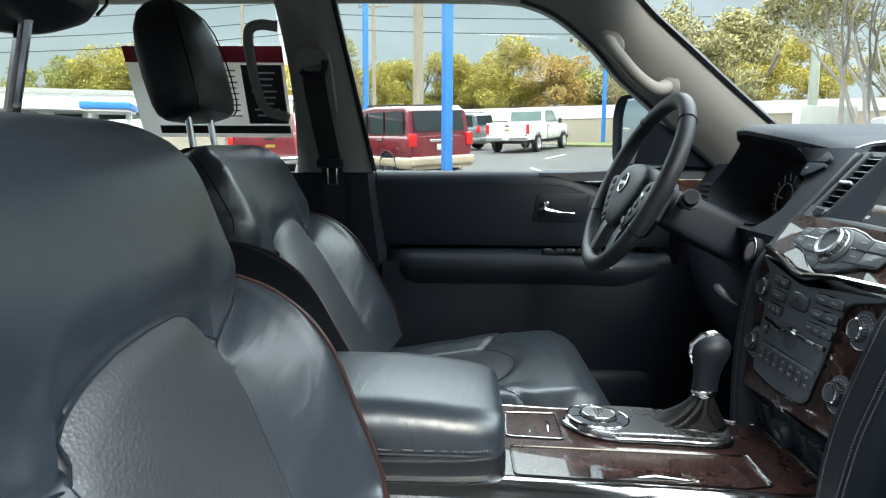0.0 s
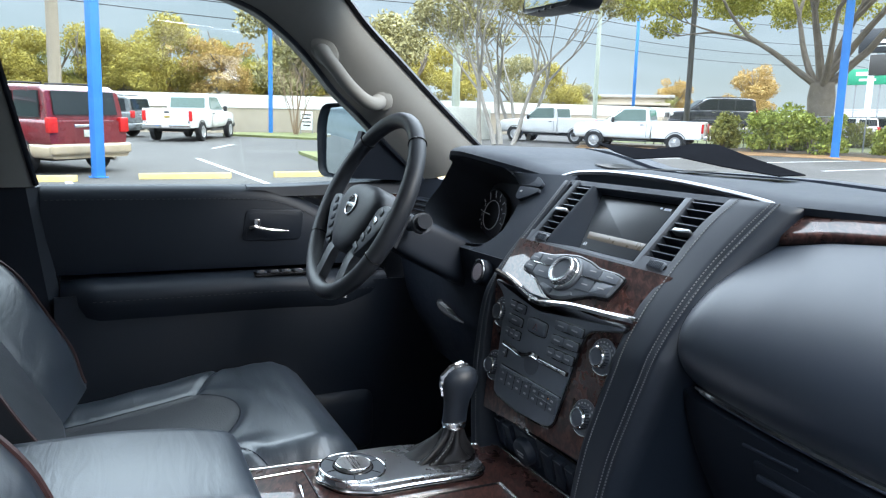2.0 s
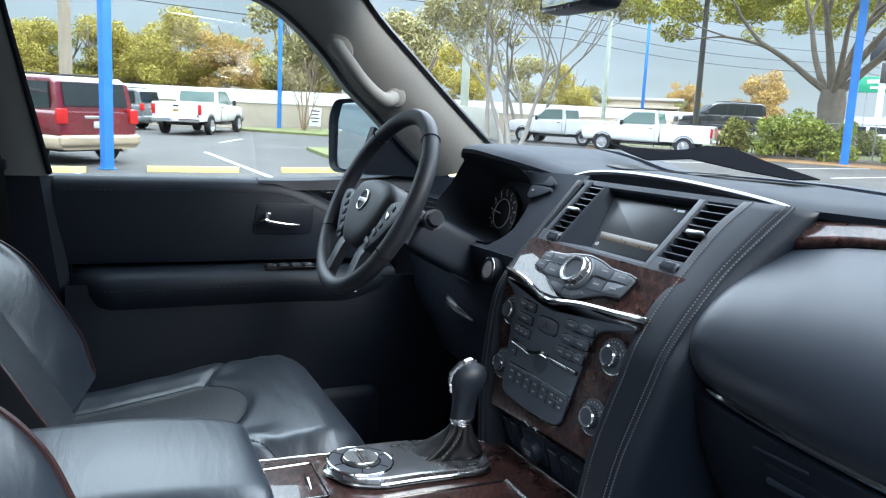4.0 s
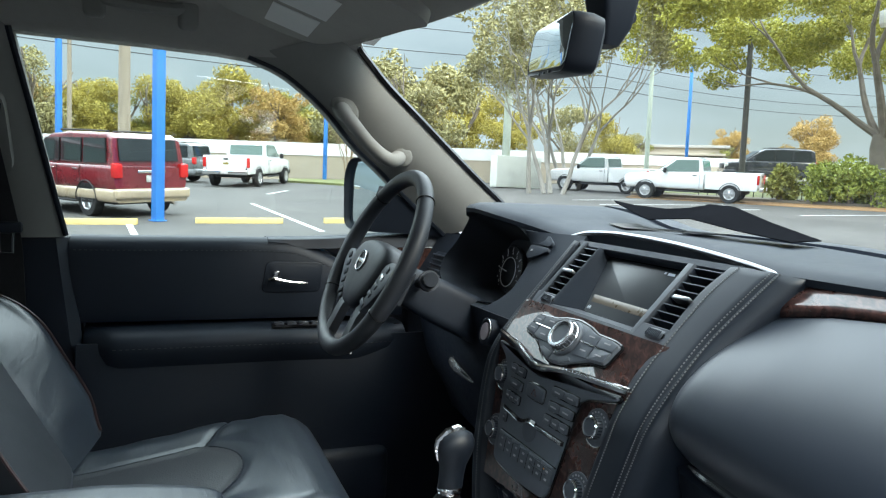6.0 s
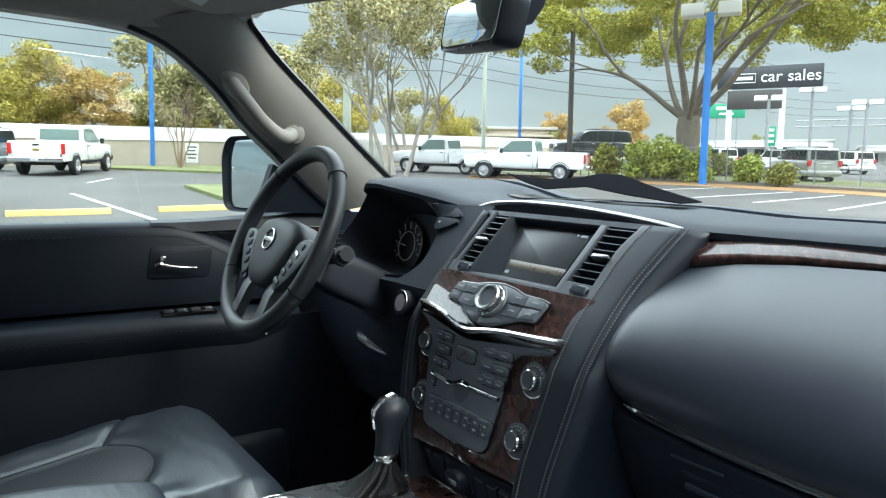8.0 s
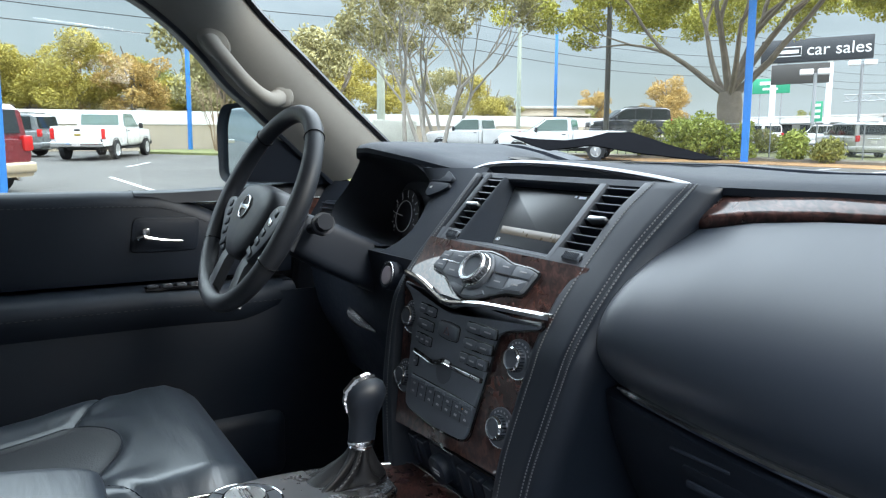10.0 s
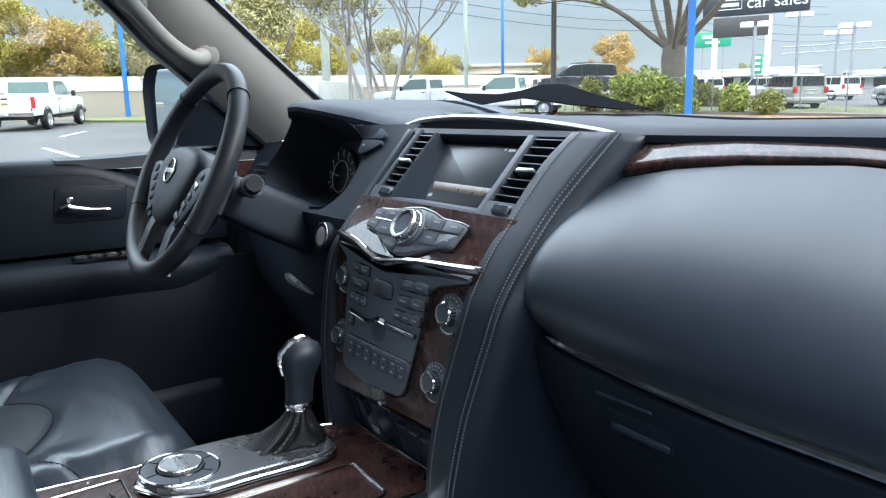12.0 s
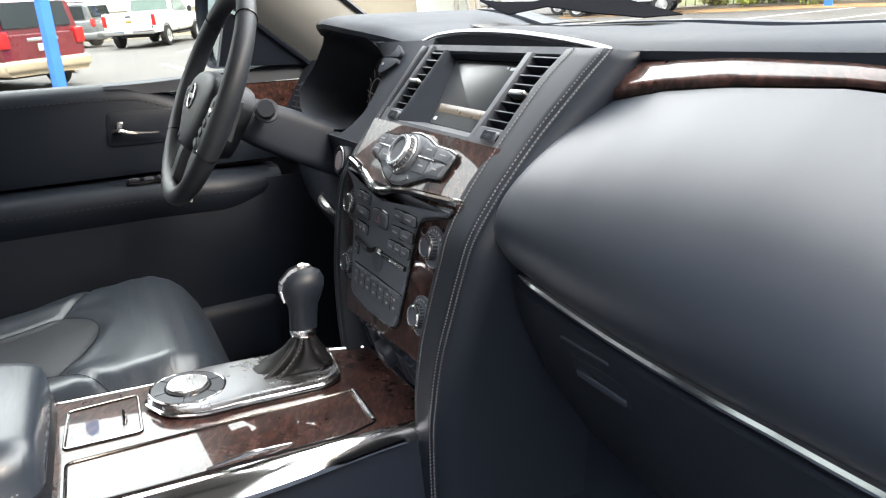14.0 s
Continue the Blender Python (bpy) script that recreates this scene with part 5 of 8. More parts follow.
# nearly flush disc; its darker grey paints the shading of a concave dip
part("slot_dip", lathe([(0.0185, 0.003), (0.0180, 0.0055), (0.0150, 0.0057), (0.010, 0.0054), (0, 0.0053)], 30, LOW @ Matrix.Translation((-0.0150, 0.1195, 0.0))), GREY, face)
part("slot_bar", prism(rounded([(0.0025, 0.1262), (0.0690, 0.1262), (0.0690, 0.1325), (0.0025, 0.1325)], 0.001), 0.004, 0.0085, 0.001, LOW), GLOSSY, face)
part("slot_light_bar", prism(rounded([(0.0025, 0.1272), (0.0475, 0.1272), (0.0475, 0.1315), (0.0025, 0.1315)], 0.001), 0.008, 0.0092, 0.0006, LOW), CHROME, face)
part("eject_key", prism(rounded([(0.0490, 0.1266), (0.0685, 0.1266), (0.0685, 0.1321), (0.0490, 0.1321)], 0.001), 0.008, 0.0094, 0.0006, LOW), SATIN, face)
clim = part("climate_panel", prism(rounded([(-0.0865, 0.0940), (0.0640, 0.0935), (0.0625, 0.0677), (-0.0840, 0.0672)], 0.003), 0.004, 0.0078, 0.001, LOW), BUTTON, face)
part("climate_edge", tube([LOW @ V(p) for p in ((-0.0875, 0.0952, 0.0052), (-0.012, 0.0955, 0.0052), (0.0652, 0.0948, 0.0052))], 0.0011, 6), GLOSSY, face)
for a, b in ((-0.0855, -0.0480), (-0.0470, -0.0240), (-0.0230, 0.0030), (0.0040, 0.0350), (0.0360, 0.0632)):
    part("top_key", prism(rounded([(a, 0.0895), (b, 0.0895), (b, 0.0950), (a, 0.0950)], 0.001), 0.0055, 0.0094, 0.0012, LOW), FACE, clim)
part("climate_line", box((0, 0, 0), (0.045, 0.0011, 0.001), m=LOW @ Matrix.Translation((0.030, 0.0800, 0.0080))), SATIN, clim)
for i in range(7):
    if i < 6:
        part("climate_split", box((0, 0, 0), (0.0008, 0.021, 0.0006), m=LOW @ Matrix.Translation((-0.0645 + 0.0213 * i, 0.0785, 0.0079))), GLOSSY, clim)
    for j in range(2):
        part("climate_mark", box((0, 0, 0), (0.0055, 0.0026, 0.0005), m=LOW @ Matrix.Translation((-0.0755 + 0.0213 * i, 0.0850 - 0.0110 * j, 0.0081))), DIMMARK, clim)
for x in (0.044,):
    part("amber_lamp", box((0, 0, 0), (0.0022, 0.0016, 0.0005), m=LOW @ Matrix.Translation((x, 0.0858, 0.0081))), mat("amber_mark", (0.5, 0.2, 0.03), 0.5), clim)
part("badge", tube(smooth_path([LOW @ V(p) for p in ((-0.024, 0.0225, 0.000), (-0.008, 0.0210, 0.001), (0.004, 0.0250, 0.001), (0.010, 0.0205, 0.001), (0.030, 0.0205, 0.000))], 4), [0.0006, 0.0008, 0.0010, 0.0012, 0.0014, 0.0016, 0.0022, 0.0028, 0.0030, 0.0028, 0.0020, 0.0016, 0.0012, 0.0010, 0.0008, 0.0007, 0.0006], 6), SATIN, stack)


def knob(x, y, r=0.0140):
    m = LOW @ Matrix.Translation((x, y, 0))
    k = part("knob", lathe([(r * 1.72, -0.004), (r * 1.72, 0.0005), (r * 1.64, 0.0016), (r * 1.12, 0.0016), (r * 1.03, 0.003), (r, 0.0105), (r * 0.94, 0.0122), (r * 0.78, 0.0128), (r * 0.72, 0.0118), (0, 0.0118)], 36, m), BUTTON, stack)
    part("knob_ring", hoop([(r * 0.78, 0.0118), (r * 0.80, 0.0132), (r * 0.90, 0.0134), (r * 1.01, 0.0118), (r * 1.02, 0.0104), (r * 0.92, 0.0104)], 36, m), CHROME, k, "chrome ring")
    for i in range(22):
        part("grip_rib", box((0, 0, 0), (0.0010, 0.0016, 0.0058), m=m @ Matrix.Rotation(2 * math.pi * i / 22, 4, "Z") @ Matrix.Translation((r * 1.03, 0, 0.0064))), HARD, k)
    part("base_ring", tube([m @ V((r * 1.70 * math.cos(a), r * 1.70 * math.sin(a), 0.001)) for a in np.linspace(-2.2, -0.6, 14)], 0.0009, 6), SATIN, k)
    for a in np.linspace(0.4, 2.3, 7):
        part("knob_mark", box((0, 0, 0), (0.0022, 0.0026, 0.0004), m=m @ Matrix.Rotation(a, 4, "Z") @ Matrix.Translation((r * 1.38, 0, 0.0018))), DIMMARK, k)


for side in (1, -1):
    knob(side * 0.1225, 0.1715)
    knob(side * 0.1130, 0.0857)
# row of switches under the stack
SW = on_face((0.560, 1.030), (0.537, 1.110))
base = part("switch_panel", loft([[SW @ V((x, y, z)) for x, y in ((-0.122, 0.002), (0.122, 0.002), (0.118, 0.084), (-0.118, 0.084))] for z in (-0.04, -0.006)]), HARD, stack)
part("panel_edge", tube([SW @ V((x, y, -0.004)) for x, y in ((-0.118, 0.070), (-0.04, 0.075), (0.04, 0.077), (0.118, 0.079))], 0.0024, 6), GLOSSY, base)
for x, w in ((-0.1035, 0.019), (-0.0785, 0.022), (0.0270, 0.024), (0.0560, 0.022), (0.0830, 0.022)):
    s_ = part("switch", prism(rounded([(x - w / 2, 0.016), (x + w / 2, 0.016), (x + w / 2, 0.064), (x - w / 2, 0.063)], 0.003), -0.010, 0.0015, 0.002, SW), HARD, base)
    part("switch_lip", box((0, 0, 0), (w * 0.8, 0.002, 0.001), m=SW @ Matrix.Translation((x, 0.0615, 0.0018))), GREY, s_)
part("lower_trim", tube([SW @ V((x, 0.006, 0.001)) for x in (-0.118, -0.04, 0.04, 0.118)], 0.0014, 6), SATIN, base, "thin satin trim line")
sk = part("power_socket", lathe([(0.022, -0.004), (0.022, 0.006), (0.020, 0.010), (0.018, 0.0108), (0, 0.0108)], 28, SW @ Matrix.Translation((-0.0300, 0.038, 0))), HARD, base)
part("socket_cover", prism(rounded([(-0.062, 0.016), (-0.004, 0.016), (-0.004, 0.068), (-0.062, 0.066)], 0.008), -0.010, -0.003, 0.002, SW), HARD, base)
for k in range(2):
    part("socket_mark", box((0, 0, 0), (0.018 - 0.004 * k, 0.003, 0.0006), m=SW @ Matrix.Translation((-0.0300, 0.040 - 0.006 * k, 0.0111))), DIMMARK, sk)

# ---- gauge cluster ----
clu = thing("gauge_cluster", "black hooded gauge cluster with pale dials", "instrument cluster", (0.72, 0.40, 1.34))


# the opening under the brow, and the deep dark bowl behind it
mouth = smooth_path([(0.660, 0.515, 1.506), (0.648, 0.45, 1.508), (0.656, 0.385, 1.500), (0.676, 0.33, 1.488), (0.687, 0.298, 1.463), (0.678, 0.279, 1.437), (0.665, 0.265, 1.402), (0.648, 0.263, 1.374), (0.626, 0.285, 1.352), (0.612, 0.36, 1.342), (0.606, 0.45, 1.346), (0.604, 0.53, 1.362), (0.615, 0.560, 1.400), (0.645, 0.556, 1.443), (0.664, 0.546, 1.484)], 4, True)
cm = V((0.765, 0.412, 1.402))
deep = [V((0.772 + 0.02 * (p.z - 1.40), 0.415 + (p.y - cm.y) * 1.02, 1.388 + (p.z - 1.425) * 0.78)) for p in mouth]
half_ = [lerp(p, q, 0.35) + V((0, (p.y - cm.y) * 0.05, (p.z - 1.42) * 0.08)) for p, q in zip(mouth, deep)]
rimo = [p + V((0.004, (p.y - cm.y) * 0.035, (p.z - 1.41) * 0.05)) for p in mouth]
outer = [p + V((0.05, (p.y - cm.y) * 0.10, (p.z - 1.41) * 0.10 - 0.006)) for p in mouth]
bowl = loft([outer, rimo, mouth, half_, deep], caps=False)
part("bowl", bowl, mat("bowl_black", (0.024, 0.028, 0.036), 0.55, var=0.2, bump=0.04, bscale=700, spec=0.5), clu)
part("backplate", hull_slab([(0.772, 0.21, 1.30), (0.772, 0.57, 1.30), (0.778, 0.57, 1.49), (0.778, 0.21, 1.49)], (1, 0, 0), 0.01), mat("cluster_plate", (0.045, 0.050, 0.060), 0.42, var=0.1, spec=0.6), clu)
for yc, r in ((0.516, 0.060), (0.356, 0.060)):
    m = axes((0.757, yc, 1.380), (0, -1, 0), (0.22, 0, 1))
    g = part("dial_face", lathe([(r, -0.01), (r, 0.0), (r * 0.96, 0.002), (r * 0.9, 0.0), (0, 0)], 36, m), mat("dial_black", (0.034, 0.037, 0.044), 0.35), clu)
    part("dial_ring", tube([m @ V((r * 1.03 * math.cos(a), r * 1.03 * math.sin(a), 0.003)) for a in np.linspace(-1.2, 0.75, 30)], 0.0016, 6), SATIN, g)
    part("inner_ring", tube([m @ V((r * 0.55 * math.cos(a), r * 0.55 * math.sin(a), 0.002)) for a in np.linspace(0, 2 * math.pi, 30, endpoint=False)], 0.0008, 6, closed=True), GAUGE, g)
    for k in range(10):
        a = radians(225 - 27 * k)
        part("tick", box((0, 0, 0), (0.010, 0.0024, 0.0006), m=m @ Matrix.Rotation(a, 4, "Z") @ Matrix.Translation((r * 0.84, 0, 0.0012))), GAUGE, g)
    for k in range(8):
        a = radians(215 - 32 * k)
        text(str(k), 0.0095, m @ Matrix.Translation((r * 0.70 * math.cos(a), r * 0.70 * math.sin(a), 0.0012)), GAUGE, g, "numeral", 0.0003)
    part("needle", box((0, 0, 0), (0.034, 0.0018, 0.0012), m=m @ Matrix.Rotation(radians(172), 4, "Z") @ Matrix.Translation((0.02, 0, 0.004))), GAUGE, g)
pm = axes((0.6825, 0.2525, 1.456), (-0.04, -1, 0), (0.56, 0, 0.83)) @ Matrix.Diagonal((1.45, 1.25, 1, 1))
for k, pts in enumerate(([(-0.024, 0.003), (-0.024, 0.019), (0.010, 0.019), (0.026, 0.009), (0.024, 0.002)], [(-0.024, 0.001), (0.024, 0.000), (0.026, -0.006), (0.012, -0.014), (-0.010, -0.022), (-0.020, -0.018)])):
    pod = part("trip_switch", prism(rounded(pts, 0.005), -0.02, 0.0020, 0.0010, pm), SOFT, clu)
    part("trip_mark", box((0, 0, 0), (0.005, 0.003, 0.0006), m=pm @ Matrix.Translation((-0.012, (0.012, -0.008)[k], 0.0028))), DIMMARK, pod)
# dash faces round the cluster
part("cluster_surround", grid(lambda u, v: (0.623 + 0.8 * (lerp(1.335, 1.482, v) - 1.364) - 0.010 * math.sin(math.pi * u) * v - interp(lerp(1.335, 1.482, v), [1.43, 1.463, 1.482], [0, 0.014, 0.032]) * (1 - sstep(0, 0.8, u)), lerp(interp(lerp(1.335, 1.482, v), [1.33, 1.352, 1.374, 1.402, 1.437, 1.463, 1.482], [0.33, 0.285, 0.262, 0.264, 0.278, 0.297, 0.33]), 0.158, u), lerp(1.335, 1.482, v)), 10, 14, 0.02), SOFT, dash)
part("driver_lower_panel", grid(lambda u, v: (lerp(0.64, 0.598, sstep(0, 0.5, v)) + 0.06 * (1 - v) + 0.02 * sstep(0.5, 1, u), lerp(0.175, 0.74, u), lerp(1.02, 1.335, v)), 12, 12, -0.03), HARD, dash)
part("side_panel", grid(lambda u, v: (lerp(0.68, 0.62, u) + 0.08 * v, lerp(0.60, 0.78, u), lerp(1.33, 1.45, v)), 6, 6, -0.03), SOFT, dash)
st = part("start_button", lathe([(0.024, -0.012), (0.024, 0.003), (0.021, 0.006), (0.0185, 0.006), (0.0180, 0.0045), (0, 0.0045)], 30, axes((0.584, 0.252, 1.304), (0, -1, 0), (0.25, 0, 1))), HARD, dash)
part("start_face", lathe([(0.0155, 0.004), (0.0155, 0.006), (0, 0.0062)], 28, axes((0.584, 0.252, 1.304), (0, -1, 0), (0.25, 0, 1))), mat("start_grey", (0.30, 0.26, 0.27), 0.45), st)
part("start_ring", tube([axes((0.584, 0.252, 1.304), (0, -1, 0), (0.25, 0, 1)) @ V((0.0225 * math.cos(a), 0.0225 * math.sin(a), 0.006)) for a in np.linspace(-0.4, 2.2, 18)], 0.0012, 6), SATIN, st)
vm = axes((0.655, 0.665, 1.375), (0, -1, 0), (0.4, 0, 1))
sv = part("side_vent", box((0, 0, 0), (0.10, 0.07, 0.02), 0.008, m=vm), HARD, dash)
for k in range(5):
    part("slat", box((0, 0, 0), (0.08, 0.003, 0.01), 0.0006, 1, m=vm @ Matrix.Translation((0, -0.024 + 0.012 * k, 0.012))), GREY, sv)
part("brake_release", tube(smooth_path([(0.612, 0.474, 1.207), (0.598, 0.435, 1.204), (0.594, 0.385, 1.197), (0.600, 0.335, 1.189)], 5), [0.002 + 0.008 * math.sin(math.pi * k / 15) for k in range(16)], 8), SATIN, dash, "satin silver brake release lever")

# sheet of paper folder lying on the dashboard
fold = thing("folder", "curled dark paper folder lying on the dashboard", "folder", (0.9, -0.05, 1.49))
def folder_pt(u, v):
    y = lerp(0.335, -0.125, u) + 0.02 * v
    half = 0.004 + 0.038 * sstep(-0.05, 0.42, u)
    near = interp(u, [0, 0.15, 0.32, 0.56, 0.78, 1], [1.543, 1.527, 1.514, 1.520, 1.506, 1.4955])
    far = interp(u, [0, 0.12, 0.28, 0.40, 0.50, 0.62, 0.80, 1], [1.547, 1.539, 1.534, 1.538, 1.545, 1.543, 1.519, 1.497])
    return (0.905 + half * (2 * v - 1), y, lerp(near, far, v ** 0.8))
part("cover", grid(folder_pt, 48, 8, 0.0016), mat("dark_card", (0.007, 0.0075, 0.009), 0.95, spec=0.0), fold)
part("inner_sheet", grid(lambda u, v: (lerp(0.84, 0.91, v) + 0.02 * u, lerp(0.27, 0.05, u), max(dash_z(lerp(0.27, 0.05, u)), 1.4885) + 0.0075), 16, 4, 0.001), mat("grey_paper", (0.10, 0.10, 0.10), 0.8, spec=0.1), fold)

for s_ in (-1, 1):
    part("side_wall", hull_slab([(0.62, -s_ * 0.150, 0.74), (0.60, -s_ * 0.155, 1.0), (0.60, -s_ * 0.160, 1.20), (0.64, -s_ * 0.18, 1.34), (0.74, -s_ * 0.20, 1.44), (1.05, -s_ * 0.20, 1.44), (1.05, -s_ * 0.150, 0.74)], (0, s_, 0), 0.03), HARD, stack)

# ---- steering wheel ----
WC, WT, WR = V((0.4115, 0.402, 1.416)), radians(25.5), 0.1895
WM = axes(WC, (0.022, -1, -0.023), (math.sin(WT), 0, math.cos(WT)))   # x to the passenger, y up the wheel, z to the driver
sw = thing("steering_wheel", "black leather steering wheel with silver badge and thumb keys", "steering wheel", WC)
rim = [WM @ V(((WR - 0.0155) * math.cos(a), (WR - 0.0155) * math.sin(a), 0)) for a in np.linspace(0, 2 * math.pi, 72, endpoint=False)]
part("rim", tube(rim, [0.0152 + 0.0016 * (abs(math.cos(a)) ** 6) for a in np.linspace(0, 2 * math.pi, 72, endpoint=False)], 14, closed=True), RIMSKIN, sw)
for a in (radians(47), radians(133), radians(208), radians(332)):
    c, t = V((math.cos(a), math.sin(a), 0)) * (WR - 0.0155), V((-math.sin(a), math.cos(a), 0))
    part("rim_seam", tube([WM @ (c + (c.normalized() * math.cos(b) + V((0, 0, 1)) * math.sin(b)) * 0.0160) for b in np.linspace(0, 2 * math.pi, 18, endpoint=False)], 0.0011, 5, closed=True), GLOSSY, sw)
hub = rounded([(-0.096, 0.008), (-0.076, 0.031), (-0.03, 0.040), (0.03, 0.040), (0.076, 0.031), (0.096, 0.008), (0.090, -0.025), (0.062, -0.074), (0.032, -0.096), (-0.032, -0.096), (-0.062, -0.074), (-0.090, -0.025)], 0.018, 4)
hp = part("airbag_cover", loft([[WM @ V((x * k, (y + 0.025) * k - 0.025, z)) for x, y in hub] for k, z in ((0.90, -0.060), (1.0, -0.035), (1.0, -0.004), (0.98, 0.003), (0.93, 0.009), (0.8, 0.014), (0.6, 0.0165), (0.25, 0.018))]), RIMSKIN, sw)
bm_ = WM @ Matrix.Translation((0, -0.009, 0.0195))
part("badge_ring", tube([bm_ @ V((0.0190 * math.cos(a), 0.0195 * math.sin(a), 0)) for a in np.linspace(0, 2 * math.pi, 32, endpoint=False)], 0.0018, 8, closed=True), SATIN, hp, "chrome badge ring")
part("badge_bar", box((0, 0, 0), (0.044, 0.0080, 0.003), 0.001, m=bm_), SATIN, hp, "plain chrome badge bar")
for s in (-1, 1):
    # side spokes with keys, lower spokes in silver grey
    sp = part("spoke", loft([[WM @ V((s * x, y + dy, z)) for y, z in ((-0.034, -0.022), (0.026, -0.022), (0.022, -0.004), (0.0, 0.001), (-0.030, -0.004))] for x, dy in ((0.050, -0.010), (0.10, -0.014), (0.150, -0.016), (0.172, -0.018))]), RIMSKIN, sw)
    kp = part("key_pad", prism(rounded([(s * 0.092, 0.000), (s * 0.118, 0.010), (s * 0.150, 0.006), (s * 0.148, -0.022), (s * 0.110, -0.066), (s * 0.078, -0.094), (s * 0.062, -0.090), (s * 0.080, -0.040)][::s], 0.010), -0.012, 0.006, 0.004, WM), GREY, sw)
    for k, (x, y, w) in enumerate(((0.119, -0.006, 0.013), (0.108, -0.022, 0.016), (0.098, -0.040, 0.015), (0.088, -0.056, 0.017), (0.075, -0.076, 0.022))):
        # left keys are darkened: that unlit side is put into their colour
        part("key", box((0, 0, 0), (w, 0.0115, 0.005), 0.002, m=WM @ Matrix.Translation((s * x, y, 0.0062)) @ Matrix.Rotation(s * -0.45, 4, "Z")), HARD if s < 0 else SATIN if k == 1 else BUTTON, kp)
    part("lower_spoke", loft([[WM @ V((s * (x + a * k), y, z + d)) for a, z in ((-0.017, -0.014), (0.017, -0.014), (0.015, 0.002), (0.0, 0.005), (-0.015, 0.002))] for x, y, k, d in ((0.056, -0.078, 1.25, -0.004), (0.054, -0.105, 1.0, 0.0), (0.056, -0.135, 0.95, 0.0), (0.064, -0.165, 1.3, 0.0))]), SPOKE, sw, "satin graphite spoke")
col = axes(WC, (0.022, -1, -0.023), (math.sin(WT), 0, math.cos(WT)))
cl = thing("steering_column", "black steering column shroud with control stalks", "steering column", (0.55, 0.407, 1.32))
part("shroud", loft([[col @ V((x * k, y * k - 0.01, z)) for x, y in rounded([(-0.075, -0.07), (0.075, -0.07), (0.065, 0.055), (-0.065, 0.055)], 0.03, 5)] for k, z in ((0.42, -0.035), (0.52, -0.05), (0.62, -0.09), (0.68, -0.14), (0.72, -0.30))]), HARD, cl)
for s in (1, -1):
    part("stalk", tube([col @ V((s * 0.05, 0.0, -0.085)), col @ V((s * 0.085, 0.004, -0.080)), col @ V((s * 0.115, 0.008, -0.072)), col @ V((s * 0.150, 0.012, -0.060))], [0.010, 0.011, 0.015, 0.013], 10), HARD, cl)
    part("stalk_tip", tube([col @ V((s * 0.108, 0.008, -0.074)), col @ V((s * 0.128, 0.010, -0.068))], [0.0185, 0.0185], 12), GREY, cl)

# ---- centre console ----
def con_z(x):
    return interp(x, [-0.5, 0.10, 0.62], [1.075, 1.062, 1.034])


con = thing("center_console", "centre console in glossy dark wood with chrome edges", "center console", (0.2, 0, 0.75))
def console_ring(x):
    z, l, r = con_z(x), 0.145, -0.128
    return [V((x, y, q)) for y, q in ((l, 0.74), (l, z - 0.03), (l - 0.004, z - 0.006), (l - 0.014, z - 0.002), (r + 0.014, z - 0.002), (r + 0.002, z - 0.010), (r - 0.006, z - 0.04), (r - 0.01, 0.74))]
part("body", loft([console_ring(x) for x in np.linspace(-0.55, 0.60, 24)]), HARD, con)
part("wood_top", loft([[V((x, y, q)) for y, q in ((0.130, con_z(x) - 0.004), (0.128, con_z(x) + 0.0025), (-0.116, con_z(x) + 0.0025), (-0.118, con_z(x) - 0.004))] for x in np.linspace(0.02, 0.552, 12)]), WOOD, con, "glossy dark red-brown wood top")
part("chrome_edge", sweep([V((x, 0.132, con_z(x) + 0.001)) for x in np.linspace(-0.02, 0.50, 20)], [(-0.0030, -0.006), (0.0030, -0.006), (0.0027, 0.002), (0.0012, 0.004), (-0.0018, 0.004), (-0.003, 0.001)], (0, 0, 1)), CHROME, con, "chrome edge trim")
part("chrome_edge", loft([[V((x, -0.117 - q, con_z(x) + h)) for q, h in ((0.0, -0.006), (0.0, 0.0030), (w * 0.15, 0.0042), (w * 0.45, 0.0030), (w * 0.8, -0.003), (w, -0.010), (w, -0.016))] for x, w in [(x, lerp(0.040, 0.016, sstep(0.30, 0.52, x))) for x in np.linspace(-0.02, 0.545, 24)]]), CHROME, con, "broad bevelled chrome edge trim")
part("chrome_end", tube([V((0.494, 0.1285, con_z(0.494) + 0.004)), V((0.543, 0.1130, con_z(0.543) + 0.004))], 0.0016, 6), CHROME, con)
part("chrome_end", tube([V((0.549, 0.108, con_z(0.549) + 0.004)), V((0.5545, -0.10, con_z(0.5545) + 0.004))], 0.0014, 6), SATIN, con)
def groove(pts, closed=True):
    return tube([V((x, y, con_z(x) + 0.0030)) for x, y in pts], 0.0018, 6, closed=closed)
lid = rounded([(0.145, -0.114), (0.440, -0.113), (0.480, -0.100), (0.484, -0.010), (0.145, -0.026)], 0.008)
part("cup_lid_joint", groove(lid), GLOSSY, con)
part("lid_end_trim", tube([V((x, y, con_z(x) + 0.0045)) for x, y in ((0.4805, -0.014), (0.4780, -0.096))], 0.0026, 8), SATIN, con)
tray = rounded([(0.142, 0.006), (0.225, 0.007), (0.226, 0.108), (0.146, 0.100)], 0.006)
part("tray_lid_joint", groove(tray), GLOSSY, con)
part("tray_lid_trim", tube([V((x, y, con_z(x) + 0.0040)) for x, y in tray], 0.0012, 6, closed=True), SATIN, con)
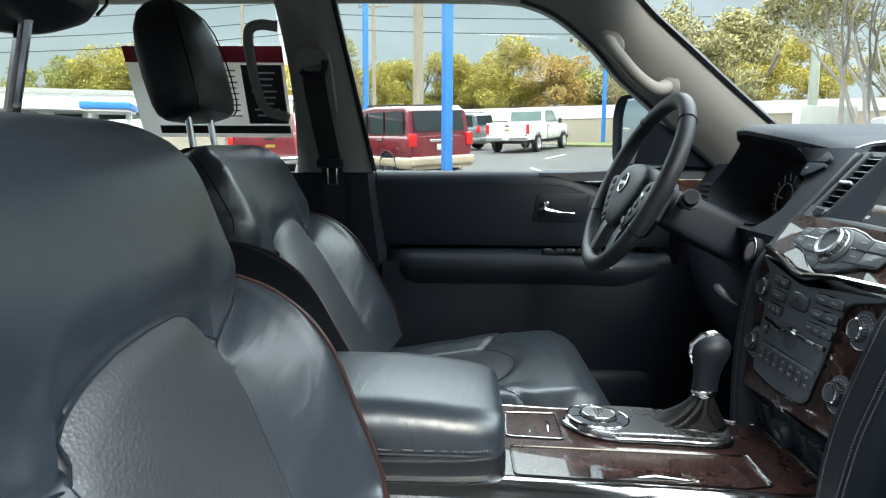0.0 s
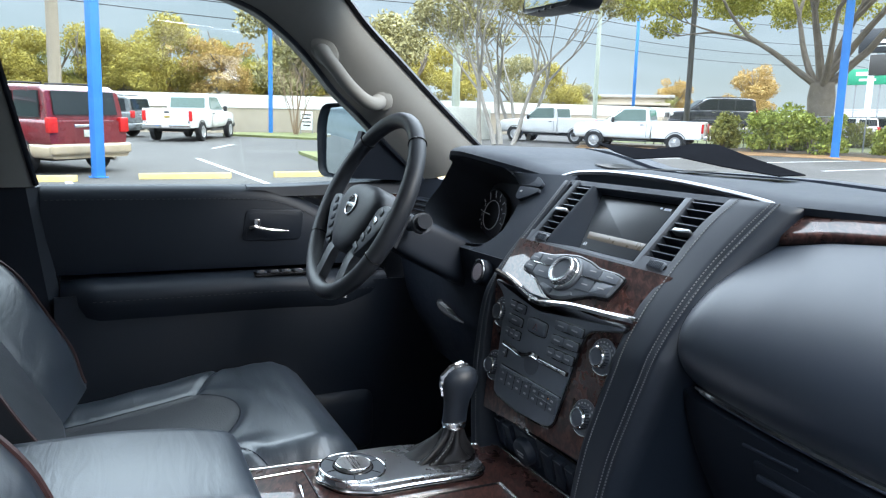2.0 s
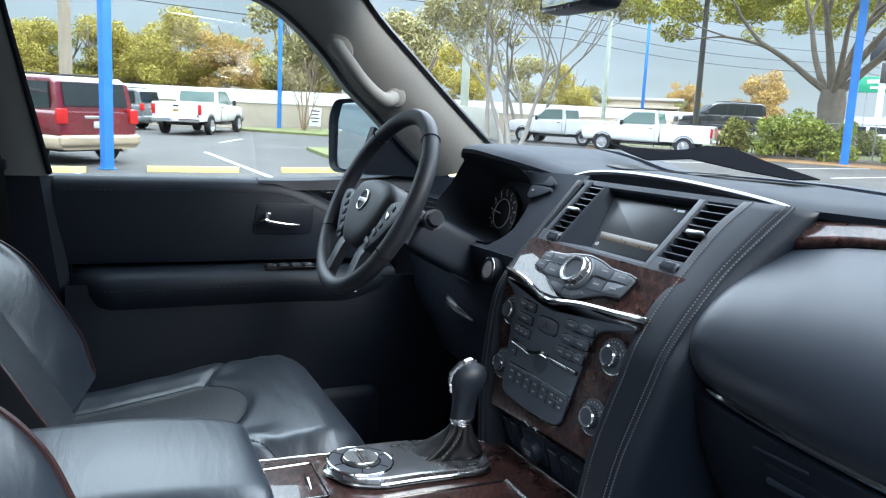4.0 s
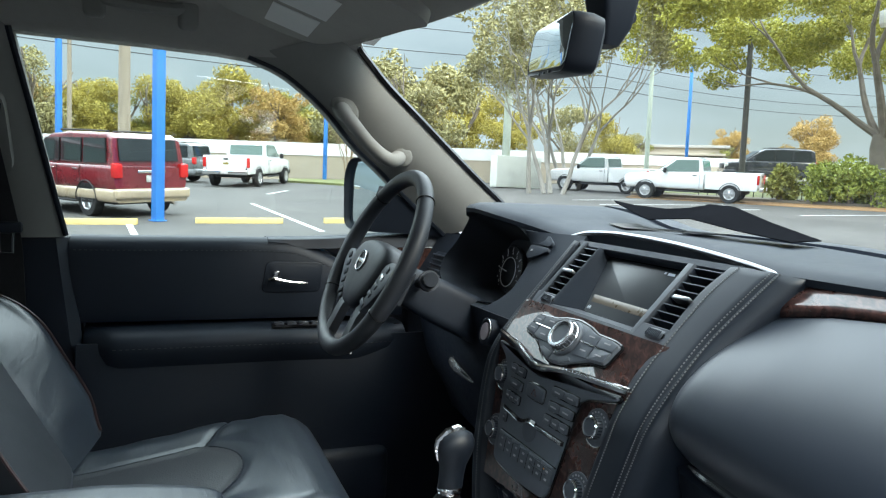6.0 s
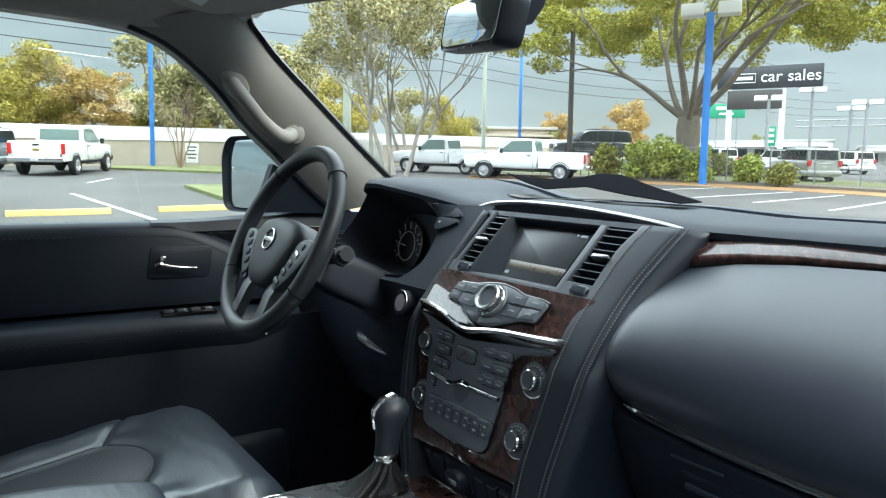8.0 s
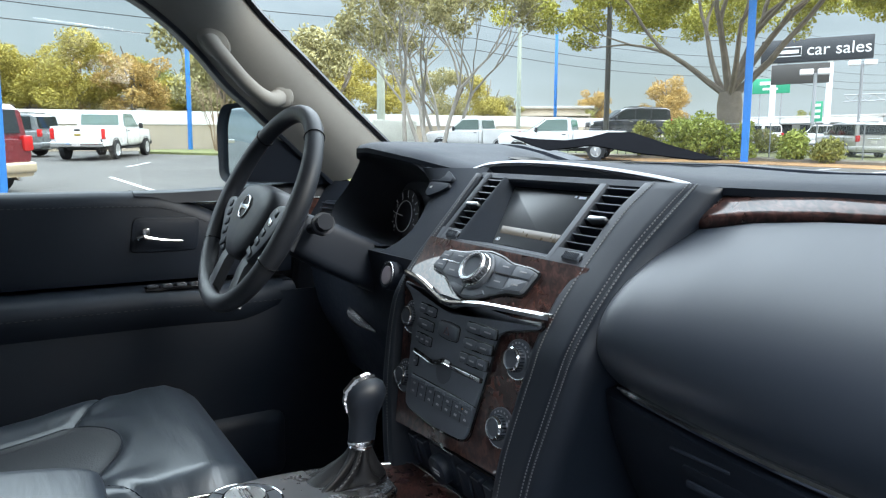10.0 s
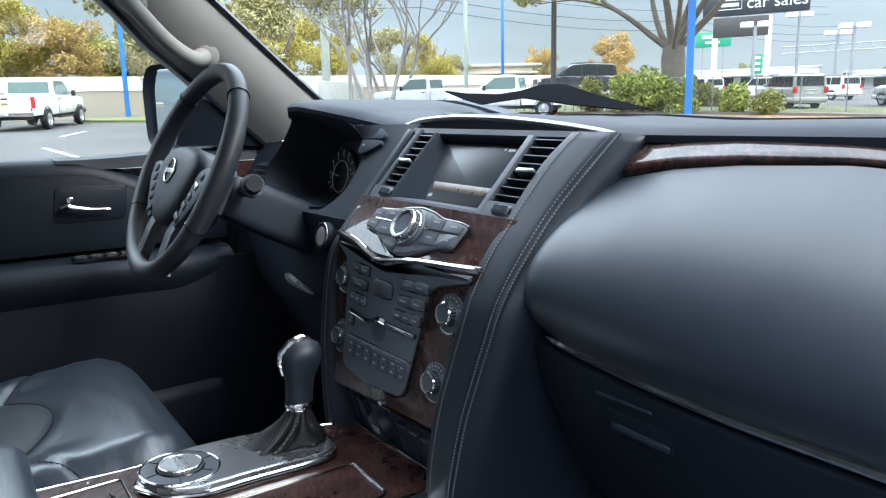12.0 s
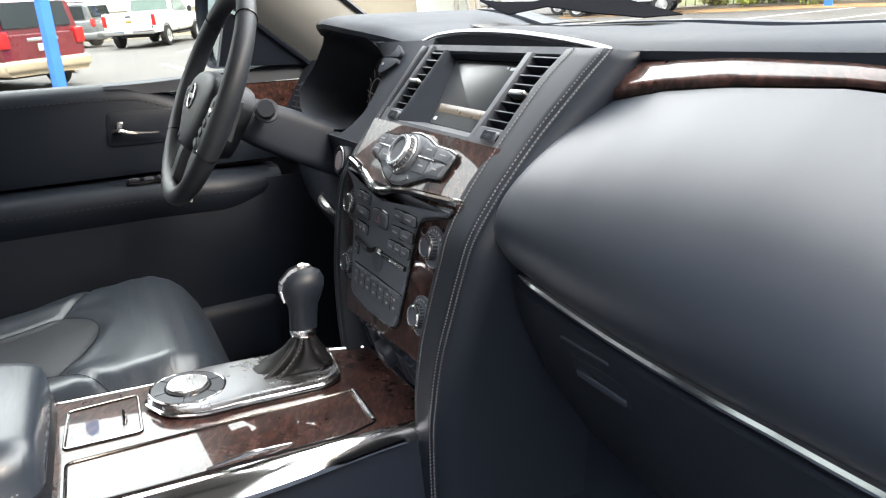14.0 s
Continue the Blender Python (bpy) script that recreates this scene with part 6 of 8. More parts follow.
part("tray_pull", tube([V((0.206, 0.030, con_z(0.2) + 0.003)), V((0.208, 0.052, con_z(0.2) + 0.006)), V((0.207, 0.076, con_z(0.2) + 0.003))], [0.001, 0.0032, 0.001], 8), CHROME, con)
part("lid_pull", tube([V((0.280, -0.108, con_z(0.28) + 0.003)), V((0.325, -0.104, con_z(0.325) + 0.006)), V((0.375, -0.100, con_z(0.375) + 0.003))], [0.001, 0.004, 0.001], 8), CHROME, con)

# selector plate with drive-mode dial and shifter
sel = thing("gear_selector", "chrome-framed gear selector with leather boot and drive-mode dial", "gear shifter", (0.38, 0.07, 1.05))
plate = rounded([(0.258, 0.024), (0.296, 0.008), (0.360, 0.012), (0.455, 0.012), (0.476, 0.026), (0.486, 0.102), (0.470, 0.118), (0.360, 0.126), (0.310, 0.124), (0.262, 0.112), (0.234, 0.068)], 0.014, 5)
def plate_ring(k, h):
    c = V((0.365, 0.068, 0))
    return [V((c.x + (x - c.x) * k, c.y + (y - c.y) * k, con_z(x) + 0.72 * h)) for x, y in plate]
part("plate_base", loft([plate_ring(1.03, 0.0), plate_ring(1.03, 0.010), plate_ring(1.0, 0.014)]), GLOSSY, sel)
part("plate", loft([plate_ring(1.0, 0.0135), plate_ring(1.0, 0.021), plate_ring(0.985, 0.0235), plate_ring(0.94, 0.0245), plate_ring(0.92, 0.0246), plate_ring(0.88, 0.0247)]), DARKSATIN, sel, "satin silver plate")
part("plate_rim", tube([p for p in plate_ring(1.02, 0.011)], 0.0030, 8, closed=True), CHROME, sel)
dmx = Matrix.Translation((0.286, 0.068, con_z(0.286) + 0.0135)) @ Matrix.Rotation(radians(4), 4, "Y")
def turn(r, h, n=44):
    return [dmx @ V((r * math.cos(a), r * math.sin(a), h)) for a in np.linspace(0, 2 * math.pi, n, endpoint=False)]
md = part("mode_dial", lathe([(0.047, -0.010), (0.047, 0.0035), (0.045, 0.006), (0.040, 0.0066), (0, 0.0066)], 44, dmx), GREY, sel)
part("mode_ring", tube(turn(0.0462, 0.0045), 0.0021, 8, closed=True), CHROME, md, "chrome ring")
part("mode_groove", tube(turn(0.0280, 0.0066), 0.0012, 6, closed=True), GLOSSY, md)
for k in range(6):
    part("mode_split", box((0, 0, 0), (0.014, 0.0010, 0.001), m=dmx @ Matrix.Rotation(radians(60 * k + 15), 4, "Z") @ Matrix.Translation((0.0355, 0, 0.0068))), GLOSSY, md)
part("mode_knob", lathe([(0.0255, 0.005), (0.0255, 0.0105), (0.0240, 0.0125), (0.0218, 0.0125), (0.0214, 0.0118), (0, 0.0122)], 44, dmx), BRUSHED, md, "brushed silver knob")
part("mode_knob_ring", tube(turn(0.0250, 0.0112), 0.0011, 8, closed=True), CHROME, md)
# boot: folded leather rising to the collar
bx, by = 0.444, 0.066
rings = []
for k in range(25):
    t = k / 24
    n = 90
    f = 1 - (1 - t) ** 1.7
    ring = []
    for i in range(n):
        a = 2 * math.pi * i / n
        ex, ey = lerp(0.070, 0.0170, f), lerp(0.037, 0.0170, f)
        p4 = lerp(0.5, 1.0, f)
        ca, sa = math.copysign(abs(math.cos(a)) ** p4, math.cos(a)), math.copysign(abs(math.sin(a)) ** p4, math.sin(a))
        pl_ = abs(math.sin(4.5 * a + 2.6 * t + 0.6 * math.sin(3 * a))) - 0.45
        fold_ = 1 + 0.42 * math.sin(math.pi * t) ** 0.8 * pl_
        ring.append(V((lerp(0.418, bx, f ** 0.9) + ex * 0.84 * fold_ * ca, lerp(0.078, by, f ** 0.9) + ey * fold_ * sa, con_z(0.42) + 0.015 + 0.050 * t ** 1.35 + 0.004 * math.sin(math.pi * t) * pl_)))
    rings.append(ring)
bt = part("boot", loft(rings), BOOT, sel, smooth=60)
part("stitching", stitches([rings[k][61] + V((0, -0.0008, 0.0006)) for k in range(2, 25)], 0.0007), STITCH, bt)
part("boot_frame", tube([p + V((0, 0, 0.001)) for p in rings[0]], 0.003, 6, closed=True), GLOSSY, sel)
top = V((bx, by, con_z(0.42) + 0.063))
part("collar", lathe([(0.0175, 0), (0.0185, 0.003), (0.0185, 0.007), (0.017, 0.010), (0, 0.010)], 26, Matrix.Translation(top)), CHROME, sel, "chrome collar")
kn = [(0.0165, 0.008), (0.0165, 0.024), (0.0175, 0.040), (0.0215, 0.052), (0.0250, 0.065), (0.0250, 0.076), (0.0205, 0.086), (0.011, 0.092), (0, 0.093)]
sk_ = Matrix.Translation(top) @ Matrix(((1.15, 0, 0.10, 0), (0, 0.92, 0, 0), (0, 0, 1, 0), (0, 0, 0, 1)))
kb_ = part("knob", lathe(kn, 30, sk_), LEATHER, sel)
part("knob_cap", tube([sk_ @ V(p) for p in ((-0.0215, 0, 0.050), (-0.0255, 0, 0.066), (-0.0245, 0, 0.079), (-0.014, 0, 0.0905), (0.0, 0, 0.0945), (0.010, 0, 0.0925))], [0.002, 0.004, 0.005, 0.006, 0.006, 0.003], 8), CHROME, kb_, "chrome cap")

# padded armrest box
arm = thing("console_armrest", "padded black leather console armrest with a stitched seam", "armrest", (-0.12, 0.0, 1.0))
def rr(x, l, r, lo, hi, q, n=5):
    return [V((x, y, z)) for y, z in rounded([(l, lo), (l, hi), (r, hi), (r, lo)], q, n)]
rings = [rr(-0.46, 0.13, -0.10, 1.0, 1.13, 0.03)]
for x, s in ((-0.44, 1.0), (-0.2, 1.0), (-0.02, 1.0), (0.03, 0.995), (0.065, 0.97), (0.09, 0.93), (0.108, 0.87), (0.120, 0.79), (0.128, 0.68), (0.132, 0.50)):
    hi = 1.105 + (1.158 - 0.012 * sstep(-0.05, 0.13, x) - 1.105) * s
    lo = 1.105 - 0.135 * (s ** 0.35)
    rings.append(rr(x, 0.142 * lerp(1, s, 0.5), -0.132 * lerp(1, s, 0.5), lo, hi, 0.048 * s))
part("cushion", loft(rings), LEATHER_SEAT, arm)
# a dark sleeve whose colour stands for the shade below the armrest seam
shade_skirt = []
for x, s in ((-0.44, 1.0), (-0.2, 1.0), (-0.02, 1.0), (0.03, 0.995), (0.065, 0.97), (0.09, 0.93), (0.108, 0.87), (0.120, 0.79), (0.128, 0.68), (0.1335, 0.50)):
    w_ = lerp(1, s, 0.5)
    shade_skirt.append(rr(x, 0.142 * w_ + 0.0012, -0.132 * w_ - 0.0012, 0.968 + 0.03 * (1 - s), 1.089, 0.006))
part("lower_cover", loft(shade_skirt), SEATSIDE, arm, "lower half of the armrest, darkened for the shade below its seam")
seam = [V((-0.44, -0.1335, 1.098)), V((-0.2, -0.1335, 1.098)), V((0.05, -0.1335, 1.095)), V((0.09, -0.130, 1.093)), V((0.120, -0.112, 1.091)), V((0.1305, -0.07, 1.091)), V((0.131, 0.08, 1.091)), V((0.120, 0.122, 1.091))]
sp_ = smooth_path(seam, 16)
part("seam", tube(sp_, 0.0022, 6), HARD, arm)
part("stitching", stitches([p + V((0.0008, -0.001, 0.006)) for p in sp_], 0.0011), STITCH, arm)
part("box", box((-0.16, 0.005, 0.93), (0.56, 0.25, 0.25), 0.02), HARD, arm)

# ---- seats ----
def seat(name, yc, at, rake, head, dc, low, label):
    """A front seat: the backrest's plane passes through at (x, z) at the top of its arched panel."""
    st_ = thing(name, label, "car seat", (dc, yc, 0.73))
    spine = V((-math.sin(rake), 0, math.cos(rake)))
    nrm = V((math.cos(rake), 0, math.sin(rake)))
    side = V((-0.020, 1, 0.023)).normalized()
    o = V((at[0], yc, at[1]))
    BOT, TOP = -0.37, 0.192

    def half(u):
        return interp(u, [-0.37, -0.30, -0.18, -0.08, -0.02, 0.02, 0.06, 0.10, 0.13, 0.155, 0.175, 0.188, 0.192],
                      [0.268, 0.281, 0.284, 0.277, 0.266, 0.258, 0.252, 0.252, 0.246, 0.230, 0.202, 0.160, 0.120])

    def seam_in(u):
        return interp(u, [-0.37, -0.2, -0.10, -0.057], [0.128, 0.142, 0.138, 0.133])

    def seam_up(y):
        """Height of the seam between shoulder piece and bolster, y from the middle."""
        return interp(abs(y), [0.125, 0.16, 0.20, 0.228, 0.246, 0.256, 0.264], [-0.060, -0.050, -0.036, -0.022, -0.004, 0.018, 0.030])

    def arch_up(y):
        return interp(abs(y), [0, 0.05, 0.083, 0.105, 0.120, 0.128, 0.133], [0.004, 0.002, -0.006, -0.017, -0.032, -0.044, -0.060])

    def front(y, u):
        w = half(u)
        q = min(1.0, abs(y) / w)
        k_ = min(1.0, max(0.0, (seam_up(y) - u) / 0.17))
        below = k_ * (2 - k_)
        a_ = max(0.0, (abs(y) - seam_in(u)) / (w - seam_in(u)))
        bol = 0.066 * a_ * (1.2 - 0.2 * a_) * below * (0.75 + 0.25 * sstep(-0.37, -0.28, u))
        upper = sstep(-0.004, 0.05, u - max(arch_up(y) if abs(y) < 0.130 else -9, seam_up(y) if abs(y) >= 0.130 else -9))
        pillow = 0.016 * upper * (1 - 0.35 * sstep(0.10, 0.19, u))
        panel = 0.010 * math.cos(min(1, abs(y) / 0.14) * math.pi / 2) * (1 - upper)
        d1 = u - arch_up(y) if abs(y) < 0.130 else u - seam_up(y)
        dip = -0.006 * math.exp(-(d1 / 0.010) ** 2) if abs(y) < 0.262 else 0.0
        d2 = abs(y) - seam_in(u)
        dip -= 0.003 * math.exp(-(d2 / 0.006) ** 2) * sstep(0.055, 0.085, -u)
        soft = 0.016 * math.exp(-((u + 0.015) / 0.05) ** 2) * math.exp(-((abs(y) - 0.15) / 0.055) ** 2)
        edge = 0.055 * (1 - math.sqrt(max(0.0, 1 - (max(0.0, q - 0.80) / 0.20) ** 2))) * (1 - below)
        rim = 0.006 * sstep(0.90, 1.0, q) * below
        crest = 0.060 * (1 - math.sqrt(max(0.0, 1 - (max(0.0, u - 0.120) / 0.075) ** 2)))
        wr = 0.0004 * math.sin(70 * u + 25 * y + 3 * math.sin(21 * y)) * below
        return bol + pillow + panel + dip - soft - edge - rim - crest + wr

    def P(y, u, lift=0.0):
        return o + spine * u + side * y + nrm * (front(y, u) + lift)

    us = list(np.linspace(BOT, -0.10, 22)) + list(np.linspace(-0.10, 0.06, 34)[1:]) + list(np.linspace(0.06, TOP, 22)[1:])
    fr, sh = [], []
    for u in us:
        w = half(u)
        row = [P(w * math.sin(math.pi / 2 * (2 * i / 84 - 1)) * 0.999, u) for i in range(85)]
        fr.append(row)
        deep = lerp(0.125, 0.085, (u - BOT) / (TOP - BOT))
        rear = [o + spine * (u - 0.01 * k) + side * (w * k) - nrm * deep * (1.0 if abs(k) < 0.9 else 0.72) for k in (0.97, 0.80, 0.4, 0.0, -0.4, -0.80, -0.97)]
        sh.append([row[-1]] + rear + [row[0]])
    c_ = o + spine * (TOP - 0.004) - nrm * 0.075
    fr.append([c_ + (p - c_) * 0.93 + spine * 0.002 for p in fr[-1]])
    sh.append([c_ + (p - c_) * 0.93 + spine * 0.002 for p in sh[-1]])
    back = part("backrest", loft(fr, caps=False, closed=False), LEATHER_SEAT, st_)
    part("side_shell", loft(sh, caps=False, closed=False), SEATSIDE, back, "black vinyl back shell")
    part("top_cap", loft([fr[-1] + sh[-1][1:-1], [c_ + (p - c_) * 0.02 for p in fr[-1] + sh[-1][1:-1]]]), LEATHER_SEAT, back)
    # perforated panel with an arched top, and the seams round it

    def ins(k, v):
        y = lerp(-1, 1, k)
        hi = arch_up(0.126 * y) - 0.003
        u = lerp(-0.36, hi, v)
        return P(y * (seam_in(u) - 0.003), u, 0.0026)
    part("perforated_panel", grid(lambda u, v: ins(1 - u, v), 28, 36), PERF, back, "perforated black leather panel")
    part("panel_seam", tube([ins(0, v) for v in np.linspace(0, 1, 24)] + [ins(k, 1) for k in np.linspace(0, 1, 28)[1:]] + [ins(1, v) for v in np.linspace(1, 0, 24)[1:]], 0.0011, 5), HARD, back)
    for s_ in (-1, 1):
        part("bolster_seam", tube([P(s_ * y, seam_up(y), 0.0008) for y in np.linspace(0.130, 0.257, 20)], 0.0012, 5), HARD, back)
        edge = [P(s_ * half(u) * 0.985, u, 0.0015) for u in np.linspace(-0.365, 0.018, 34)]
        part("piping", tube(edge, 0.0030, 6), PIPING, back, "dark red piping")
        part("shoulder_seam", tube([P(s_ * half(u) * 0.965, u, 0.001) for u in np.linspace(0.02, 0.172, 20)], 0.0014, 5), HARD, back)
    # headrest on two posts
    hc = V((head[0], yc, head[1]))
    hu, hn = V((-0.25, 0, 0.97)).normalized(), V((0.97, 0, 0.25)).normalized()
    prof = [(-0.112, 0.096, 0.030), (-0.109, 0.112, 0.042), (-0.099, 0.124, 0.050), (-0.08, 0.129, 0.054), (-0.03, 0.131, 0.056), (0.02, 0.127, 0.055), (0.060, 0.114, 0.051), (0.088, 0.094, 0.043), (0.104, 0.070, 0.032), (0.111, 0.040, 0.019), (0.113, 0.015, 0.008)]
    rings = []
    for h, w, d in prof:
        c = hc + hu * h
        rings.append([c + V((0, w * math.copysign(abs(math.cos(a)) ** 0.70, math.cos(a)), 0)) + hn * (d * math.copysign(abs(math.sin(a)) ** 0.62, math.sin(a))) for a in np.linspace(0, 2 * math.pi, 44, endpoint=False)])
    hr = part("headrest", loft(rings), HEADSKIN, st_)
    for s_ in (-1, 1):
        part("headrest_seam", tube([hc + hu * h + V((0, s_ * w * 0.865, 0)) + hn * (d * 0.865) for h, w, d in prof[1:-1]], 0.0016, 5), GLOSSY, hr)
        foot_ = o + spine * (TOP - 0.012) - nrm * 0.074 + V((0, s_ * 0.058, 0))
        part("post", tube([hc + hu * -0.10 + V((0, s_ * 0.058, 0)), foot_], 0.0065, 10), CHROME, hr, "chrome headrest post")
        part("post_sleeve", lathe([(0.021, 0), (0.021, 0.006), (0.017, 0.013), (0.010, 0.016), (0, 0.016)], 16, Matrix.Translation(foot_ + spine * 0.006) @ Matrix.Rotation(-rake, 4, "Y")), HARD, hr)
    # cushion

    def ctop(y, x):
        x = x - dc
        q = abs(y) / 0.255
        mid = interp(x, [-0.16, -0.065, 0.063, 0.18, 0.25, 0.285, 0.315, 0.338, 0.360, 0.378], [1.002, 1.012, 1.032, 1.054, 1.066, 1.066, 1.055, 1.036, 1.000, 0.955])
        ar = 0.187 - 0.060 * (min(1.0, abs(y) / 0.128) ** 2.2)
        inside = (1 - sstep(-0.012, 0.012, abs(y) - 0.128)) * (1 - sstep(-0.014, 0.014, x - ar))
        mid -= 0.009 * inside
        bol = 0.010 * sstep(0.52, 0.72, q) * (1 - sstep(0.14, 0.24, x))
        line = x - interp(abs(y), [0.128, 0.17, 0.25], [0.127, 0.150, 0.206])
        seam = 0.006 * math.exp(-(line / 0.008) ** 2) * sstep(0.110, 0.130, abs(y))
        wr = 0.0006 * math.sin(130 * x + 9 * y + 2.6 * math.sin(15 * y)) * sstep(0.17, 0.24, x) * (1 - sstep(0.29, 0.33, x))
        wr += 0.0014 * math.exp(-((x - ar - 0.022 - 0.010 * math.sin(30 * y)) / 0.010) ** 2) * (1 - sstep(0.10, 0.16, abs(y)))
        wr += 0.0008 * math.sin(60 * x - 30 * abs(y)) * sstep(0.14, 0.2, abs(y)) * (1 - sstep(0.10, 0.16, x))
        return mid - low + bol - seam + wr - 0.034 * sstep(0.74, 1.0, q) ** 1.6
    rings = []
    for k in range(91):
        x = lerp(-0.16, 0.378, k / 90) + dc
        w = 0.255 - 0.030 * sstep(0.26, 0.40, x - dc)
        ring = [V((x, yc + w * (2 * i / 72 - 1), ctop(0.255 * (2 * i / 72 - 1), x))) for i in range(73)]
        ring += [V((x, yc + w * 1.0, 0.90)), V((x, yc + w * 0.9, 0.86)), V((x, yc - w * 0.9, 0.86)), V((x, yc - w * 1.0, 0.90))]
        rings.append(ring)
    cu = part("cushion", loft(rings), LEATHER_SEAT, st_)

    def cins(u, v):
        y = lerp(-0.126, 0.126, u)
        x = lerp(-0.10, 0.185 - 0.060 * (abs(2 * u - 1) ** 2.2), v) + dc
        return V((x, yc + y, ctop(y, x) + 0.0022))
    part("perforated_panel", grid(lambda u, v: cins(u, 1 - v), 24, 28), PERF, cu, "perforated black leather panel")
    part("panel_seam", tube([cins(0, v) for v in np.linspace(0, 1, 18)] + [cins(u, 1) for u in np.linspace(0, 1, 22)[1:]] + [cins(1, v) for v in np.linspace(1, 0, 18)[1:]], 0.0012, 5), HARD, cu)
    for s_ in (-1, 1):
        part("piping", tube([V((x + dc, yc + s_ * 0.248, ctop(0.248, x + dc) + 0.002)) for x in np.linspace(-0.12, 0.215, 16)], 0.0024, 6), PIPING, cu)
        part("stitched_edge", tube([V((x + dc, yc + s_ * (0.246 - 0.03 * sstep(0.26, 0.40, x)), ctop(0.248, x + dc) + 0.001)) for x in np.linspace(0.215, 0.335, 14)], 0.0014, 5), DARKTHREAD, cu)
        part("bolster_seam", tube([V((interp(y, [0.128, 0.17, 0.25], [0.127, 0.150, 0.206]) + dc, yc + s_ * y, ctop(y, interp(y, [0.128, 0.17, 0.25], [0.127, 0.150, 0.206]) + dc) + 0.0008)) for y in np.linspace(0.128, 0.248, 14)], 0.0012, 5), HARD, cu)
    part("base", box((dc + 0.1, yc, 0.80), (0.46, 0.44, 0.14), 0.03), HARD, st_)


seat("driver_seat", 0.411, (-0.278, 1.333), 0.507, (-0.468, 1.644), 0.0, 0.0, "black leather driver's seat with perforated centre and headrest")
seat("passenger_seat", -0.434, (-0.173, 1.327), 0.361, (-0.306, 1.680), -0.035, 0.03, "black leather passenger seat with perforated centre and dark red piping")


# ---- outside: the dealer's lot ----
GX, GY, TURNED = 0.031, 0.055, -2.3


def lot(x, y):
    """The lot's own grid is turned a little against the parked car's axes."""
    c, s = math.cos(radians(TURNED)), math.sin(radians(TURNED))
    return 0.07 + c * (x - 0.07) - s * (y + 0.8), -0.8 + s * (x - 0.07) + c * (y + 0.8)


def gz(x, y):
    """The lot rises gently away from the car."""
    return GX * x + GY * y


def L3(x, y, h=0.0):
    """A place on the lot's grid, h above its surface."""
    x, y = lot(x, y)
    return V((x, y, gz(x, y) + h))


def stand(x, y, heading=0.0, dz=0.0):
    """A pose on the lot; heading: degrees from the lot's x."""
    return Matrix.Translation(L3(x, y, dz)) @ Matrix.Rotation(radians(heading + TURNED), 4, "Z")


def on_slope(x, y, heading):
    x, y = lot(x, y)
    heading += TURNED
    up = V((-GX, -GY, 1)).normalized()
    fx = V((math.cos(radians(heading)), math.sin(radians(heading)), 0))
    fx = (fx - up * fx.dot(up)).normalized()
    fy = up.cross(fx)
    m = Matrix((fx, fy, up)).transposed().to_4x4()
    m.translation = (x, y, gz(x, y))
    return m


ASPHALT = mat("asphalt", (0.098, 0.093, 0.088), 0.9, var=0.35, scale=0.30, bump=0.5, bscale=40, spec=0.3)
CONCRETE = mat("pale_concrete", (0.36, 0.345, 0.32), 0.9, var=0.12, scale=0.5, bump=0.2, bscale=20)
TANWALL = mat("tan_concrete", (0.40, 0.345, 0.27), 0.9, var=0.10, scale=0.4, bump=0.2, bscale=20)
WHITEWALL = mat("white_painted_wall", (0.76, 0.76, 0.75), 0.8, var=0.06, scale=0.5)
LINE = mat("white_line_paint", (0.5, 0.5, 0.5), 0.8, var=0.25, scale=3)
YELLOW = mat("yellow_paint", (0.60, 0.44, 0.17), 0.75, var=0.25, scale=2)
GRASS = mat("grass", (0.15, 0.16, 0.06), 0.95, var=0.4, scale=1.5, bump=0.8, bscale=30)
LITTER = mat("leaf_litter", (0.30, 0.17, 0.075), 0.95, var=0.5, scale=1.2, bump=0.8, bscale=12)
BLUE = mat("blue_paint", (0.035, 0.21, 0.60), 0.45, var=0.12, scale=1.5)
POLEWOOD = mat("weathered_pole_wood", (0.30, 0.25, 0.19), 0.9, var=0.2, scale=2, stretch=(4, 4, 0.3))
POLECON = mat("grey_green_pole", (0.36, 0.40, 0.34), 0.8, var=0.12)
STEEL = mat("galvanised_steel", (0.32, 0.33, 0.34), 0.5, 0.6, var=0.1)
DARKPOLE = mat("dark_pole", (0.10, 0.095, 0.09), 0.7)
BARK = mat("grey_bark", (0.20, 0.17, 0.14), 0.95, var=0.3, scale=3, bump=0.8, bscale=14)
PALEBARK = mat("pale_bark", (0.32, 0.295, 0.26), 0.9, var=0.25, scale=3, bump=0.6, bscale=14)
TYRE = mat("tyre_rubber", (0.018, 0.018, 0.019), 0.85, var=0.2)
RIM = mat("alloy_rim", (0.55, 0.55, 0.56), 0.35, 0.9)
CARGLASS = mat("dark_car_glass", (0.02, 0.026, 0.028), 0.06, var=0.1, rvar=0.02)
PALEGLASS = mat("pale_car_glass", (0.16, 0.22, 0.20), 0.06, var=0.1, rvar=0.02)
TAIL = mat("red_tail_light", (0.55, 0.02, 0.02), 0.2)
CLEARLAMP = mat("clear_lamp", (0.7, 0.7, 0.68), 0.15)
BLACKTRIM = mat("black_car_trim", (0.02, 0.02, 0.021), 0.6)
SIGNGREEN = mat("sign_green", (0.02, 0.30, 0.16), 0.5)
SIGNDARK = mat("sign_black", (0.03, 0.032, 0.036), 0.4)


def paint(name, col):
    return mat(name, col, 0.28, var=0.03, scale=2, coat=1.0, rvar=0.04)


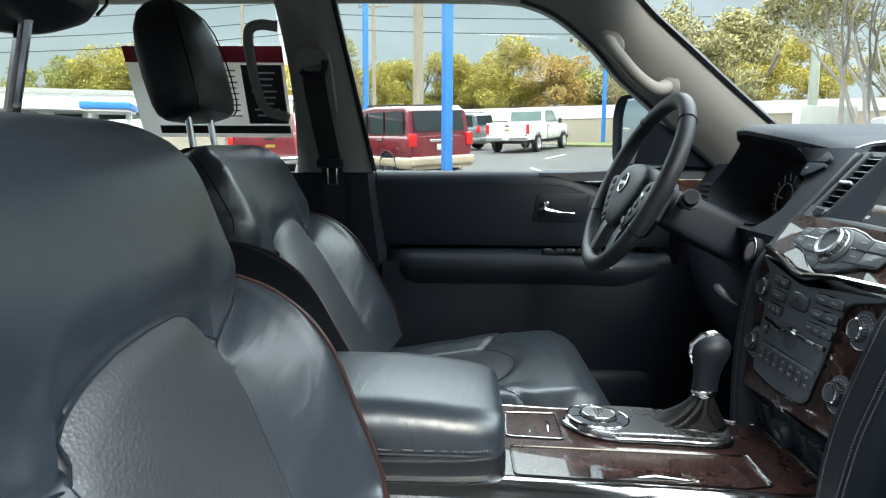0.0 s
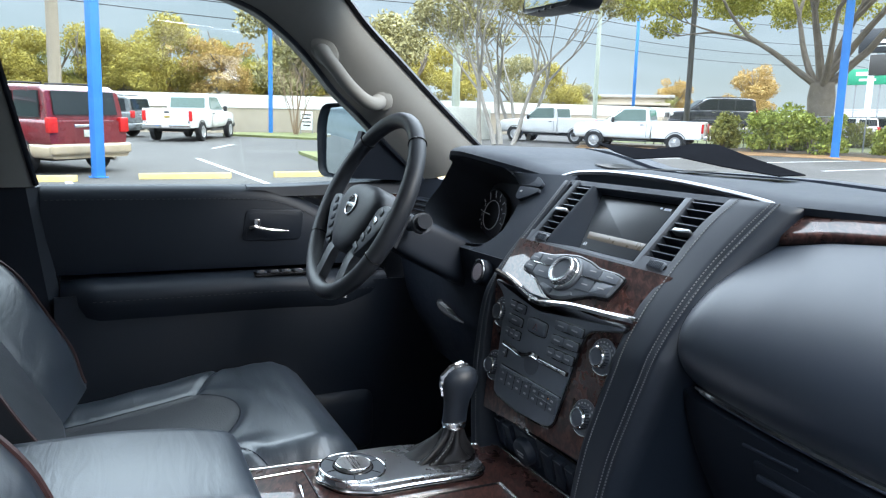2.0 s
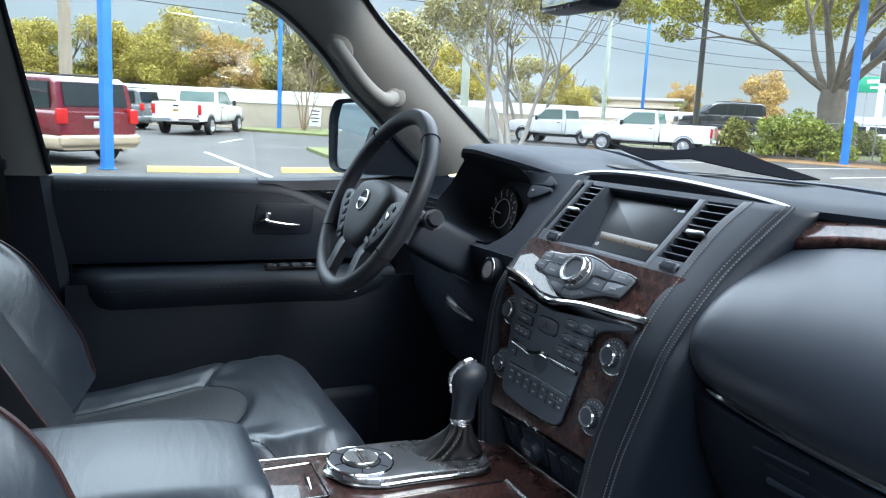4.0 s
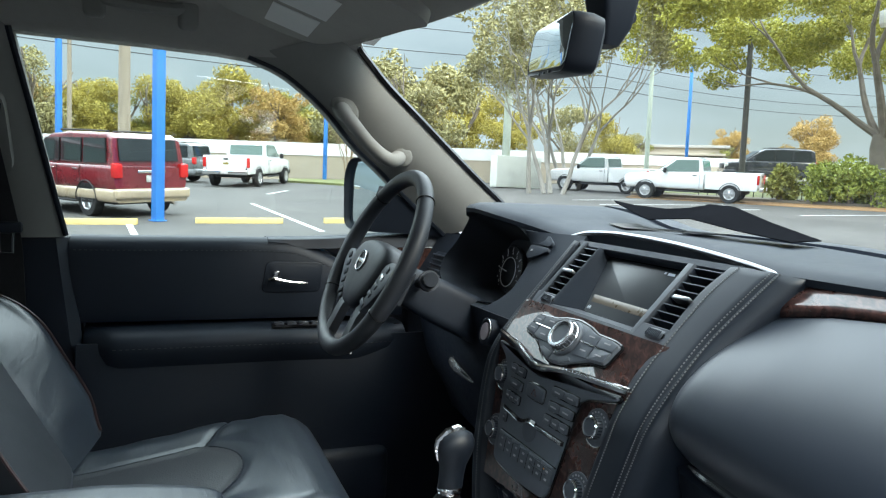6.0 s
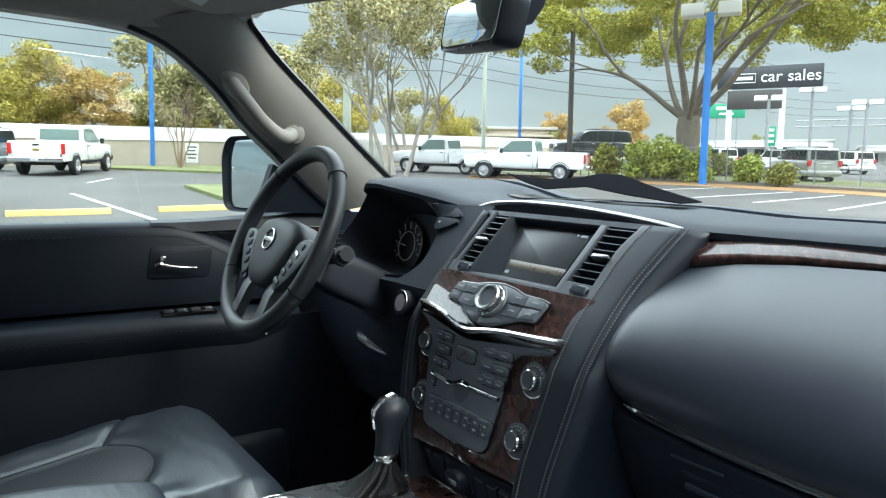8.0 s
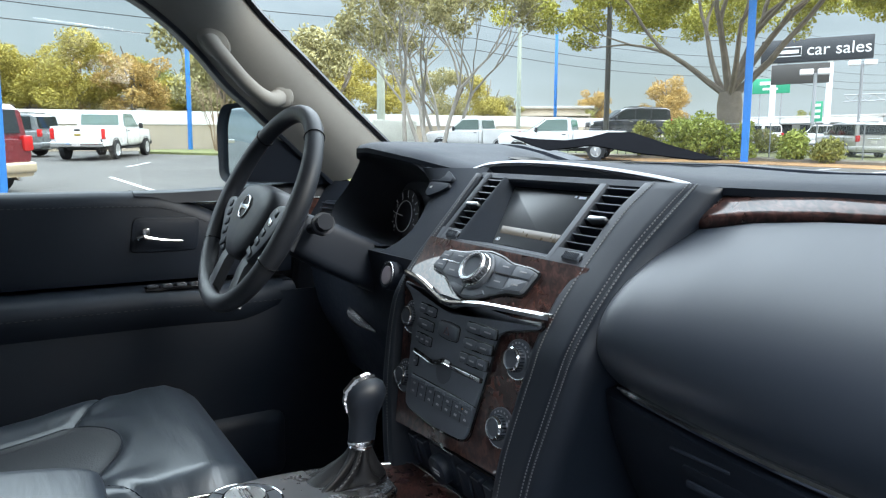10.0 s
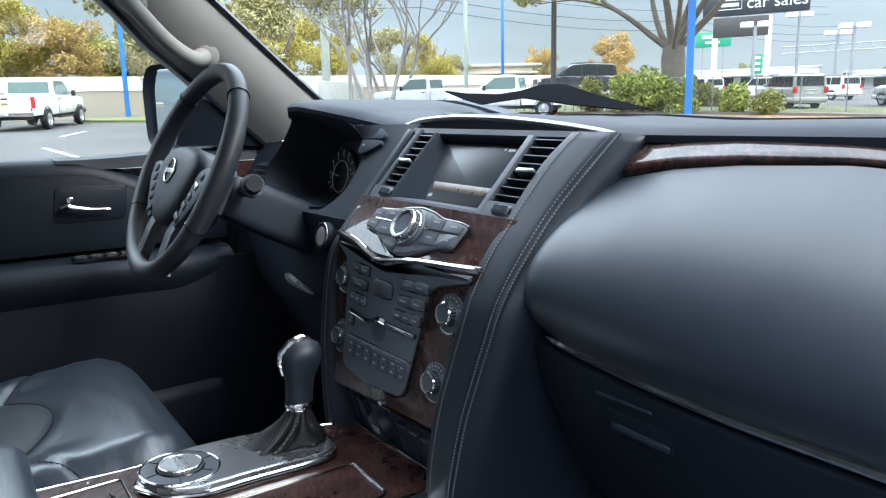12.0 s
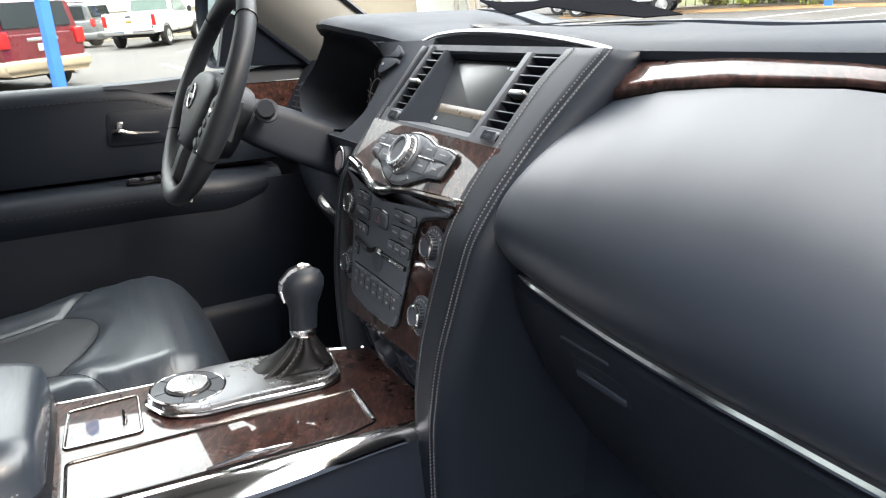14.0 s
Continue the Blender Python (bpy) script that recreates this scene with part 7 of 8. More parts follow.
WHITE, MAROON, TAN = paint("white_car_paint", (0.80, 0.80, 0.80)), paint("maroon_car_paint", (0.16, 0.014, 0.020)), paint("tan_car_paint", (0.45, 0.36, 0.25))
DARK, SILVER, RED = paint("dark_grey_car_paint", (0.03, 0.033, 0.04), ), paint("silver_car_paint", (0.42, 0.42, 0.41)), paint("red_car_paint", (0.45, 0.03, 0.03))
PEWTER = paint("pewter_car_paint", (0.14, 0.15, 0.155))


def leaf_mat(name, a, b):
    m = mat(name, a, 0.7, var=0.2, col2=b, scale=1.2, spec=0.3)
    N, L = m.node_tree.nodes, m.node_tree.links
    bs = N["Principled BSDF"]
    gi, rp, mx = N.new("ShaderNodeNewGeometry"), N.new("ShaderNodeValToRGB"), N.new("ShaderNodeMix")
    mx.data_type = "RGBA"
    rp.color_ramp.elements[0].color, rp.color_ramp.elements[1].color = (*[c * 0.6 for c in a], 1), (*[c * 1.25 for c in b], 1)
    L.new(gi.outputs["Random Per Island"], rp.inputs[0])
    src = bs.inputs["Base Color"].links[0].from_socket
    mx.inputs[0].default_value = 0.6
    L.new(src, mx.inputs[6])
    L.new(rp.outputs[0], mx.inputs[7])
    L.new(mx.outputs[2], bs.inputs["Base Color"])
    bs.inputs["Subsurface Weight"].default_value = 0.0
    return m


LEAF_GREEN = leaf_mat("green_leaves", (0.17, 0.185, 0.050), (0.32, 0.31, 0.085))
LEAF_YELLOW = leaf_mat("yellow_green_leaves", (0.29, 0.255, 0.060), (0.48, 0.40, 0.095))
LEAF_ORANGE = leaf_mat("orange_brown_leaves", (0.35, 0.235, 0.085), (0.54, 0.37, 0.13))
LEAF_OLIVE = leaf_mat("olive_leaves", (0.24, 0.22, 0.105), (0.40, 0.36, 0.17))
LEAF_OAK = leaf_mat("oak_leaves", (0.26, 0.265, 0.050), (0.48, 0.45, 0.095))
LEAF_BRIGHT = leaf_mat("bright_green_leaves", (0.20, 0.25, 0.055), (0.38, 0.42, 0.095))

# ground, with lines and kerbs
bm = bmesh.new()
nx, ny = [-500, -100, -30, 0, 30, 60, 120, 600], [-400, -60, -10, 10, 25, 45, 90, 700]
vs = [[bm.verts.new((x, y, gz(x, y))) for y in ny] for x in nx]
for i in range(len(nx) - 1):
    for j in range(len(ny) - 1):
        bm.faces.new((vs[i][j], vs[i + 1][j], vs[i + 1][j + 1], vs[i][j + 1]))
structure("ground", bm, ASPHALT, "grey worn asphalt of a car dealer's parking lot", "ground", 0)


def flat(pts, lift, mt, name, label, cat, kind="structure"):
    bm = loft([[L3(x, y, -0.05) for x, y in pts], [L3(x, y, lift) for x, y in pts]])
    return solo(name, bm, mt, label, cat, "", kind, 0)


def bar_line(a, b, w, name="parking_line"):
    d = V((b[0] - a[0], b[1] - a[1], 0)).normalized()
    s = V((-d.y, d.x, 0)) * w / 2
    return flat([(a[0] + s.x, a[1] + s.y), (a[0] - s.x, a[1] - s.y), (b[0] - s.x, b[1] - s.y), (b[0] + s.x, b[1] + s.y)], 0.006, LINE, name, "worn white parking line on the asphalt", "road marking")


for a, b in (((1.40, 20.0), (2.30, 12.8)), ((-1.35, 14.2), (-1.0, 11.8)), ((5.2, 16.5), (5.4, 11.5)), ((18.5, 13.4), (25.1, 14.0)), ((18.7, 11.4), (25.5, 12.3)), ((18.4, 9.0), (25.8, 10.4)), ((18.4, 6.6), (26.0, 8.2)), ((13.6, 20.7), (19.3, 20.8)), ((12.6, 18.6), (18.9, 18.6)), ((18.5, 16.4), (24.6, 16.6)), ((13.8, 23.0), (17.5, 23.4)), ((3.2, 27.0), (2.2, 24.5))):
    bar_line(a, b, 0.12)
flat([(19.0, 26.6), (26.2, 19.7), (28.4, 13.8), (29.5, 4), (31, 4), (30.2, 14.4), (27.6, 20.8), (20, 28.2)], 0.13, mat("dusty_concrete", (0.17, 0.145, 0.115), 0.9, var=0.25, scale=0.6, bump=0.2, bscale=20), "kerb", "low dusty concrete kerb along the lot", "kerb")
flat([(17.6, 25.0), (24.2, 17.8), (26.0, 12.8), (26.9, 4), (29.6, 4), (28.5, 13.9), (26.3, 19.8), (19.1, 26.7)], 0.02, LITTER, "leaf_litter", "fallen orange leaves swept along the kerb", "fallen leaves", "stuff")
flat([(3.6, 34.6), (8.6, 29.2), (10.5, 31.0), (9.5, 36.6), (4.2, 36.8)], 0.10, GRASS, "grass_island", "patchy green grass island with a kerb", "grass", "stuff")
flat([(4.6, 21.5), (4.5, 16.8), (5.6, 15.8), (9.0, 16.5), (9.4, 21.0)], 0.10, GRASS, "grass_island", "patchy green grass island with a kerb", "grass", "stuff")
flat([(27.5, 21.0), (30.4, 14.6), (31.2, 4), (36, 4), (40, 40), (22, 30)], 0.05, GRASS, "verge", "rough green verge behind the kerb", "grass", "stuff")


def wheel_stop(x, y, turn):
    st = solo("wheel_stop", loft([[V((xx, yy, zz)) for yy, zz in ((-0.085, 0), (-0.07, 0.09), (-0.05, 0.115), (0.05, 0.115), (0.07, 0.09), (0.085, 0))] for xx in (-0.9, -0.86, 0.86, 0.9)]), YELLOW, "worn yellow-painted concrete wheel stop", "wheel stop", "wheel stops of the lot")
    st.matrix_basis = on_slope(x, y, turn)
    return st


first = wheel_stop(0.80, 14.45, -3)
for x, y, t in ((3.5, 14.45, 2), (-2.1, 14.35, -3), (-4.8, 14.4, 0), (6.2, 13.6, 2)):
    copy_thing(first, on_slope(x, y, t))


# unseen wall added behind the viewpoint; it blocks the low sky's light
structure("wall_dealer", box((0.0, -8.4, 2.6), (44, 0.4, 7.4), 0.03), mat("blocker_grey", (0.09, 0.092, 0.096), 0.8, var=0.1, scale=0.5), "plain grey wall, added behind the viewpoint to block low sky light", "wall")

# ---- vehicles: local x ahead, y to the left, z up ----
def wheel(parent, x, y, r, rim=RIM):
    m = Matrix.Translation((x, y, r)) @ Matrix.Rotation(radians(-90 if y > 0 else 90), 4, "X")
    w = part("wheel", lathe([(r * 0.60, -0.11), (r * 0.93, -0.115), (r, -0.09), (r, 0.09), (r * 0.95, 0.115), (r * 0.62, 0.115), (r * 0.58, 0.08), (0, 0.07)], 28, m), TYRE, parent)
    part("rim", lathe([(r * 0.62, 0.07), (r * 0.63, 0.118), (r * 0.58, 0.115), (r * 0.52, 0.085), (r * 0.2, 0.095), (r * 0.12, 0.11), (0, 0.11)], 24, m), rim, w)
    for k in range(6):
        part("spoke", box((0, 0, 0), (r * 0.42, r * 0.13, 0.03), 0.01, 1, m=m @ Matrix.Rotation(k * math.pi / 3, 4, "Z") @ Matrix.Translation((r * 0.33, 0, 0.10))), rim, w)


def section(x, hw, lo, hi, r=0.10, tuck=0.94):
    pts = rounded([(-hw * tuck, lo), (hw * tuck, lo), (hw, lo + 0.35 * (hi - lo)), (hw * 0.985, hi), (-hw * 0.985, hi), (-hw, lo + 0.35 * (hi - lo))], r, 3)
    return [V((x, y, z)) for y, z in pts]


def shell(parent, name, rows, mt, label=""):
    return part(name, loft([section(*r) for r in rows]), mt, parent, label)


def house(parent, rows, mt):
    """A cabin from rows of (x, half width, height of foot, height of roof) lofted lengthwise."""
    return part("cabin", loft([section(x, hw, lo, hi, 0.09, 1.06) for x, hw, lo, hi in rows]), mt, parent)


def pane_quad(parent, pts, mt=None, name="window", thick=0.02):
    pts = [V(p) for p in pts]
    n = (pts[1] - pts[0]).cross(pts[2] - pts[0]).normalized()
    c = sum(pts, V()) / len(pts)
    if n.dot(c - V((c.x * 0.5, 0, 1.0))) < 0:
        n = -n
    return part(name, loft([[p - n * 0.02 for p in pts], [p + n * thick for p in pts]]), mt or CARGLASS, parent)


def arch(parent, x, hw, r):
    for s in (-1, 1):
        pts = [V((x + r * 1.12 * math.cos(a), s * (hw + 0.005), r + r * 1.12 * math.sin(a))) for a in np.linspace(-0.15, math.pi + 0.15, 16)]
        part("wheel_arch", tube(pts, 0.016, 6), BLACKTRIM, parent)
        part("arch_shade", hull_slab([p + V((0, -s * 0.02, 0)) for p in pts], (0, -s, 0), 0.15), BLACKTRIM, parent)


def pickup(name, label, m, body=None, long_bed=True):
    body = body or WHITE
    p = thing(name, label, "pickup truck")
    hw = 1.0
    shell(p, "front_body", [(0.9, hw, 0.52, 1.22), (1.6, hw, 0.52, 1.22), (2.3, hw * 0.99, 0.52, 1.17), (2.7, hw * 0.96, 0.50, 1.12), (2.86, hw * 0.90, 0.55, 1.02)], body)
    shell(p, "lower_cab", [(-0.62, hw, 0.50, 1.25), (0.0, hw, 0.50, 1.25), (0.95, hw, 0.50, 1.24)], body)
    house(p, [(-0.58, 0.90, 1.15, 1.30), (-0.48, 0.88, 1.15, 1.80), (-0.25, 0.86, 1.15, 1.90), (0.25, 0.86, 1.15, 1.91), (0.60, 0.86, 1.15, 1.84), (1.45, 0.90, 1.15, 1.25)], body)
    bedw = 0.08
    for s in (-1, 1):
        part("bed_side", loft([section(x, 0.06, 0.55, 1.30, 0.03, 1.0) for x in (-2.78, -2.6, -0.7)]), body, p).matrix_basis = Matrix.Translation((0, s * 0.93, 0))
    part("bed_floor", box((-1.74, 0, 0.72), (2.05, 1.76, 0.10), 0.01), BLACKTRIM, p)
    tg = part("tailgate", box((-2.80, 0, 0.98), (0.08, 1.62, 0.60), 0.02), body, p)
    part("tailgate_handle", box((-2.845, 0, 1.16), (0.02, 0.22, 0.07), 0.015), BLACKTRIM, tg)
    part("badge", box((-2.843, 0, 0.98), (0.012, 0.24, 0.08), 0.02), mat("badge_gold", (0.45, 0.33, 0.08), 0.4, 0.5), tg)
    bp = part("rear_bumper", box((-2.95, 0, 0.62), (0.18, 1.90, 0.20), 0.05, 3), CHROME, p, "chrome rear bumper")
    part("plate", box((-3.045, 0, 0.64), (0.012, 0.30, 0.15), 0.005), mat("plate_bars", (0.6, 0.55, 0.55), 0.5), bp)
    for s in (-1, 1):
        part("tail_light", box((-2.80, s * 0.93, 1.02), (0.10, 0.13, 0.40), 0.02), TAIL, p)
        part("headlight", box((2.70, s * 0.78, 0.92), (0.22, 0.30, 0.20), 0.05), CLEARLAMP, p)
        pane_quad(p, [(-0.40, s * 0.905, 1.30), (1.20, s * 0.915, 1.28), (0.58, s * 0.875, 1.78), (-0.36, s * 0.875, 1.80)], PALEGLASS, "side_window")
        part("mirror", box((1.02, s * 1.10, 1.32), (0.12, 0.16, 0.24), 0.04), BLACKTRIM, p)
        part("door_handle", box((-0.25, s * 1.005, 1.12), (0.18, 0.03, 0.04), 0.01), BLACKTRIM, p)
        part("door_joint", box((-0.46, s * 0.998, 0.90), (0.012, 0.012, 0.62)), BLACKTRIM, p)
        part("side_step", box((0.25, s * 0.96, 0.42), (1.5, 0.10, 0.07), 0.02), BLACKTRIM, p)
    pane_quad(p, [(-0.575, -0.74, 1.34), (-0.575, 0.74, 1.34), (-0.50, 0.72, 1.76), (-0.50, -0.72, 1.76)], PALEGLASS, "rear_window")
    pane_quad(p, [(1.40, -0.80, 1.30), (1.40, 0.80, 1.30), (0.70, 0.74, 1.80), (0.70, -0.74, 1.80)], PALEGLASS, "windshield")
    part("grille", box((2.86, 0, 0.86), (0.06, 1.30, 0.34), 0.03), BLACKTRIM, p)
    part("front_bumper", box((2.88, 0, 0.58), (0.18, 1.86, 0.20), 0.05), BLACKTRIM, p)
    part("chassis", box((0, 0, 0.46), (4.6, 1.3, 0.16), 0.03), BLACKTRIM, p)
    for x in (-1.72, 1.86):
        arch(p, x, hw * 1.0, 0.40)
        for y in (-0.935, 0.935):
            wheel(p, x, y, 0.39)
    p.matrix_basis = m
    return p


def suv(name, label, m, body, low=None, rack=True, sc=1.0, tint=None):
    p = thing(name, label, "SUV")
    hw = 0.98
    low = low or body
    shell(p, "body", [(-2.58, hw * 0.93, 0.62, 1.16), (-2.45, hw, 0.60, 1.20), (-1.0, hw, 0.60, 1.20), (0.6, hw, 0.60, 1.20), (1.5, hw, 0.60, 1.16), (2.2, hw * 0.98, 0.60, 1.10), (2.5, hw * 0.92, 0.62, 1.02)], body)
    shell(p, "lower_cladding", [(-2.62, hw * 0.95, 0.36, 0.66), (-2.45, hw * 1.01, 0.36, 0.68), (0, hw * 1.01, 0.36, 0.66), (2.3, hw * 1.0, 0.36, 0.66), (2.58, hw * 0.92, 0.38, 0.64)], low)
    house(p, [(-2.50, 0.90, 1.10, 1.25), (-2.40, 0.88, 1.10, 1.80), (-2.20, 0.86, 1.10, 1.92), (-0.6, 0.86, 1.10, 1.95), (0.25, 0.86, 1.10, 1.90), (0.55, 0.87, 1.10, 1.78), (1.35, 0.90, 1.10, 1.22)], body)
    g = tint or CARGLASS
    for s in (-1, 1):
        for a, b, c, d in ((-2.25, -1.32, -1.32, -2.20), (-1.20, -0.32, -0.32, -1.20), (-0.22, 1.0, 0.42, -0.22)):
            pane_quad(p, [(a, s * 0.905, 1.24), (b, s * 0.905, 1.24), (c, s * 0.87, 1.80), (d, s * 0.87, 1.80)], g, "side_window")
        part("tail_light", box((-2.56, s * 0.84, 1.08), (0.16, 0.22, 0.34), 0.04), TAIL, p)
        part("headlight", box((2.36, s * 0.76, 0.92), (0.26, 0.34, 0.20), 0.05), CLEARLAMP, p)
        part("mirror", box((0.92, s * 1.06, 1.30), (0.14, 0.18, 0.18), 0.05), body, p)
        for x in (-1.05, 0.0):
            part("door_handle", box((x, s * 0.985, 1.08), (0.20, 0.03, 0.04), 0.012), CHROME, p)
            part("door_joint", box((x - 0.20, s * 0.978, 0.92), (0.012, 0.012, 0.50)), BLACKTRIM, p)
        part("running_board", box((0.0, s * 0.98, 0.34), (2.3, 0.12, 0.05), 0.02), BLACKTRIM, p)
        if rack:
            part("roof_rail", tube([V((x, s * 0.66, 1.99 - 0.03 * (x / 1.8) ** 2)) for x in np.linspace(-2.0, 0.1, 12)], 0.024, 6), BLACKTRIM, p)
    pane_quad(p, [(-2.515, -0.74, 1.30), (-2.515, 0.74, 1.30), (-2.42, 0.72, 1.80), (-2.42, -0.72, 1.80)], g, "rear_window")
    pane_quad(p, [(1.32, -0.80, 1.26), (1.32, 0.80, 1.26), (0.62, 0.74, 1.77), (0.62, -0.74, 1.77)], g, "windshield")
    part("chrome_bar", box((-2.585, 0, 1.06), (0.03, 0.70, 0.07), 0.015), CHROME, p)
    part("plate", box((-2.60, 0, 0.90), (0.02, 0.30, 0.15), 0.005), mat("plate_bars", (0.55, 0.55, 0.5), 0.5), p)
    part("rear_bumper", box((-2.62, 0, 0.56), (0.20, 1.90, 0.24), 0.07, 3), low, p)
    part("exhaust", tube([V((-2.5, -0.5, 0.33)), V((-2.75, -0.5, 0.31))], 0.04, 8), CHROME, p)
    part("grille", box((2.50, 0, 0.86), (0.06, 1.1, 0.28), 0.03), BLACKTRIM, p)
    part("chassis", box((0, 0, 0.36), (4.4, 1.4, 0.14), 0.03), BLACKTRIM, p)
    for x in (-1.50, 1.52):
        arch(p, x, hw * 1.0, 0.39)
        for y in (-0.85, 0.85):
            wheel(p, x, y, 0.38)
    p.matrix_basis = m @ Matrix.Scale(sc, 4)
    return p


suv("suv", "maroon SUV with tan lower body, parked rear first", on_slope(-2.49, 17.8, 126.5), MAROON, TAN, sc=0.96)
pickup("pickup_truck", "white pickup truck with chrome bumper, seen from its tail", on_slope(2.07, 31.5, 66.2))
pickup("pickup_truck", "white single-cab pickup truck parked along the kerb", on_slope(20.08, 23.7, 129.1) @ Matrix.Scale(0.96, 4))
pickup("pickup_truck", "white single-cab pickup truck behind another white truck", on_slope(19.4, 29.6, 121) @ Matrix.Scale(0.95, 4))
pickup("pickup_truck", "old maroon pickup truck parked beside the lot", on_slope(-6.3, 18.4, 112), MAROON)
suv("suv", "dark grey SUV parked on the far side of the road", on_slope(35.2, 35.2, 150) @ Matrix.Translation((0, 0, 0.55)), DARK, sc=1.1)
# block added under the raised SUV; its real footing is unseen
structure("display_pad", box(L3(35.2, 35.2, 0.25), (7.0, 7.0, 0.60), 0.05, m=Matrix.Rotation(radians(150), 4, "Z")), CONCRETE, "pale concrete block, added to lift a parked car off the slope", "platform")
suv("suv", "pewter SUV parked behind the maroon one", on_slope(-2.0, 34.0, 150), PEWTER, sc=0.92)
suv("suv", "silver crossover parked behind a chain-link fence", on_slope(35.38, 19.6, 54.4), SILVER, rack=False, sc=0.885)
suv("suv", "silver crossover parked behind a chain-link fence", on_slope(41.0, 16.0, 60), SILVER, rack=False, sc=0.88)
suv("suv", "silver crossover parked at the end of the row", on_slope(36.5, 10.8, 95), SILVER, rack=False, sc=0.88)
for x, y, h, c, lb in ((46, 27.5, 70, WHITE, "white car in the farther row"), (50.5, 25.5, 70, WHITE, "white car in the farther row"), (54, 21.5, 70, WHITE, "white car in the farther row"), (57, 17, 70, SILVER, "silver car in the farther row"), (43, 31, 75, WHITE, "white car in the farther row"), (6.5, 46.5, 0, WHITE, "white car passing behind the wall"), (14.5, 46.0, 0, SILVER, "silver car passing behind the wall")):
    suv("car", lb + " of the dealer's lot", on_slope(x, y, h), c, rack=False, sc=0.85)


# ---- poles, wires, wall ----
def blue_pole(x, y, h, lamp=False, w=0.17):
    p = thing("lamp_post", "square blue-painted steel lamp post", "lamp post", (0, 0, 0), "blue posts of the lot")
    part("shaft", box((0, 0, h / 2), (w, w, h), 0.02), BLUE, p)
    part("base_plate", box((0, 0, 0.015), (w * 1.35, w * 1.35, 0.03), 0.006), BLUE, p)
    if lamp:
        part("arm", box((0, 0, h - 0.05), (0.10, 1.5, 0.10), 0.01), STEEL, p)
        for s in (-1, 1):
            part("lamp_head", box((0, s * 0.74, h + 0.12), (0.70, 0.92, 0.52), 0.06), WHITEWALL, p)
    p.matrix_basis = stand(x, y, 35)
    return p


blue_pole(-0.86, 14.9, 8, w=0.20)
blue_pole(6.2, 36.3, 9)
blue_pole(-4.49, 24.83, 9)
blue_pole(28.2, 34.4, 7.5)
blue_pole(25.52, 18.33, 7.3, True, 0.30)


def pole(name, label, x, y, h, r, mt, arms=0):
    p = thing(name, label, "utility pole")
    part("shaft", tube([V((0, 0, -0.2)), V((0, 0, h * 0.5)), V((0, 0, h))], [r, r * 0.88, r * 0.75], 12), mt, p)
    for k in range(arms):
        part("cross_arm", box((0, 0, h - 0.5 - 0.9 * k), (2.2, 0.10, 0.12), 0.01), mt, p)
        for d in (-1, -0.5, 0.5, 1):
            part("insulator", lathe([(0.05, 0), (0.07, 0.05), (0.04, 0.1), (0.06, 0.14), (0, 0.16)], 8, Matrix.Translation((d, 0, h - 0.44 - 0.9 * k))), STEEL, p)
    p.matrix_basis = stand(x, y, 0)
    return p


pole("utility_pole", "thick weathered wooden utility pole", -3.35, 33.05, 13, 0.27, POLEWOOD)
pole("utility_pole", "thin wooden utility pole with transformer", -8.1, 48.6, 10, 0.16, POLEWOOD, 1)
pole("utility_pole", "pale concrete utility pole beside the trees", 17.4, 37.5, 12, 0.26, POLECON)
pole("utility_pole", "pale green steel pole beside the road", 26.9, 36.6, 9, 0.16, POLECON)
pole("utility_pole", "dark wooden pole in front of the far trees", 27.2, 28.6, 9, 0.17, DARKPOLE)
pole("utility_pole", "thin wooden pole near the rear trees", -14.5, 40, 9, 0.12, POLEWOOD)
for k, (x, y, h) in enumerate(((74.05, 41.2, 8.0), (75.9, 38.0, 6.0), (62, 38.6, 6.4), (80, 30, 6.4), (70, 33.5, 6.2), (84, 24, 6.5))):
    p = thing("lot_lamp", "pale lot lamp post with boxy heads", "street lamp", group="far lot lamps")
    part("shaft", tube([V((0, 0, 0)), V((0, 0, h))], 0.16, 8), STEEL, p)
    for s in (-1, 1):
        part("lamp_head", box((s * 0.75, 0, h + 0.1), (1.1, 0.7, 0.5), 0.08), WHITEWALL, p)
    p.matrix_basis = stand(x, y, -50)
for y, h, sag, dx in ((44, 9.6, 0.7, 0), (44.4, 8.6, 0.8, 2), (46, 11.5, 0.6, -3), (46.3, 12.6, 0.6, -5), (43.8, 7.6, 0.8, 4), (47, 14.2, 0.5, 0)):
    pts = []
    for k in range(41):
        t = k / 40
        x = lerp(-50, 110, t)
        u = (t * 4) % 1
        yy = y + 0.10 * max(0, x)
        pts.append(L3(x, yy, h - sag * 4 * u * (1 - u) - 0.08 * gz(x, yy)))
    solo("power_cable", tube(pts, 0.028, 5), BLACKTRIM, "thin dark overhead power cable", "power cable", "overhead cables")

wallp = [(-70, 41.5), (-30, 40.2), (0, 38.6), (10, 37.8), (30, 40.5), (60, 52), (110, 80)]


def wall_run(lo, hi, w, mt, name, label, off=0.0):
    rings = []
    for x, y in wallp:
        rings.append([L3(x, y + off + a, b) for a, b in ((-w / 2, lo), (-w / 2, hi), (w / 2, hi), (w / 2, lo))])
    return structure(name, loft(rings), mt, label, "wall", 20)


wall_run(-0.2, 1.35, 0.4, TANWALL, "wall_road_base", "tan concrete retaining wall along the road")
wall_run(1.35, 2.05, 0.5, WHITEWALL, "wall_road_parapet", "white-painted parapet of the road wall")
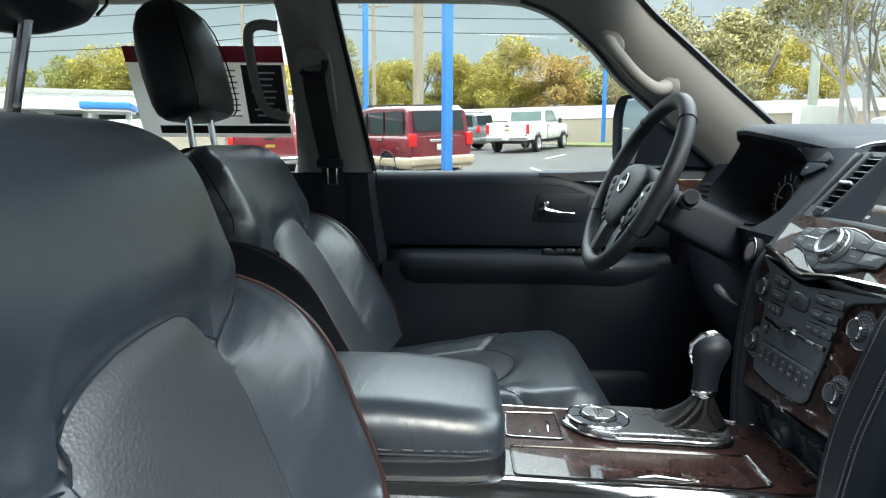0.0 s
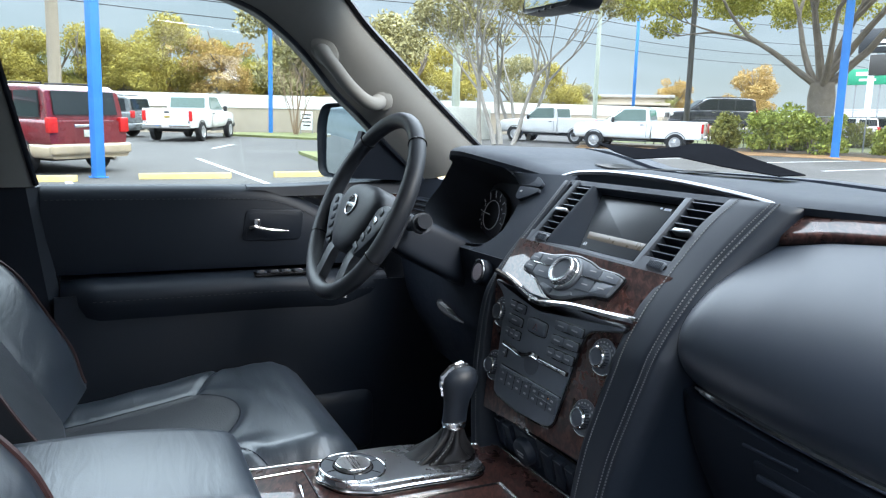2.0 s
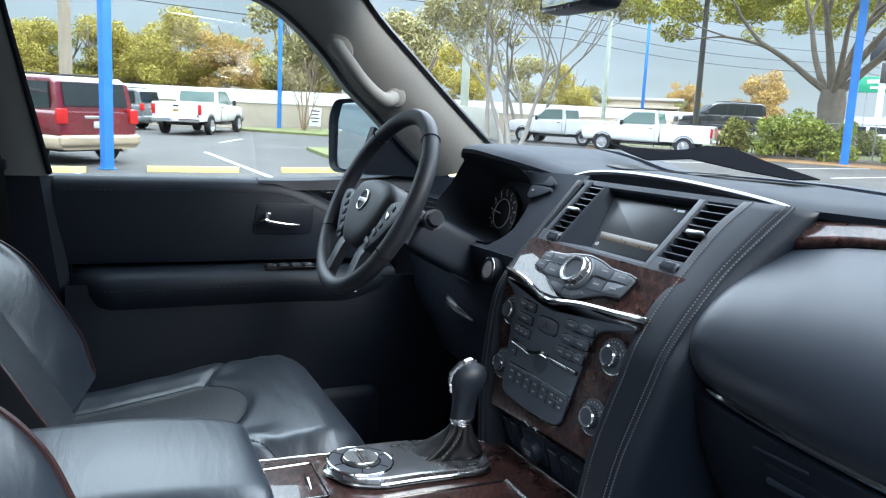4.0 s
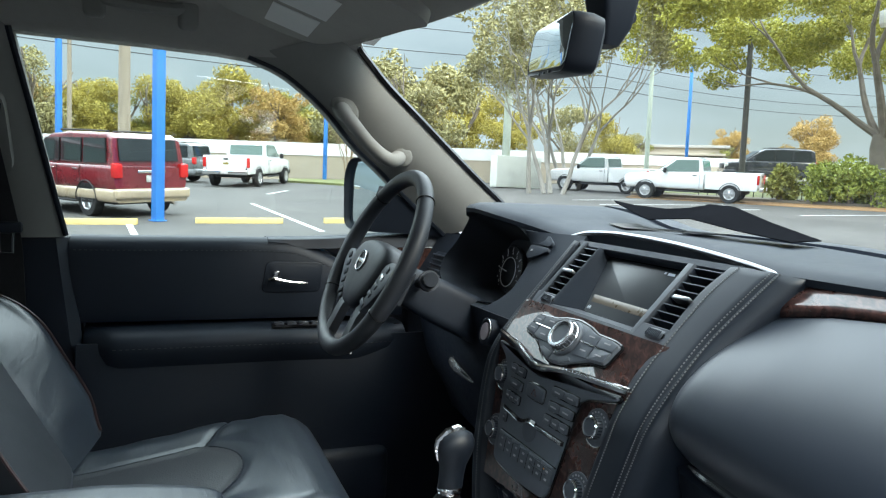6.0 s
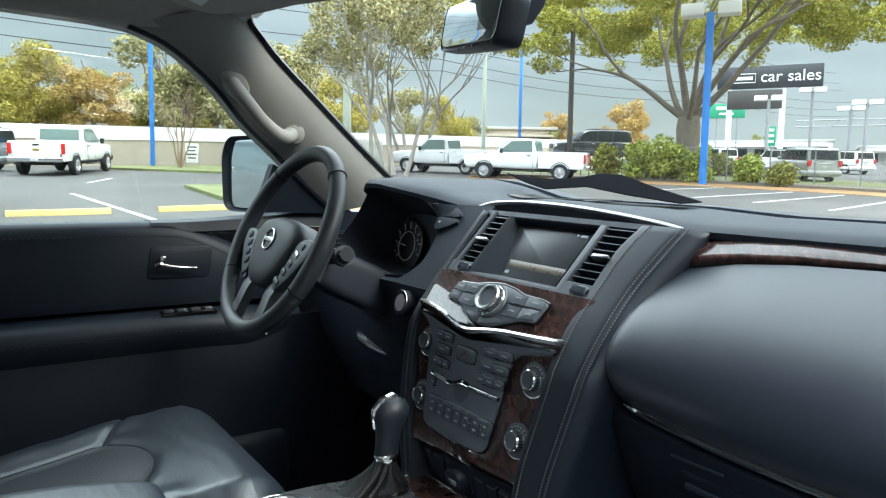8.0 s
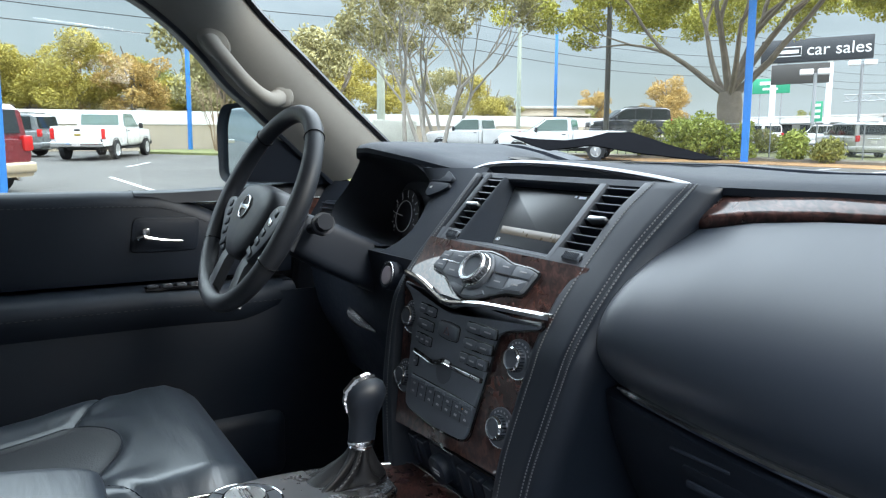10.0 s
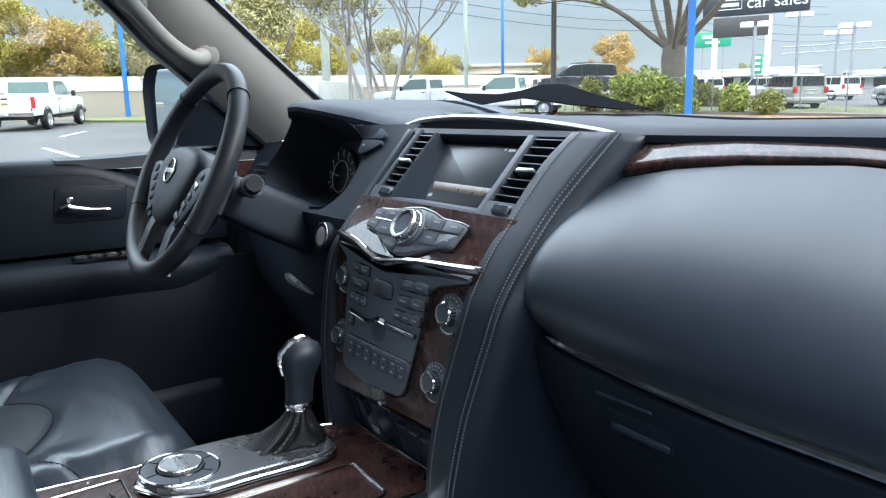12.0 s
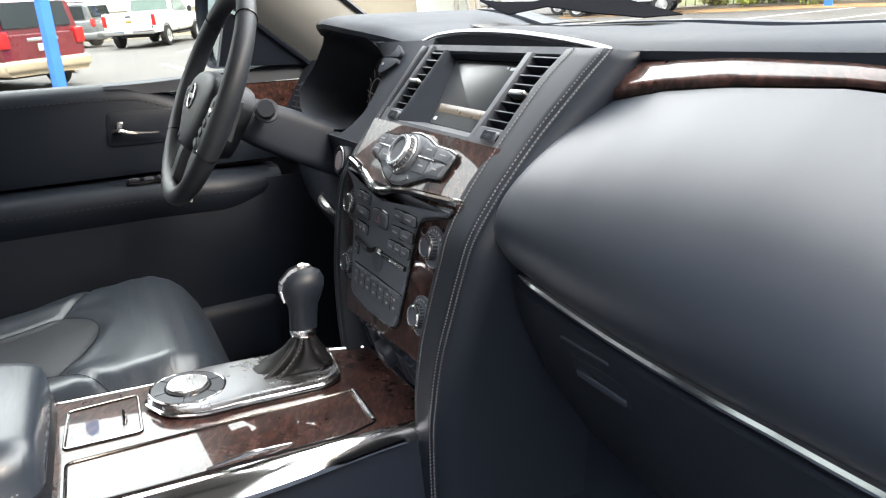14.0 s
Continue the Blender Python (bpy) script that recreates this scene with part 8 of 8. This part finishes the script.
structure("wall_block", box(L3(15.6, 32.2, 0.82), (2.6, 0.8, 1.64), 0.04), mat("pale_concrete", (0.66, 0.67, 0.61), 0.85, var=0.16, scale=1.6, bump=0.1, bscale=60), "pale concrete wall block between the trees", "wall")
sg = thing("small_sign", "small pale sign board on two short posts", "sign")
part("board", box((0, 0, 0.78), (0.62, 0.05, 0.95), 0.01), WHITEWALL, sg)
for s in (-1, 1):
    part("post", tube([V((s * 0.3, 0, 0)), V((s * 0.3, 0, 0.9))], 0.03, 6), STEEL, sg)
for k in range(4):
    part("text_bar", box((0, -0.03, 1.08 - 0.18 * k), (0.45 - 0.1 * (k % 2), 0.01, 0.06)), SIGNDARK, sg)
sg.matrix_basis = stand(7.75, 34.7, -15)

# chain-link fence
fx = [(27.2, 20.6), (29.4, 16.6), (30.2, 12.0), (30.6, 6.0)]
fence = thing("chain_link_fence", "grey chain-link fence with thin posts", "fence")
pp = smooth_path([L3(x, y) for x, y in fx], 5)
for p_ in pp[::2]:
    part("post", tube([p_, p_ + V((0, 0, 1.65))], 0.035, 6), STEEL, fence)
part("top_rail", tube([p_ + V((0, 0, 1.6)) for p_ in pp], 0.025, 6), STEEL, fence)
wire = bmesh.new()
for a, b in zip(pp, pp[1:]):
    n = 16
    for k in range(n):
        for d in (1, -1):
            p0, p1 = lerp(a, b, k / n), lerp(a, b, (k + 4 * d) / n)
            q0, q1 = p0 + V((0, 0, 0.05)), p1 + V((0, 0, 1.6))
            t = V((0.006, 0.006, 0))
            f = [wire.verts.new(v) for v in (q0 - t, q0 + t, q1 + t, q1 - t)]
            wire.faces.new(f)
part("mesh_wire", wire, STEEL, fence, smooth=0)
rl = thing("picket_rail", "low dark metal railing beside the bushes", "railing")
for k in range(14):
    x, y = lerp(22.0, 25.6, k / 13), lerp(25.6, 22.0, k / 13)
    part("bar", tube([L3(x, y), L3(x, y, 1.15)], 0.02, 5), BLACKTRIM, rl)
part("rail", tube([L3(22, 25.6, 1.1), L3(25.6, 22.0, 1.1)], 0.03, 6), BLACKTRIM, rl)


# ---- signs and far buildings ----
sign = thing("roadside_sign", "black roadside sign with white lettering on two tall posts", "sign")
WIDE = 10.0
part("panel", box((0.6, 0, 9.10), (WIDE, 0.6, 2.30), 0.08), SIGNDARK, sign)
part("brand_box", tube([V((-0.6 + x, -0.33, 9.0 + z)) for x, z in ((-2.3, -0.45), (-0.1, -0.45), (-0.1, 0.45), (-2.3, 0.45))], 0.05, 4, closed=True), WHITEWALL, sign)
part("brand_bar", box((-1.8, -0.33, 9.0), (1.7, 0.04, 0.34)), WHITEWALL, sign)
mt_ = Matrix.Translation((2.6, -0.33, 9.07)) @ Matrix.Rotation(radians(90), 4, "X")
text("car sales", 1.65, mt_, WHITEWALL, sign)
part("lower_board", box((-0.7, 0, 6.80), (5.3, 0.5, 1.95), 0.05), mat("unlit_board", (0.05, 0.045, 0.04), 0.5), sign)
for x in (-3.1, 2.0):
    part("post", box((x, 0.1, 4.1), (0.55, 0.45, 8.2), 0.03), WHITEWALL, sign)
sign.matrix_basis = stand(67.2, 42.75, -56.5)
hs = thing("highway_sign", "green highway sign with pale lettering bars", "road sign")
part("panel", box((0, 0, 6.35), (4.2, 0.12, 1.8), 0.03), SIGNGREEN, hs)
for w, z, h in ((2.4, 6.70, 0.42), (1.7, 6.0, 0.26)):
    part("text_bar", box((-0.1, -0.08, z), (w, 0.03, h)), WHITEWALL, hs)
for x in (-1.2, 1.2):
    part("post", box((x, 0.15, 3.1), (0.16, 0.16, 6.4)), STEEL, hs)
hs.matrix_basis = stand(77.5, 54.05, -54)
h2 = thing("highway_sign", "small green route sign on one post", "road sign")
part("panel", box((0, 0, 2.9), (1.0, 0.08, 1.9), 0.02), SIGNGREEN, h2)
for k in range(3):
    part("text_bar", box((0, -0.06, 3.5 - 0.55 * k), (0.62, 0.02, 0.26)), WHITEWALL, h2)
part("post", box((0, 0.1, 1.4), (0.1, 0.1, 2.9)), STEEL, h2)
h2.matrix_basis = stand(63.5, 39.2, -55)


def shop(x, y, w, d, h, turn, label, mt=None, bays=8):
    b = thing("shop_building", label, "building")
    part("wall", box((0, 0, h / 2), (w, d, h), 0.03), mt or WHITEWALL, b)
    part("roof", box((0, 0, h + 0.12), (w + 0.6, d + 0.6, 0.3), 0.03), CONCRETE, b)
    part("awning", box((0, -d / 2 - 0.8, h * 0.72), (w * 0.96, 1.6, 0.25), 0.03), mt or WHITEWALL, b)
    for k in range(bays):
        xx = lerp(-w / 2 + w / bays / 2, w / 2 - w / bays / 2, k / (bays - 1))
        wn_ = part("window", box((xx, -d / 2 - 0.03, h * 0.38), (w / bays * 0.62, 0.08, h * 0.5), 0.01), CARGLASS, b)
        part("window_frame", box((xx, -d / 2 - 0.06, h * 0.645), (w / bays * 0.66, 0.10, 0.10), 0.01), CONCRETE, wn_)
    b.matrix_basis = stand(x, y, turn)


shop(92, 60, 20, 8, 2.4, -57, "low white shop building behind the far lot")
shop(104, 42, 16, 8, 2.2, -62, "low white shop building beside the highway", bays=6)
shop(50, 66, 13, 8, 3.0, -35, "low tan house row behind the road", TANWALL)
shop(3, 66, 26, 9, 3.0, 0, "low tan building half hidden by trees", TANWALL)
shop(-24, 46, 20, 8, 3.4, 20, "low building with a blue fascia beyond the rear window", WHITEWALL)
can = thing("canopy", "blue-edged canopy of a building beyond the lot", "canopy")
part("fascia", box((0, 0, 2.62), (2.3, 3, 0.36), 0.05), BLUE, can)
part("soffit", box((0, 0, 2.38), (2.1, 2.8, 0.12), 0.02), WHITEWALL, can)
for x in (-0.9, 0.9):
    part("post", box((x, 0, 1.17), (0.25, 0.25, 2.34), 0.02), WHITEWALL, can)
can.matrix_basis = stand(-19.5, 33.9, 20)
gan = thing("highway_gantry", "grey steel lattice gantry over the highway", "gantry")
for z in (5.6, 6.6):
    part("chord", tube([V((-8, 0, z)), V((8, 0, z))], 0.10, 6), STEEL, gan)
for k in range(16):
    part("brace", tube([V((-8 + k, 0, 5.6 if k % 2 else 6.6)), V((-7 + k, 0, 6.6 if k % 2 else 5.6))], 0.06, 5), STEEL, gan)
part("leg", tube([V((8, 0, 0)), V((8, 0, 6.6))], 0.2, 8), STEEL, gan)
gan.matrix_basis = stand(112, 56, -60)
fl = thing("flag_pole", "tall pole with a striped flag hanging down", "flag")
part("shaft", tube([V((0, 0, 0)), V((0, 0, 9))], 0.08, 6), STEEL, fl)
part("cloth", grid(lambda u, v: (0.1 + 0.5 * u + 0.08 * math.sin(9 * v), 0.12 * math.sin(7 * u + 3 * v), 9 - 2.4 * v), 6, 10), mat("flag_cloth", (0.35, 0.10, 0.12), 0.8, var=0.5, scale=4), fl)
fl.matrix_basis = stand(92, 40, -55)

# ---- trees ----
def leaves(n, clumps, size, seed):
    """n small bent leaves gathered in clumps of (x, y, z, rx, rz)."""
    r = np.random.RandomState(seed)
    w = np.array([c[3] ** 2 * c[4] for c in clumps])
    pick = r.choice(len(clumps), n, p=w / w.sum())
    C = np.array(clumps)[pick]
    d = r.normal(size=(n, 3))
    d /= np.linalg.norm(d, axis=1)[:, None]
    rad = r.uniform(0.35, 1.0, n) ** 0.5 * r.uniform(0.75, 1.12, n)
    pos = C[:, :3] + d * rad[:, None] * np.stack([C[:, 3], C[:, 3], C[:, 4]], 1)
    a, b = r.normal(size=(n, 3)), r.normal(size=(n, 3))
    a /= np.linalg.norm(a, axis=1)[:, None]
    b -= a * (a * b).sum(1)[:, None]
    b /= np.linalg.norm(b, axis=1)[:, None]
    s = size * r.uniform(0.6, 1.4, n)[:, None]
    c = np.cross(a, b) * s * 0.25
    quad = np.stack([pos - a * s, pos - b * s * 0.5 + c, pos + a * s, pos + b * s * 0.5 + c], 1).reshape(-1, 3)
    idx = np.arange(4 * n).reshape(n, 4)
    me = bpy.data.meshes.new("crown")
    me.from_pydata(quad.tolist(), [], idx.tolist())
    return me


def limb(bm, p, d, length, r, depth, rng, tips, spread=0.55, droop=0.0, n=4):
    pts, rad = [p], [r]
    q, dd = p.copy(), d.normalized()
    for k in range(n):
        dd = (dd + V((rng.uniform(-1, 1), rng.uniform(-1, 1), rng.uniform(-0.6, 0.8) - droop)) * 0.16).normalized()
        q = q + dd * length / n
        pts.append(q)
        rad.append(lerp(r, r * 0.55, (k + 1) / n))
    add(bm, tube(pts, rad, 7 if r > 0.05 else 5))
    if depth == 0:
        tips.append(q)
        return
    for k in range(rng.choice((2, 3))):
        v = V((rng.uniform(-1, 1), rng.uniform(-1, 1), rng.uniform(-0.4, 0.9))) * spread
        limb(bm, pts[-1 if k else -2], (dd + v), length * rng.uniform(0.62, 0.82), r * 0.56, depth - 1, rng, tips, spread, droop, n)


def tree_stock(seed, h, lean, mt, bark, n, size, wide=0.5, clear=0.28):
    """A tree with a tapered trunk, limbs and a crown of clumped leaves."""
    rng = random.Random(seed)
    t = thing("tree", "broad leafy tree behind the road wall", "tree", group="trees behind the wall")
    bm, tips = bmesh.new(), []
    for k in range(rng.choice((1, 2))):
        limb(bm, V((0.2 * k, 0, 0)), V((rng.uniform(-lean, lean), rng.uniform(-lean, lean), 1)), h * 0.42, h * 0.03, 2, rng, tips, 0.7)
    part("trunk", bm, bark, t)
    cl = []
    for k in range(15):
        a, rr_ = rng.uniform(0, 6.28), wide * h * math.sqrt(rng.random()) * 0.75
        z = h * rng.uniform(clear, 0.86)
        w = h * rng.uniform(0.10, 0.19)
        cl.append((rr_ * math.cos(a) * (1.15 - 0.5 * z / h), rr_ * math.sin(a) * (1.15 - 0.5 * z / h), z, w, w * 0.75))
    me = leaves(n, cl, size, seed)
    me.materials.append(mt)
    c = new("crown", me)
    c.parent = t
    return t


stock = []
for k, (mt, n) in enumerate(((LEAF_GREEN, 5200), (LEAF_YELLOW, 5200), (LEAF_ORANGE, 4600), (LEAF_OLIVE, 4200), (LEAF_GREEN, 5200), (LEAF_YELLOW, 5000))):
    stock.append(tree_stock(20 + k, 8.0, 0.25, mt, BARK, int(n * 2.2), 0.105))
rng = random.Random(5)
order = [0, 3, 0, 4, 1, 5, 0, 1, 2, 5, 3, 2, 1, 2, 3, 5, 1, 0, 5, 1, 2, 1, 5, 2, 0, 1, 2, 2, 1, 3, 2, 5]
for k, kind in enumerate(order):
    x = lerp(-40, 22, k / (len(order) - 1)) + rng.uniform(-1, 1)
    y = 57 + rng.uniform(-5, 5)
    s = rng.uniform(0.86, 1.12)
    src_ = stock[kind]
    m = stand(x, y, rng.uniform(0, 360)) @ Matrix.Scale(s, 4)
    if src_.get("used"):
        ob = copy_thing(src_, m)
        ob.scale = (s, s, s)
    else:
        src_.matrix_basis = m
        src_["used"] = 1
lab = {0: "dense green tree behind the road wall", 1: "yellow-green tree behind the road wall", 2: "orange-brown autumn tree behind the road wall", 3: "thin olive tree behind the road wall", 4: "dense green tree behind the road wall", 5: "yellow-green tree behind the road wall"}
for kind, (x, y, s) in ((3, (30, 52, 0.85)), (1, (36, 56, 0.78)), (3, (41, 60, 0.62)), (1, (25, 54, 0.9)), (0, (52.8, 59.4, 0.5)), (2, (66.0, 59.8, 1.02)), (2, (60, 66, 0.8)), (2, (70, 63, 0.75)), (0, (104, 66, 0.6)), (0, (112, 48, 0.55)), (0, (45, 64, 0.6)), (0, (-24, 60, 1)), (2, (-18, 62, 0.9)), (1, (-52, 60, 1)), (0, (-60, 52, 1))):
    copy_thing(stock[kind], stand(x, y, x * 37 % 360) @ Matrix.Scale(s, 4)).scale = (s, s, s)
for ob in list(scene.objects):
    if ob.type == "EMPTY" and ob.get("category") == "tree":
        for k, st_ in enumerate(stock):
            if any(c.data == st_.children[1].data for c in ob.children if c.data):
                ob["label"] = lab[k]


def special(name, label, x, y, build):
    t = thing(name, label, "tree")
    build(t)
    t.matrix_basis = stand(x, y, 0)
    return t


def build_oak(t):
    rng = random.Random(11)
    bm, tips = bmesh.new(), []
    add(bm, tube([V((0, 0, -0.2)), V((0, 0, 0.4)), V((0.05, 0, 1.4)), V((0.0, 0, 2.5)), V((0, 0, 3.1))], [0.80, 0.66, 0.55, 0.58, 0.50], 12))
    left, ahead = V((-0.62, 0.78, 0)), V((0.78, 0.62, 0))
    for side, deep, up, l, r in ((0.95, -0.15, 0.90, 4.2, 0.17), (0.62, 0.35, 0.90, 4.3, 0.18), (0.25, -0.35, 1.1, 4.2, 0.21), (-0.22, 0.3, 1.1, 4.2, 0.20), (-0.55, -0.25, 0.95, 4.4, 0.19), (-0.95, 0.15, 0.85, 4.8, 0.20), (0.0, -0.8, 0.9, 4.2, 0.16)):
        limb(bm, V((0, 0, rng.uniform(2.5, 3.1))), left * side + ahead * deep + V((0, 0, up)), l, r, 3, rng, tips, 0.50, -0.08, 6)
    part("trunk", bm, BARK, t, "forking grey trunk and limbs")
    cl = []
    for q in tips:
        if q.z > 6.4:
            w = rng.uniform(0.5, 1.0)
            cl.append((q.x, q.y, q.z, w, w * 0.6))
    for k in range(300):
        a, rr_ = rng.uniform(0, 6.28), 11.6 * math.sqrt(rng.uniform(0.03, 1))
        cl.append((rr_ * math.cos(a), rr_ * math.sin(a), 9.0 - 0.012 * rr_ * rr_ + rng.uniform(-0.6, 1.6), rng.uniform(0.6, 1.2), rng.uniform(0.35, 0.65)))
    me = leaves(130000, cl, 0.095, 3)
    me.materials.append(LEAF_OAK)
    new("crown", me).parent = t


special("oak_tree", "spreading oak with forking grey limbs and bright yellow-green crown", 28.45, 21.5, build_oak)


def build_sparse(t):
    rng = random.Random(23)
    bm, tips = bmesh.new(), []
    for d, o in (((-0.30, 0.1, 1), (-0.3, 0, 0)), ((0.35, -0.1, 1), (0.5, -0.3, 0)), ((0.05, 0.3, 1), (0.2, 0.3, 0)), ((-0.12, -0.25, 1), (-0.9, 0.3, 0))):
        limb(bm, V(o), V(d), 3.2, 0.12, 4, rng, tips, 0.7, -0.05)
    part("trunk", bm, PALEBARK, t, "several pale slender stems")
    cl = [(q.x, q.y, q.z, 0.55, 0.42) for q in tips if q.z > 2.6]
    me = leaves(9000, cl, 0.10, 8)
    me.materials.append(LEAF_OLIVE)
    new("crown", me).parent = t


special("tree", "sparse tree with pale slender stems and thin olive leaves", 14.9, 27.0, build_sparse)
special("tree", "sparse tree with pale slender stems and thin olive leaves", 18.0, 31.0, build_sparse)


def build_mid(t):
    rng = random.Random(31)
    bm, tips = bmesh.new(), []
    limb(bm, V((0, 0, 0)), V((0.1, 0, 1)), 3.0, 0.20, 3, rng, tips, 0.7)
    part("trunk", bm, BARK, t)
    cl = [(rng.uniform(-3, 3), rng.uniform(-2.5, 2.5), rng.uniform(2.4, 7.4), rng.uniform(0.7, 1.3), rng.uniform(0.5, 1.0)) for _ in range(26)]
    cl = [c for c in cl if (c[0] / 3.4) ** 2 + ((c[2] - 5) / 3.2) ** 2 < 1.0]
    me = leaves(5200, cl, 0.17, 9)
    me.materials.append(LEAF_OLIVE)
    new("crown", me).parent = t


special("tree", "rounded brown-green tree in front of the road wall", 12.8, 40.8, build_mid)
special("tree", "rounded brown-green tree in front of the road wall", 9.4, 43.5, build_mid)


def build_bare(t):
    rng = random.Random(41)
    bm, tips = bmesh.new(), []
    for k in range(5):
        a = k * 1.26
        limb(bm, V((0.05 * math.cos(a), 0.05 * math.sin(a), 0)), V((0.28 * math.cos(a), 0.28 * math.sin(a), 1)), 1.5, 0.045, 3, rng, tips, 0.45, -0.2)
    part("trunk", bm, mat("brown_twigs", (0.26, 0.18, 0.12), 0.9), t, "bare brown twigs")


special("tree", "small bare tree on the grass island", 7.1, 34.3, build_bare)


def bush(x, y, w, h, seed, mt, label):
    rng = random.Random(seed)
    t = thing("bush", label, "bush")
    cl = [(rng.uniform(-w, w), rng.uniform(-w, w) * 0.6, rng.uniform(0.2, h * 0.8), rng.uniform(0.35, 0.6), rng.uniform(0.3, 0.5)) for _ in range(14)]
    bm = bmesh.new()
    for c in cl:
        add(bm, tube([V((c[0] * 0.3, c[1] * 0.3, 0)), V(c[:3])], [0.03, 0.012], 5))
    part("stems", bm, BARK, t)
    me = leaves(3000, cl, 0.085, seed)
    me.materials.append(mt)
    new("foliage", me).parent = t
    t.matrix_basis = stand(x, y, seed * 40)


for k, (x, y, w, h, mt) in enumerate(((25.6, 20.6, 0.9, 2.3, LEAF_BRIGHT), (25.0, 21.3, 0.8, 2.0, LEAF_BRIGHT), (26.4, 19.9, 0.8, 1.8, LEAF_BRIGHT), (23.8, 22.5, 0.6, 1.7, LEAF_GREEN), (27.4, 17.4, 0.35, 1.2, LEAF_BRIGHT), (27.9, 16.2, 0.22, 0.9, LEAF_GREEN), (34, 24, 1.4, 1.4, LEAF_GREEN))):
    bush(x, y, w, h, 60 + k, mt, "loose bright green bush behind the kerb" if mt != LEAF_YELLOW else "tall yellow-green grass clump at the fence")
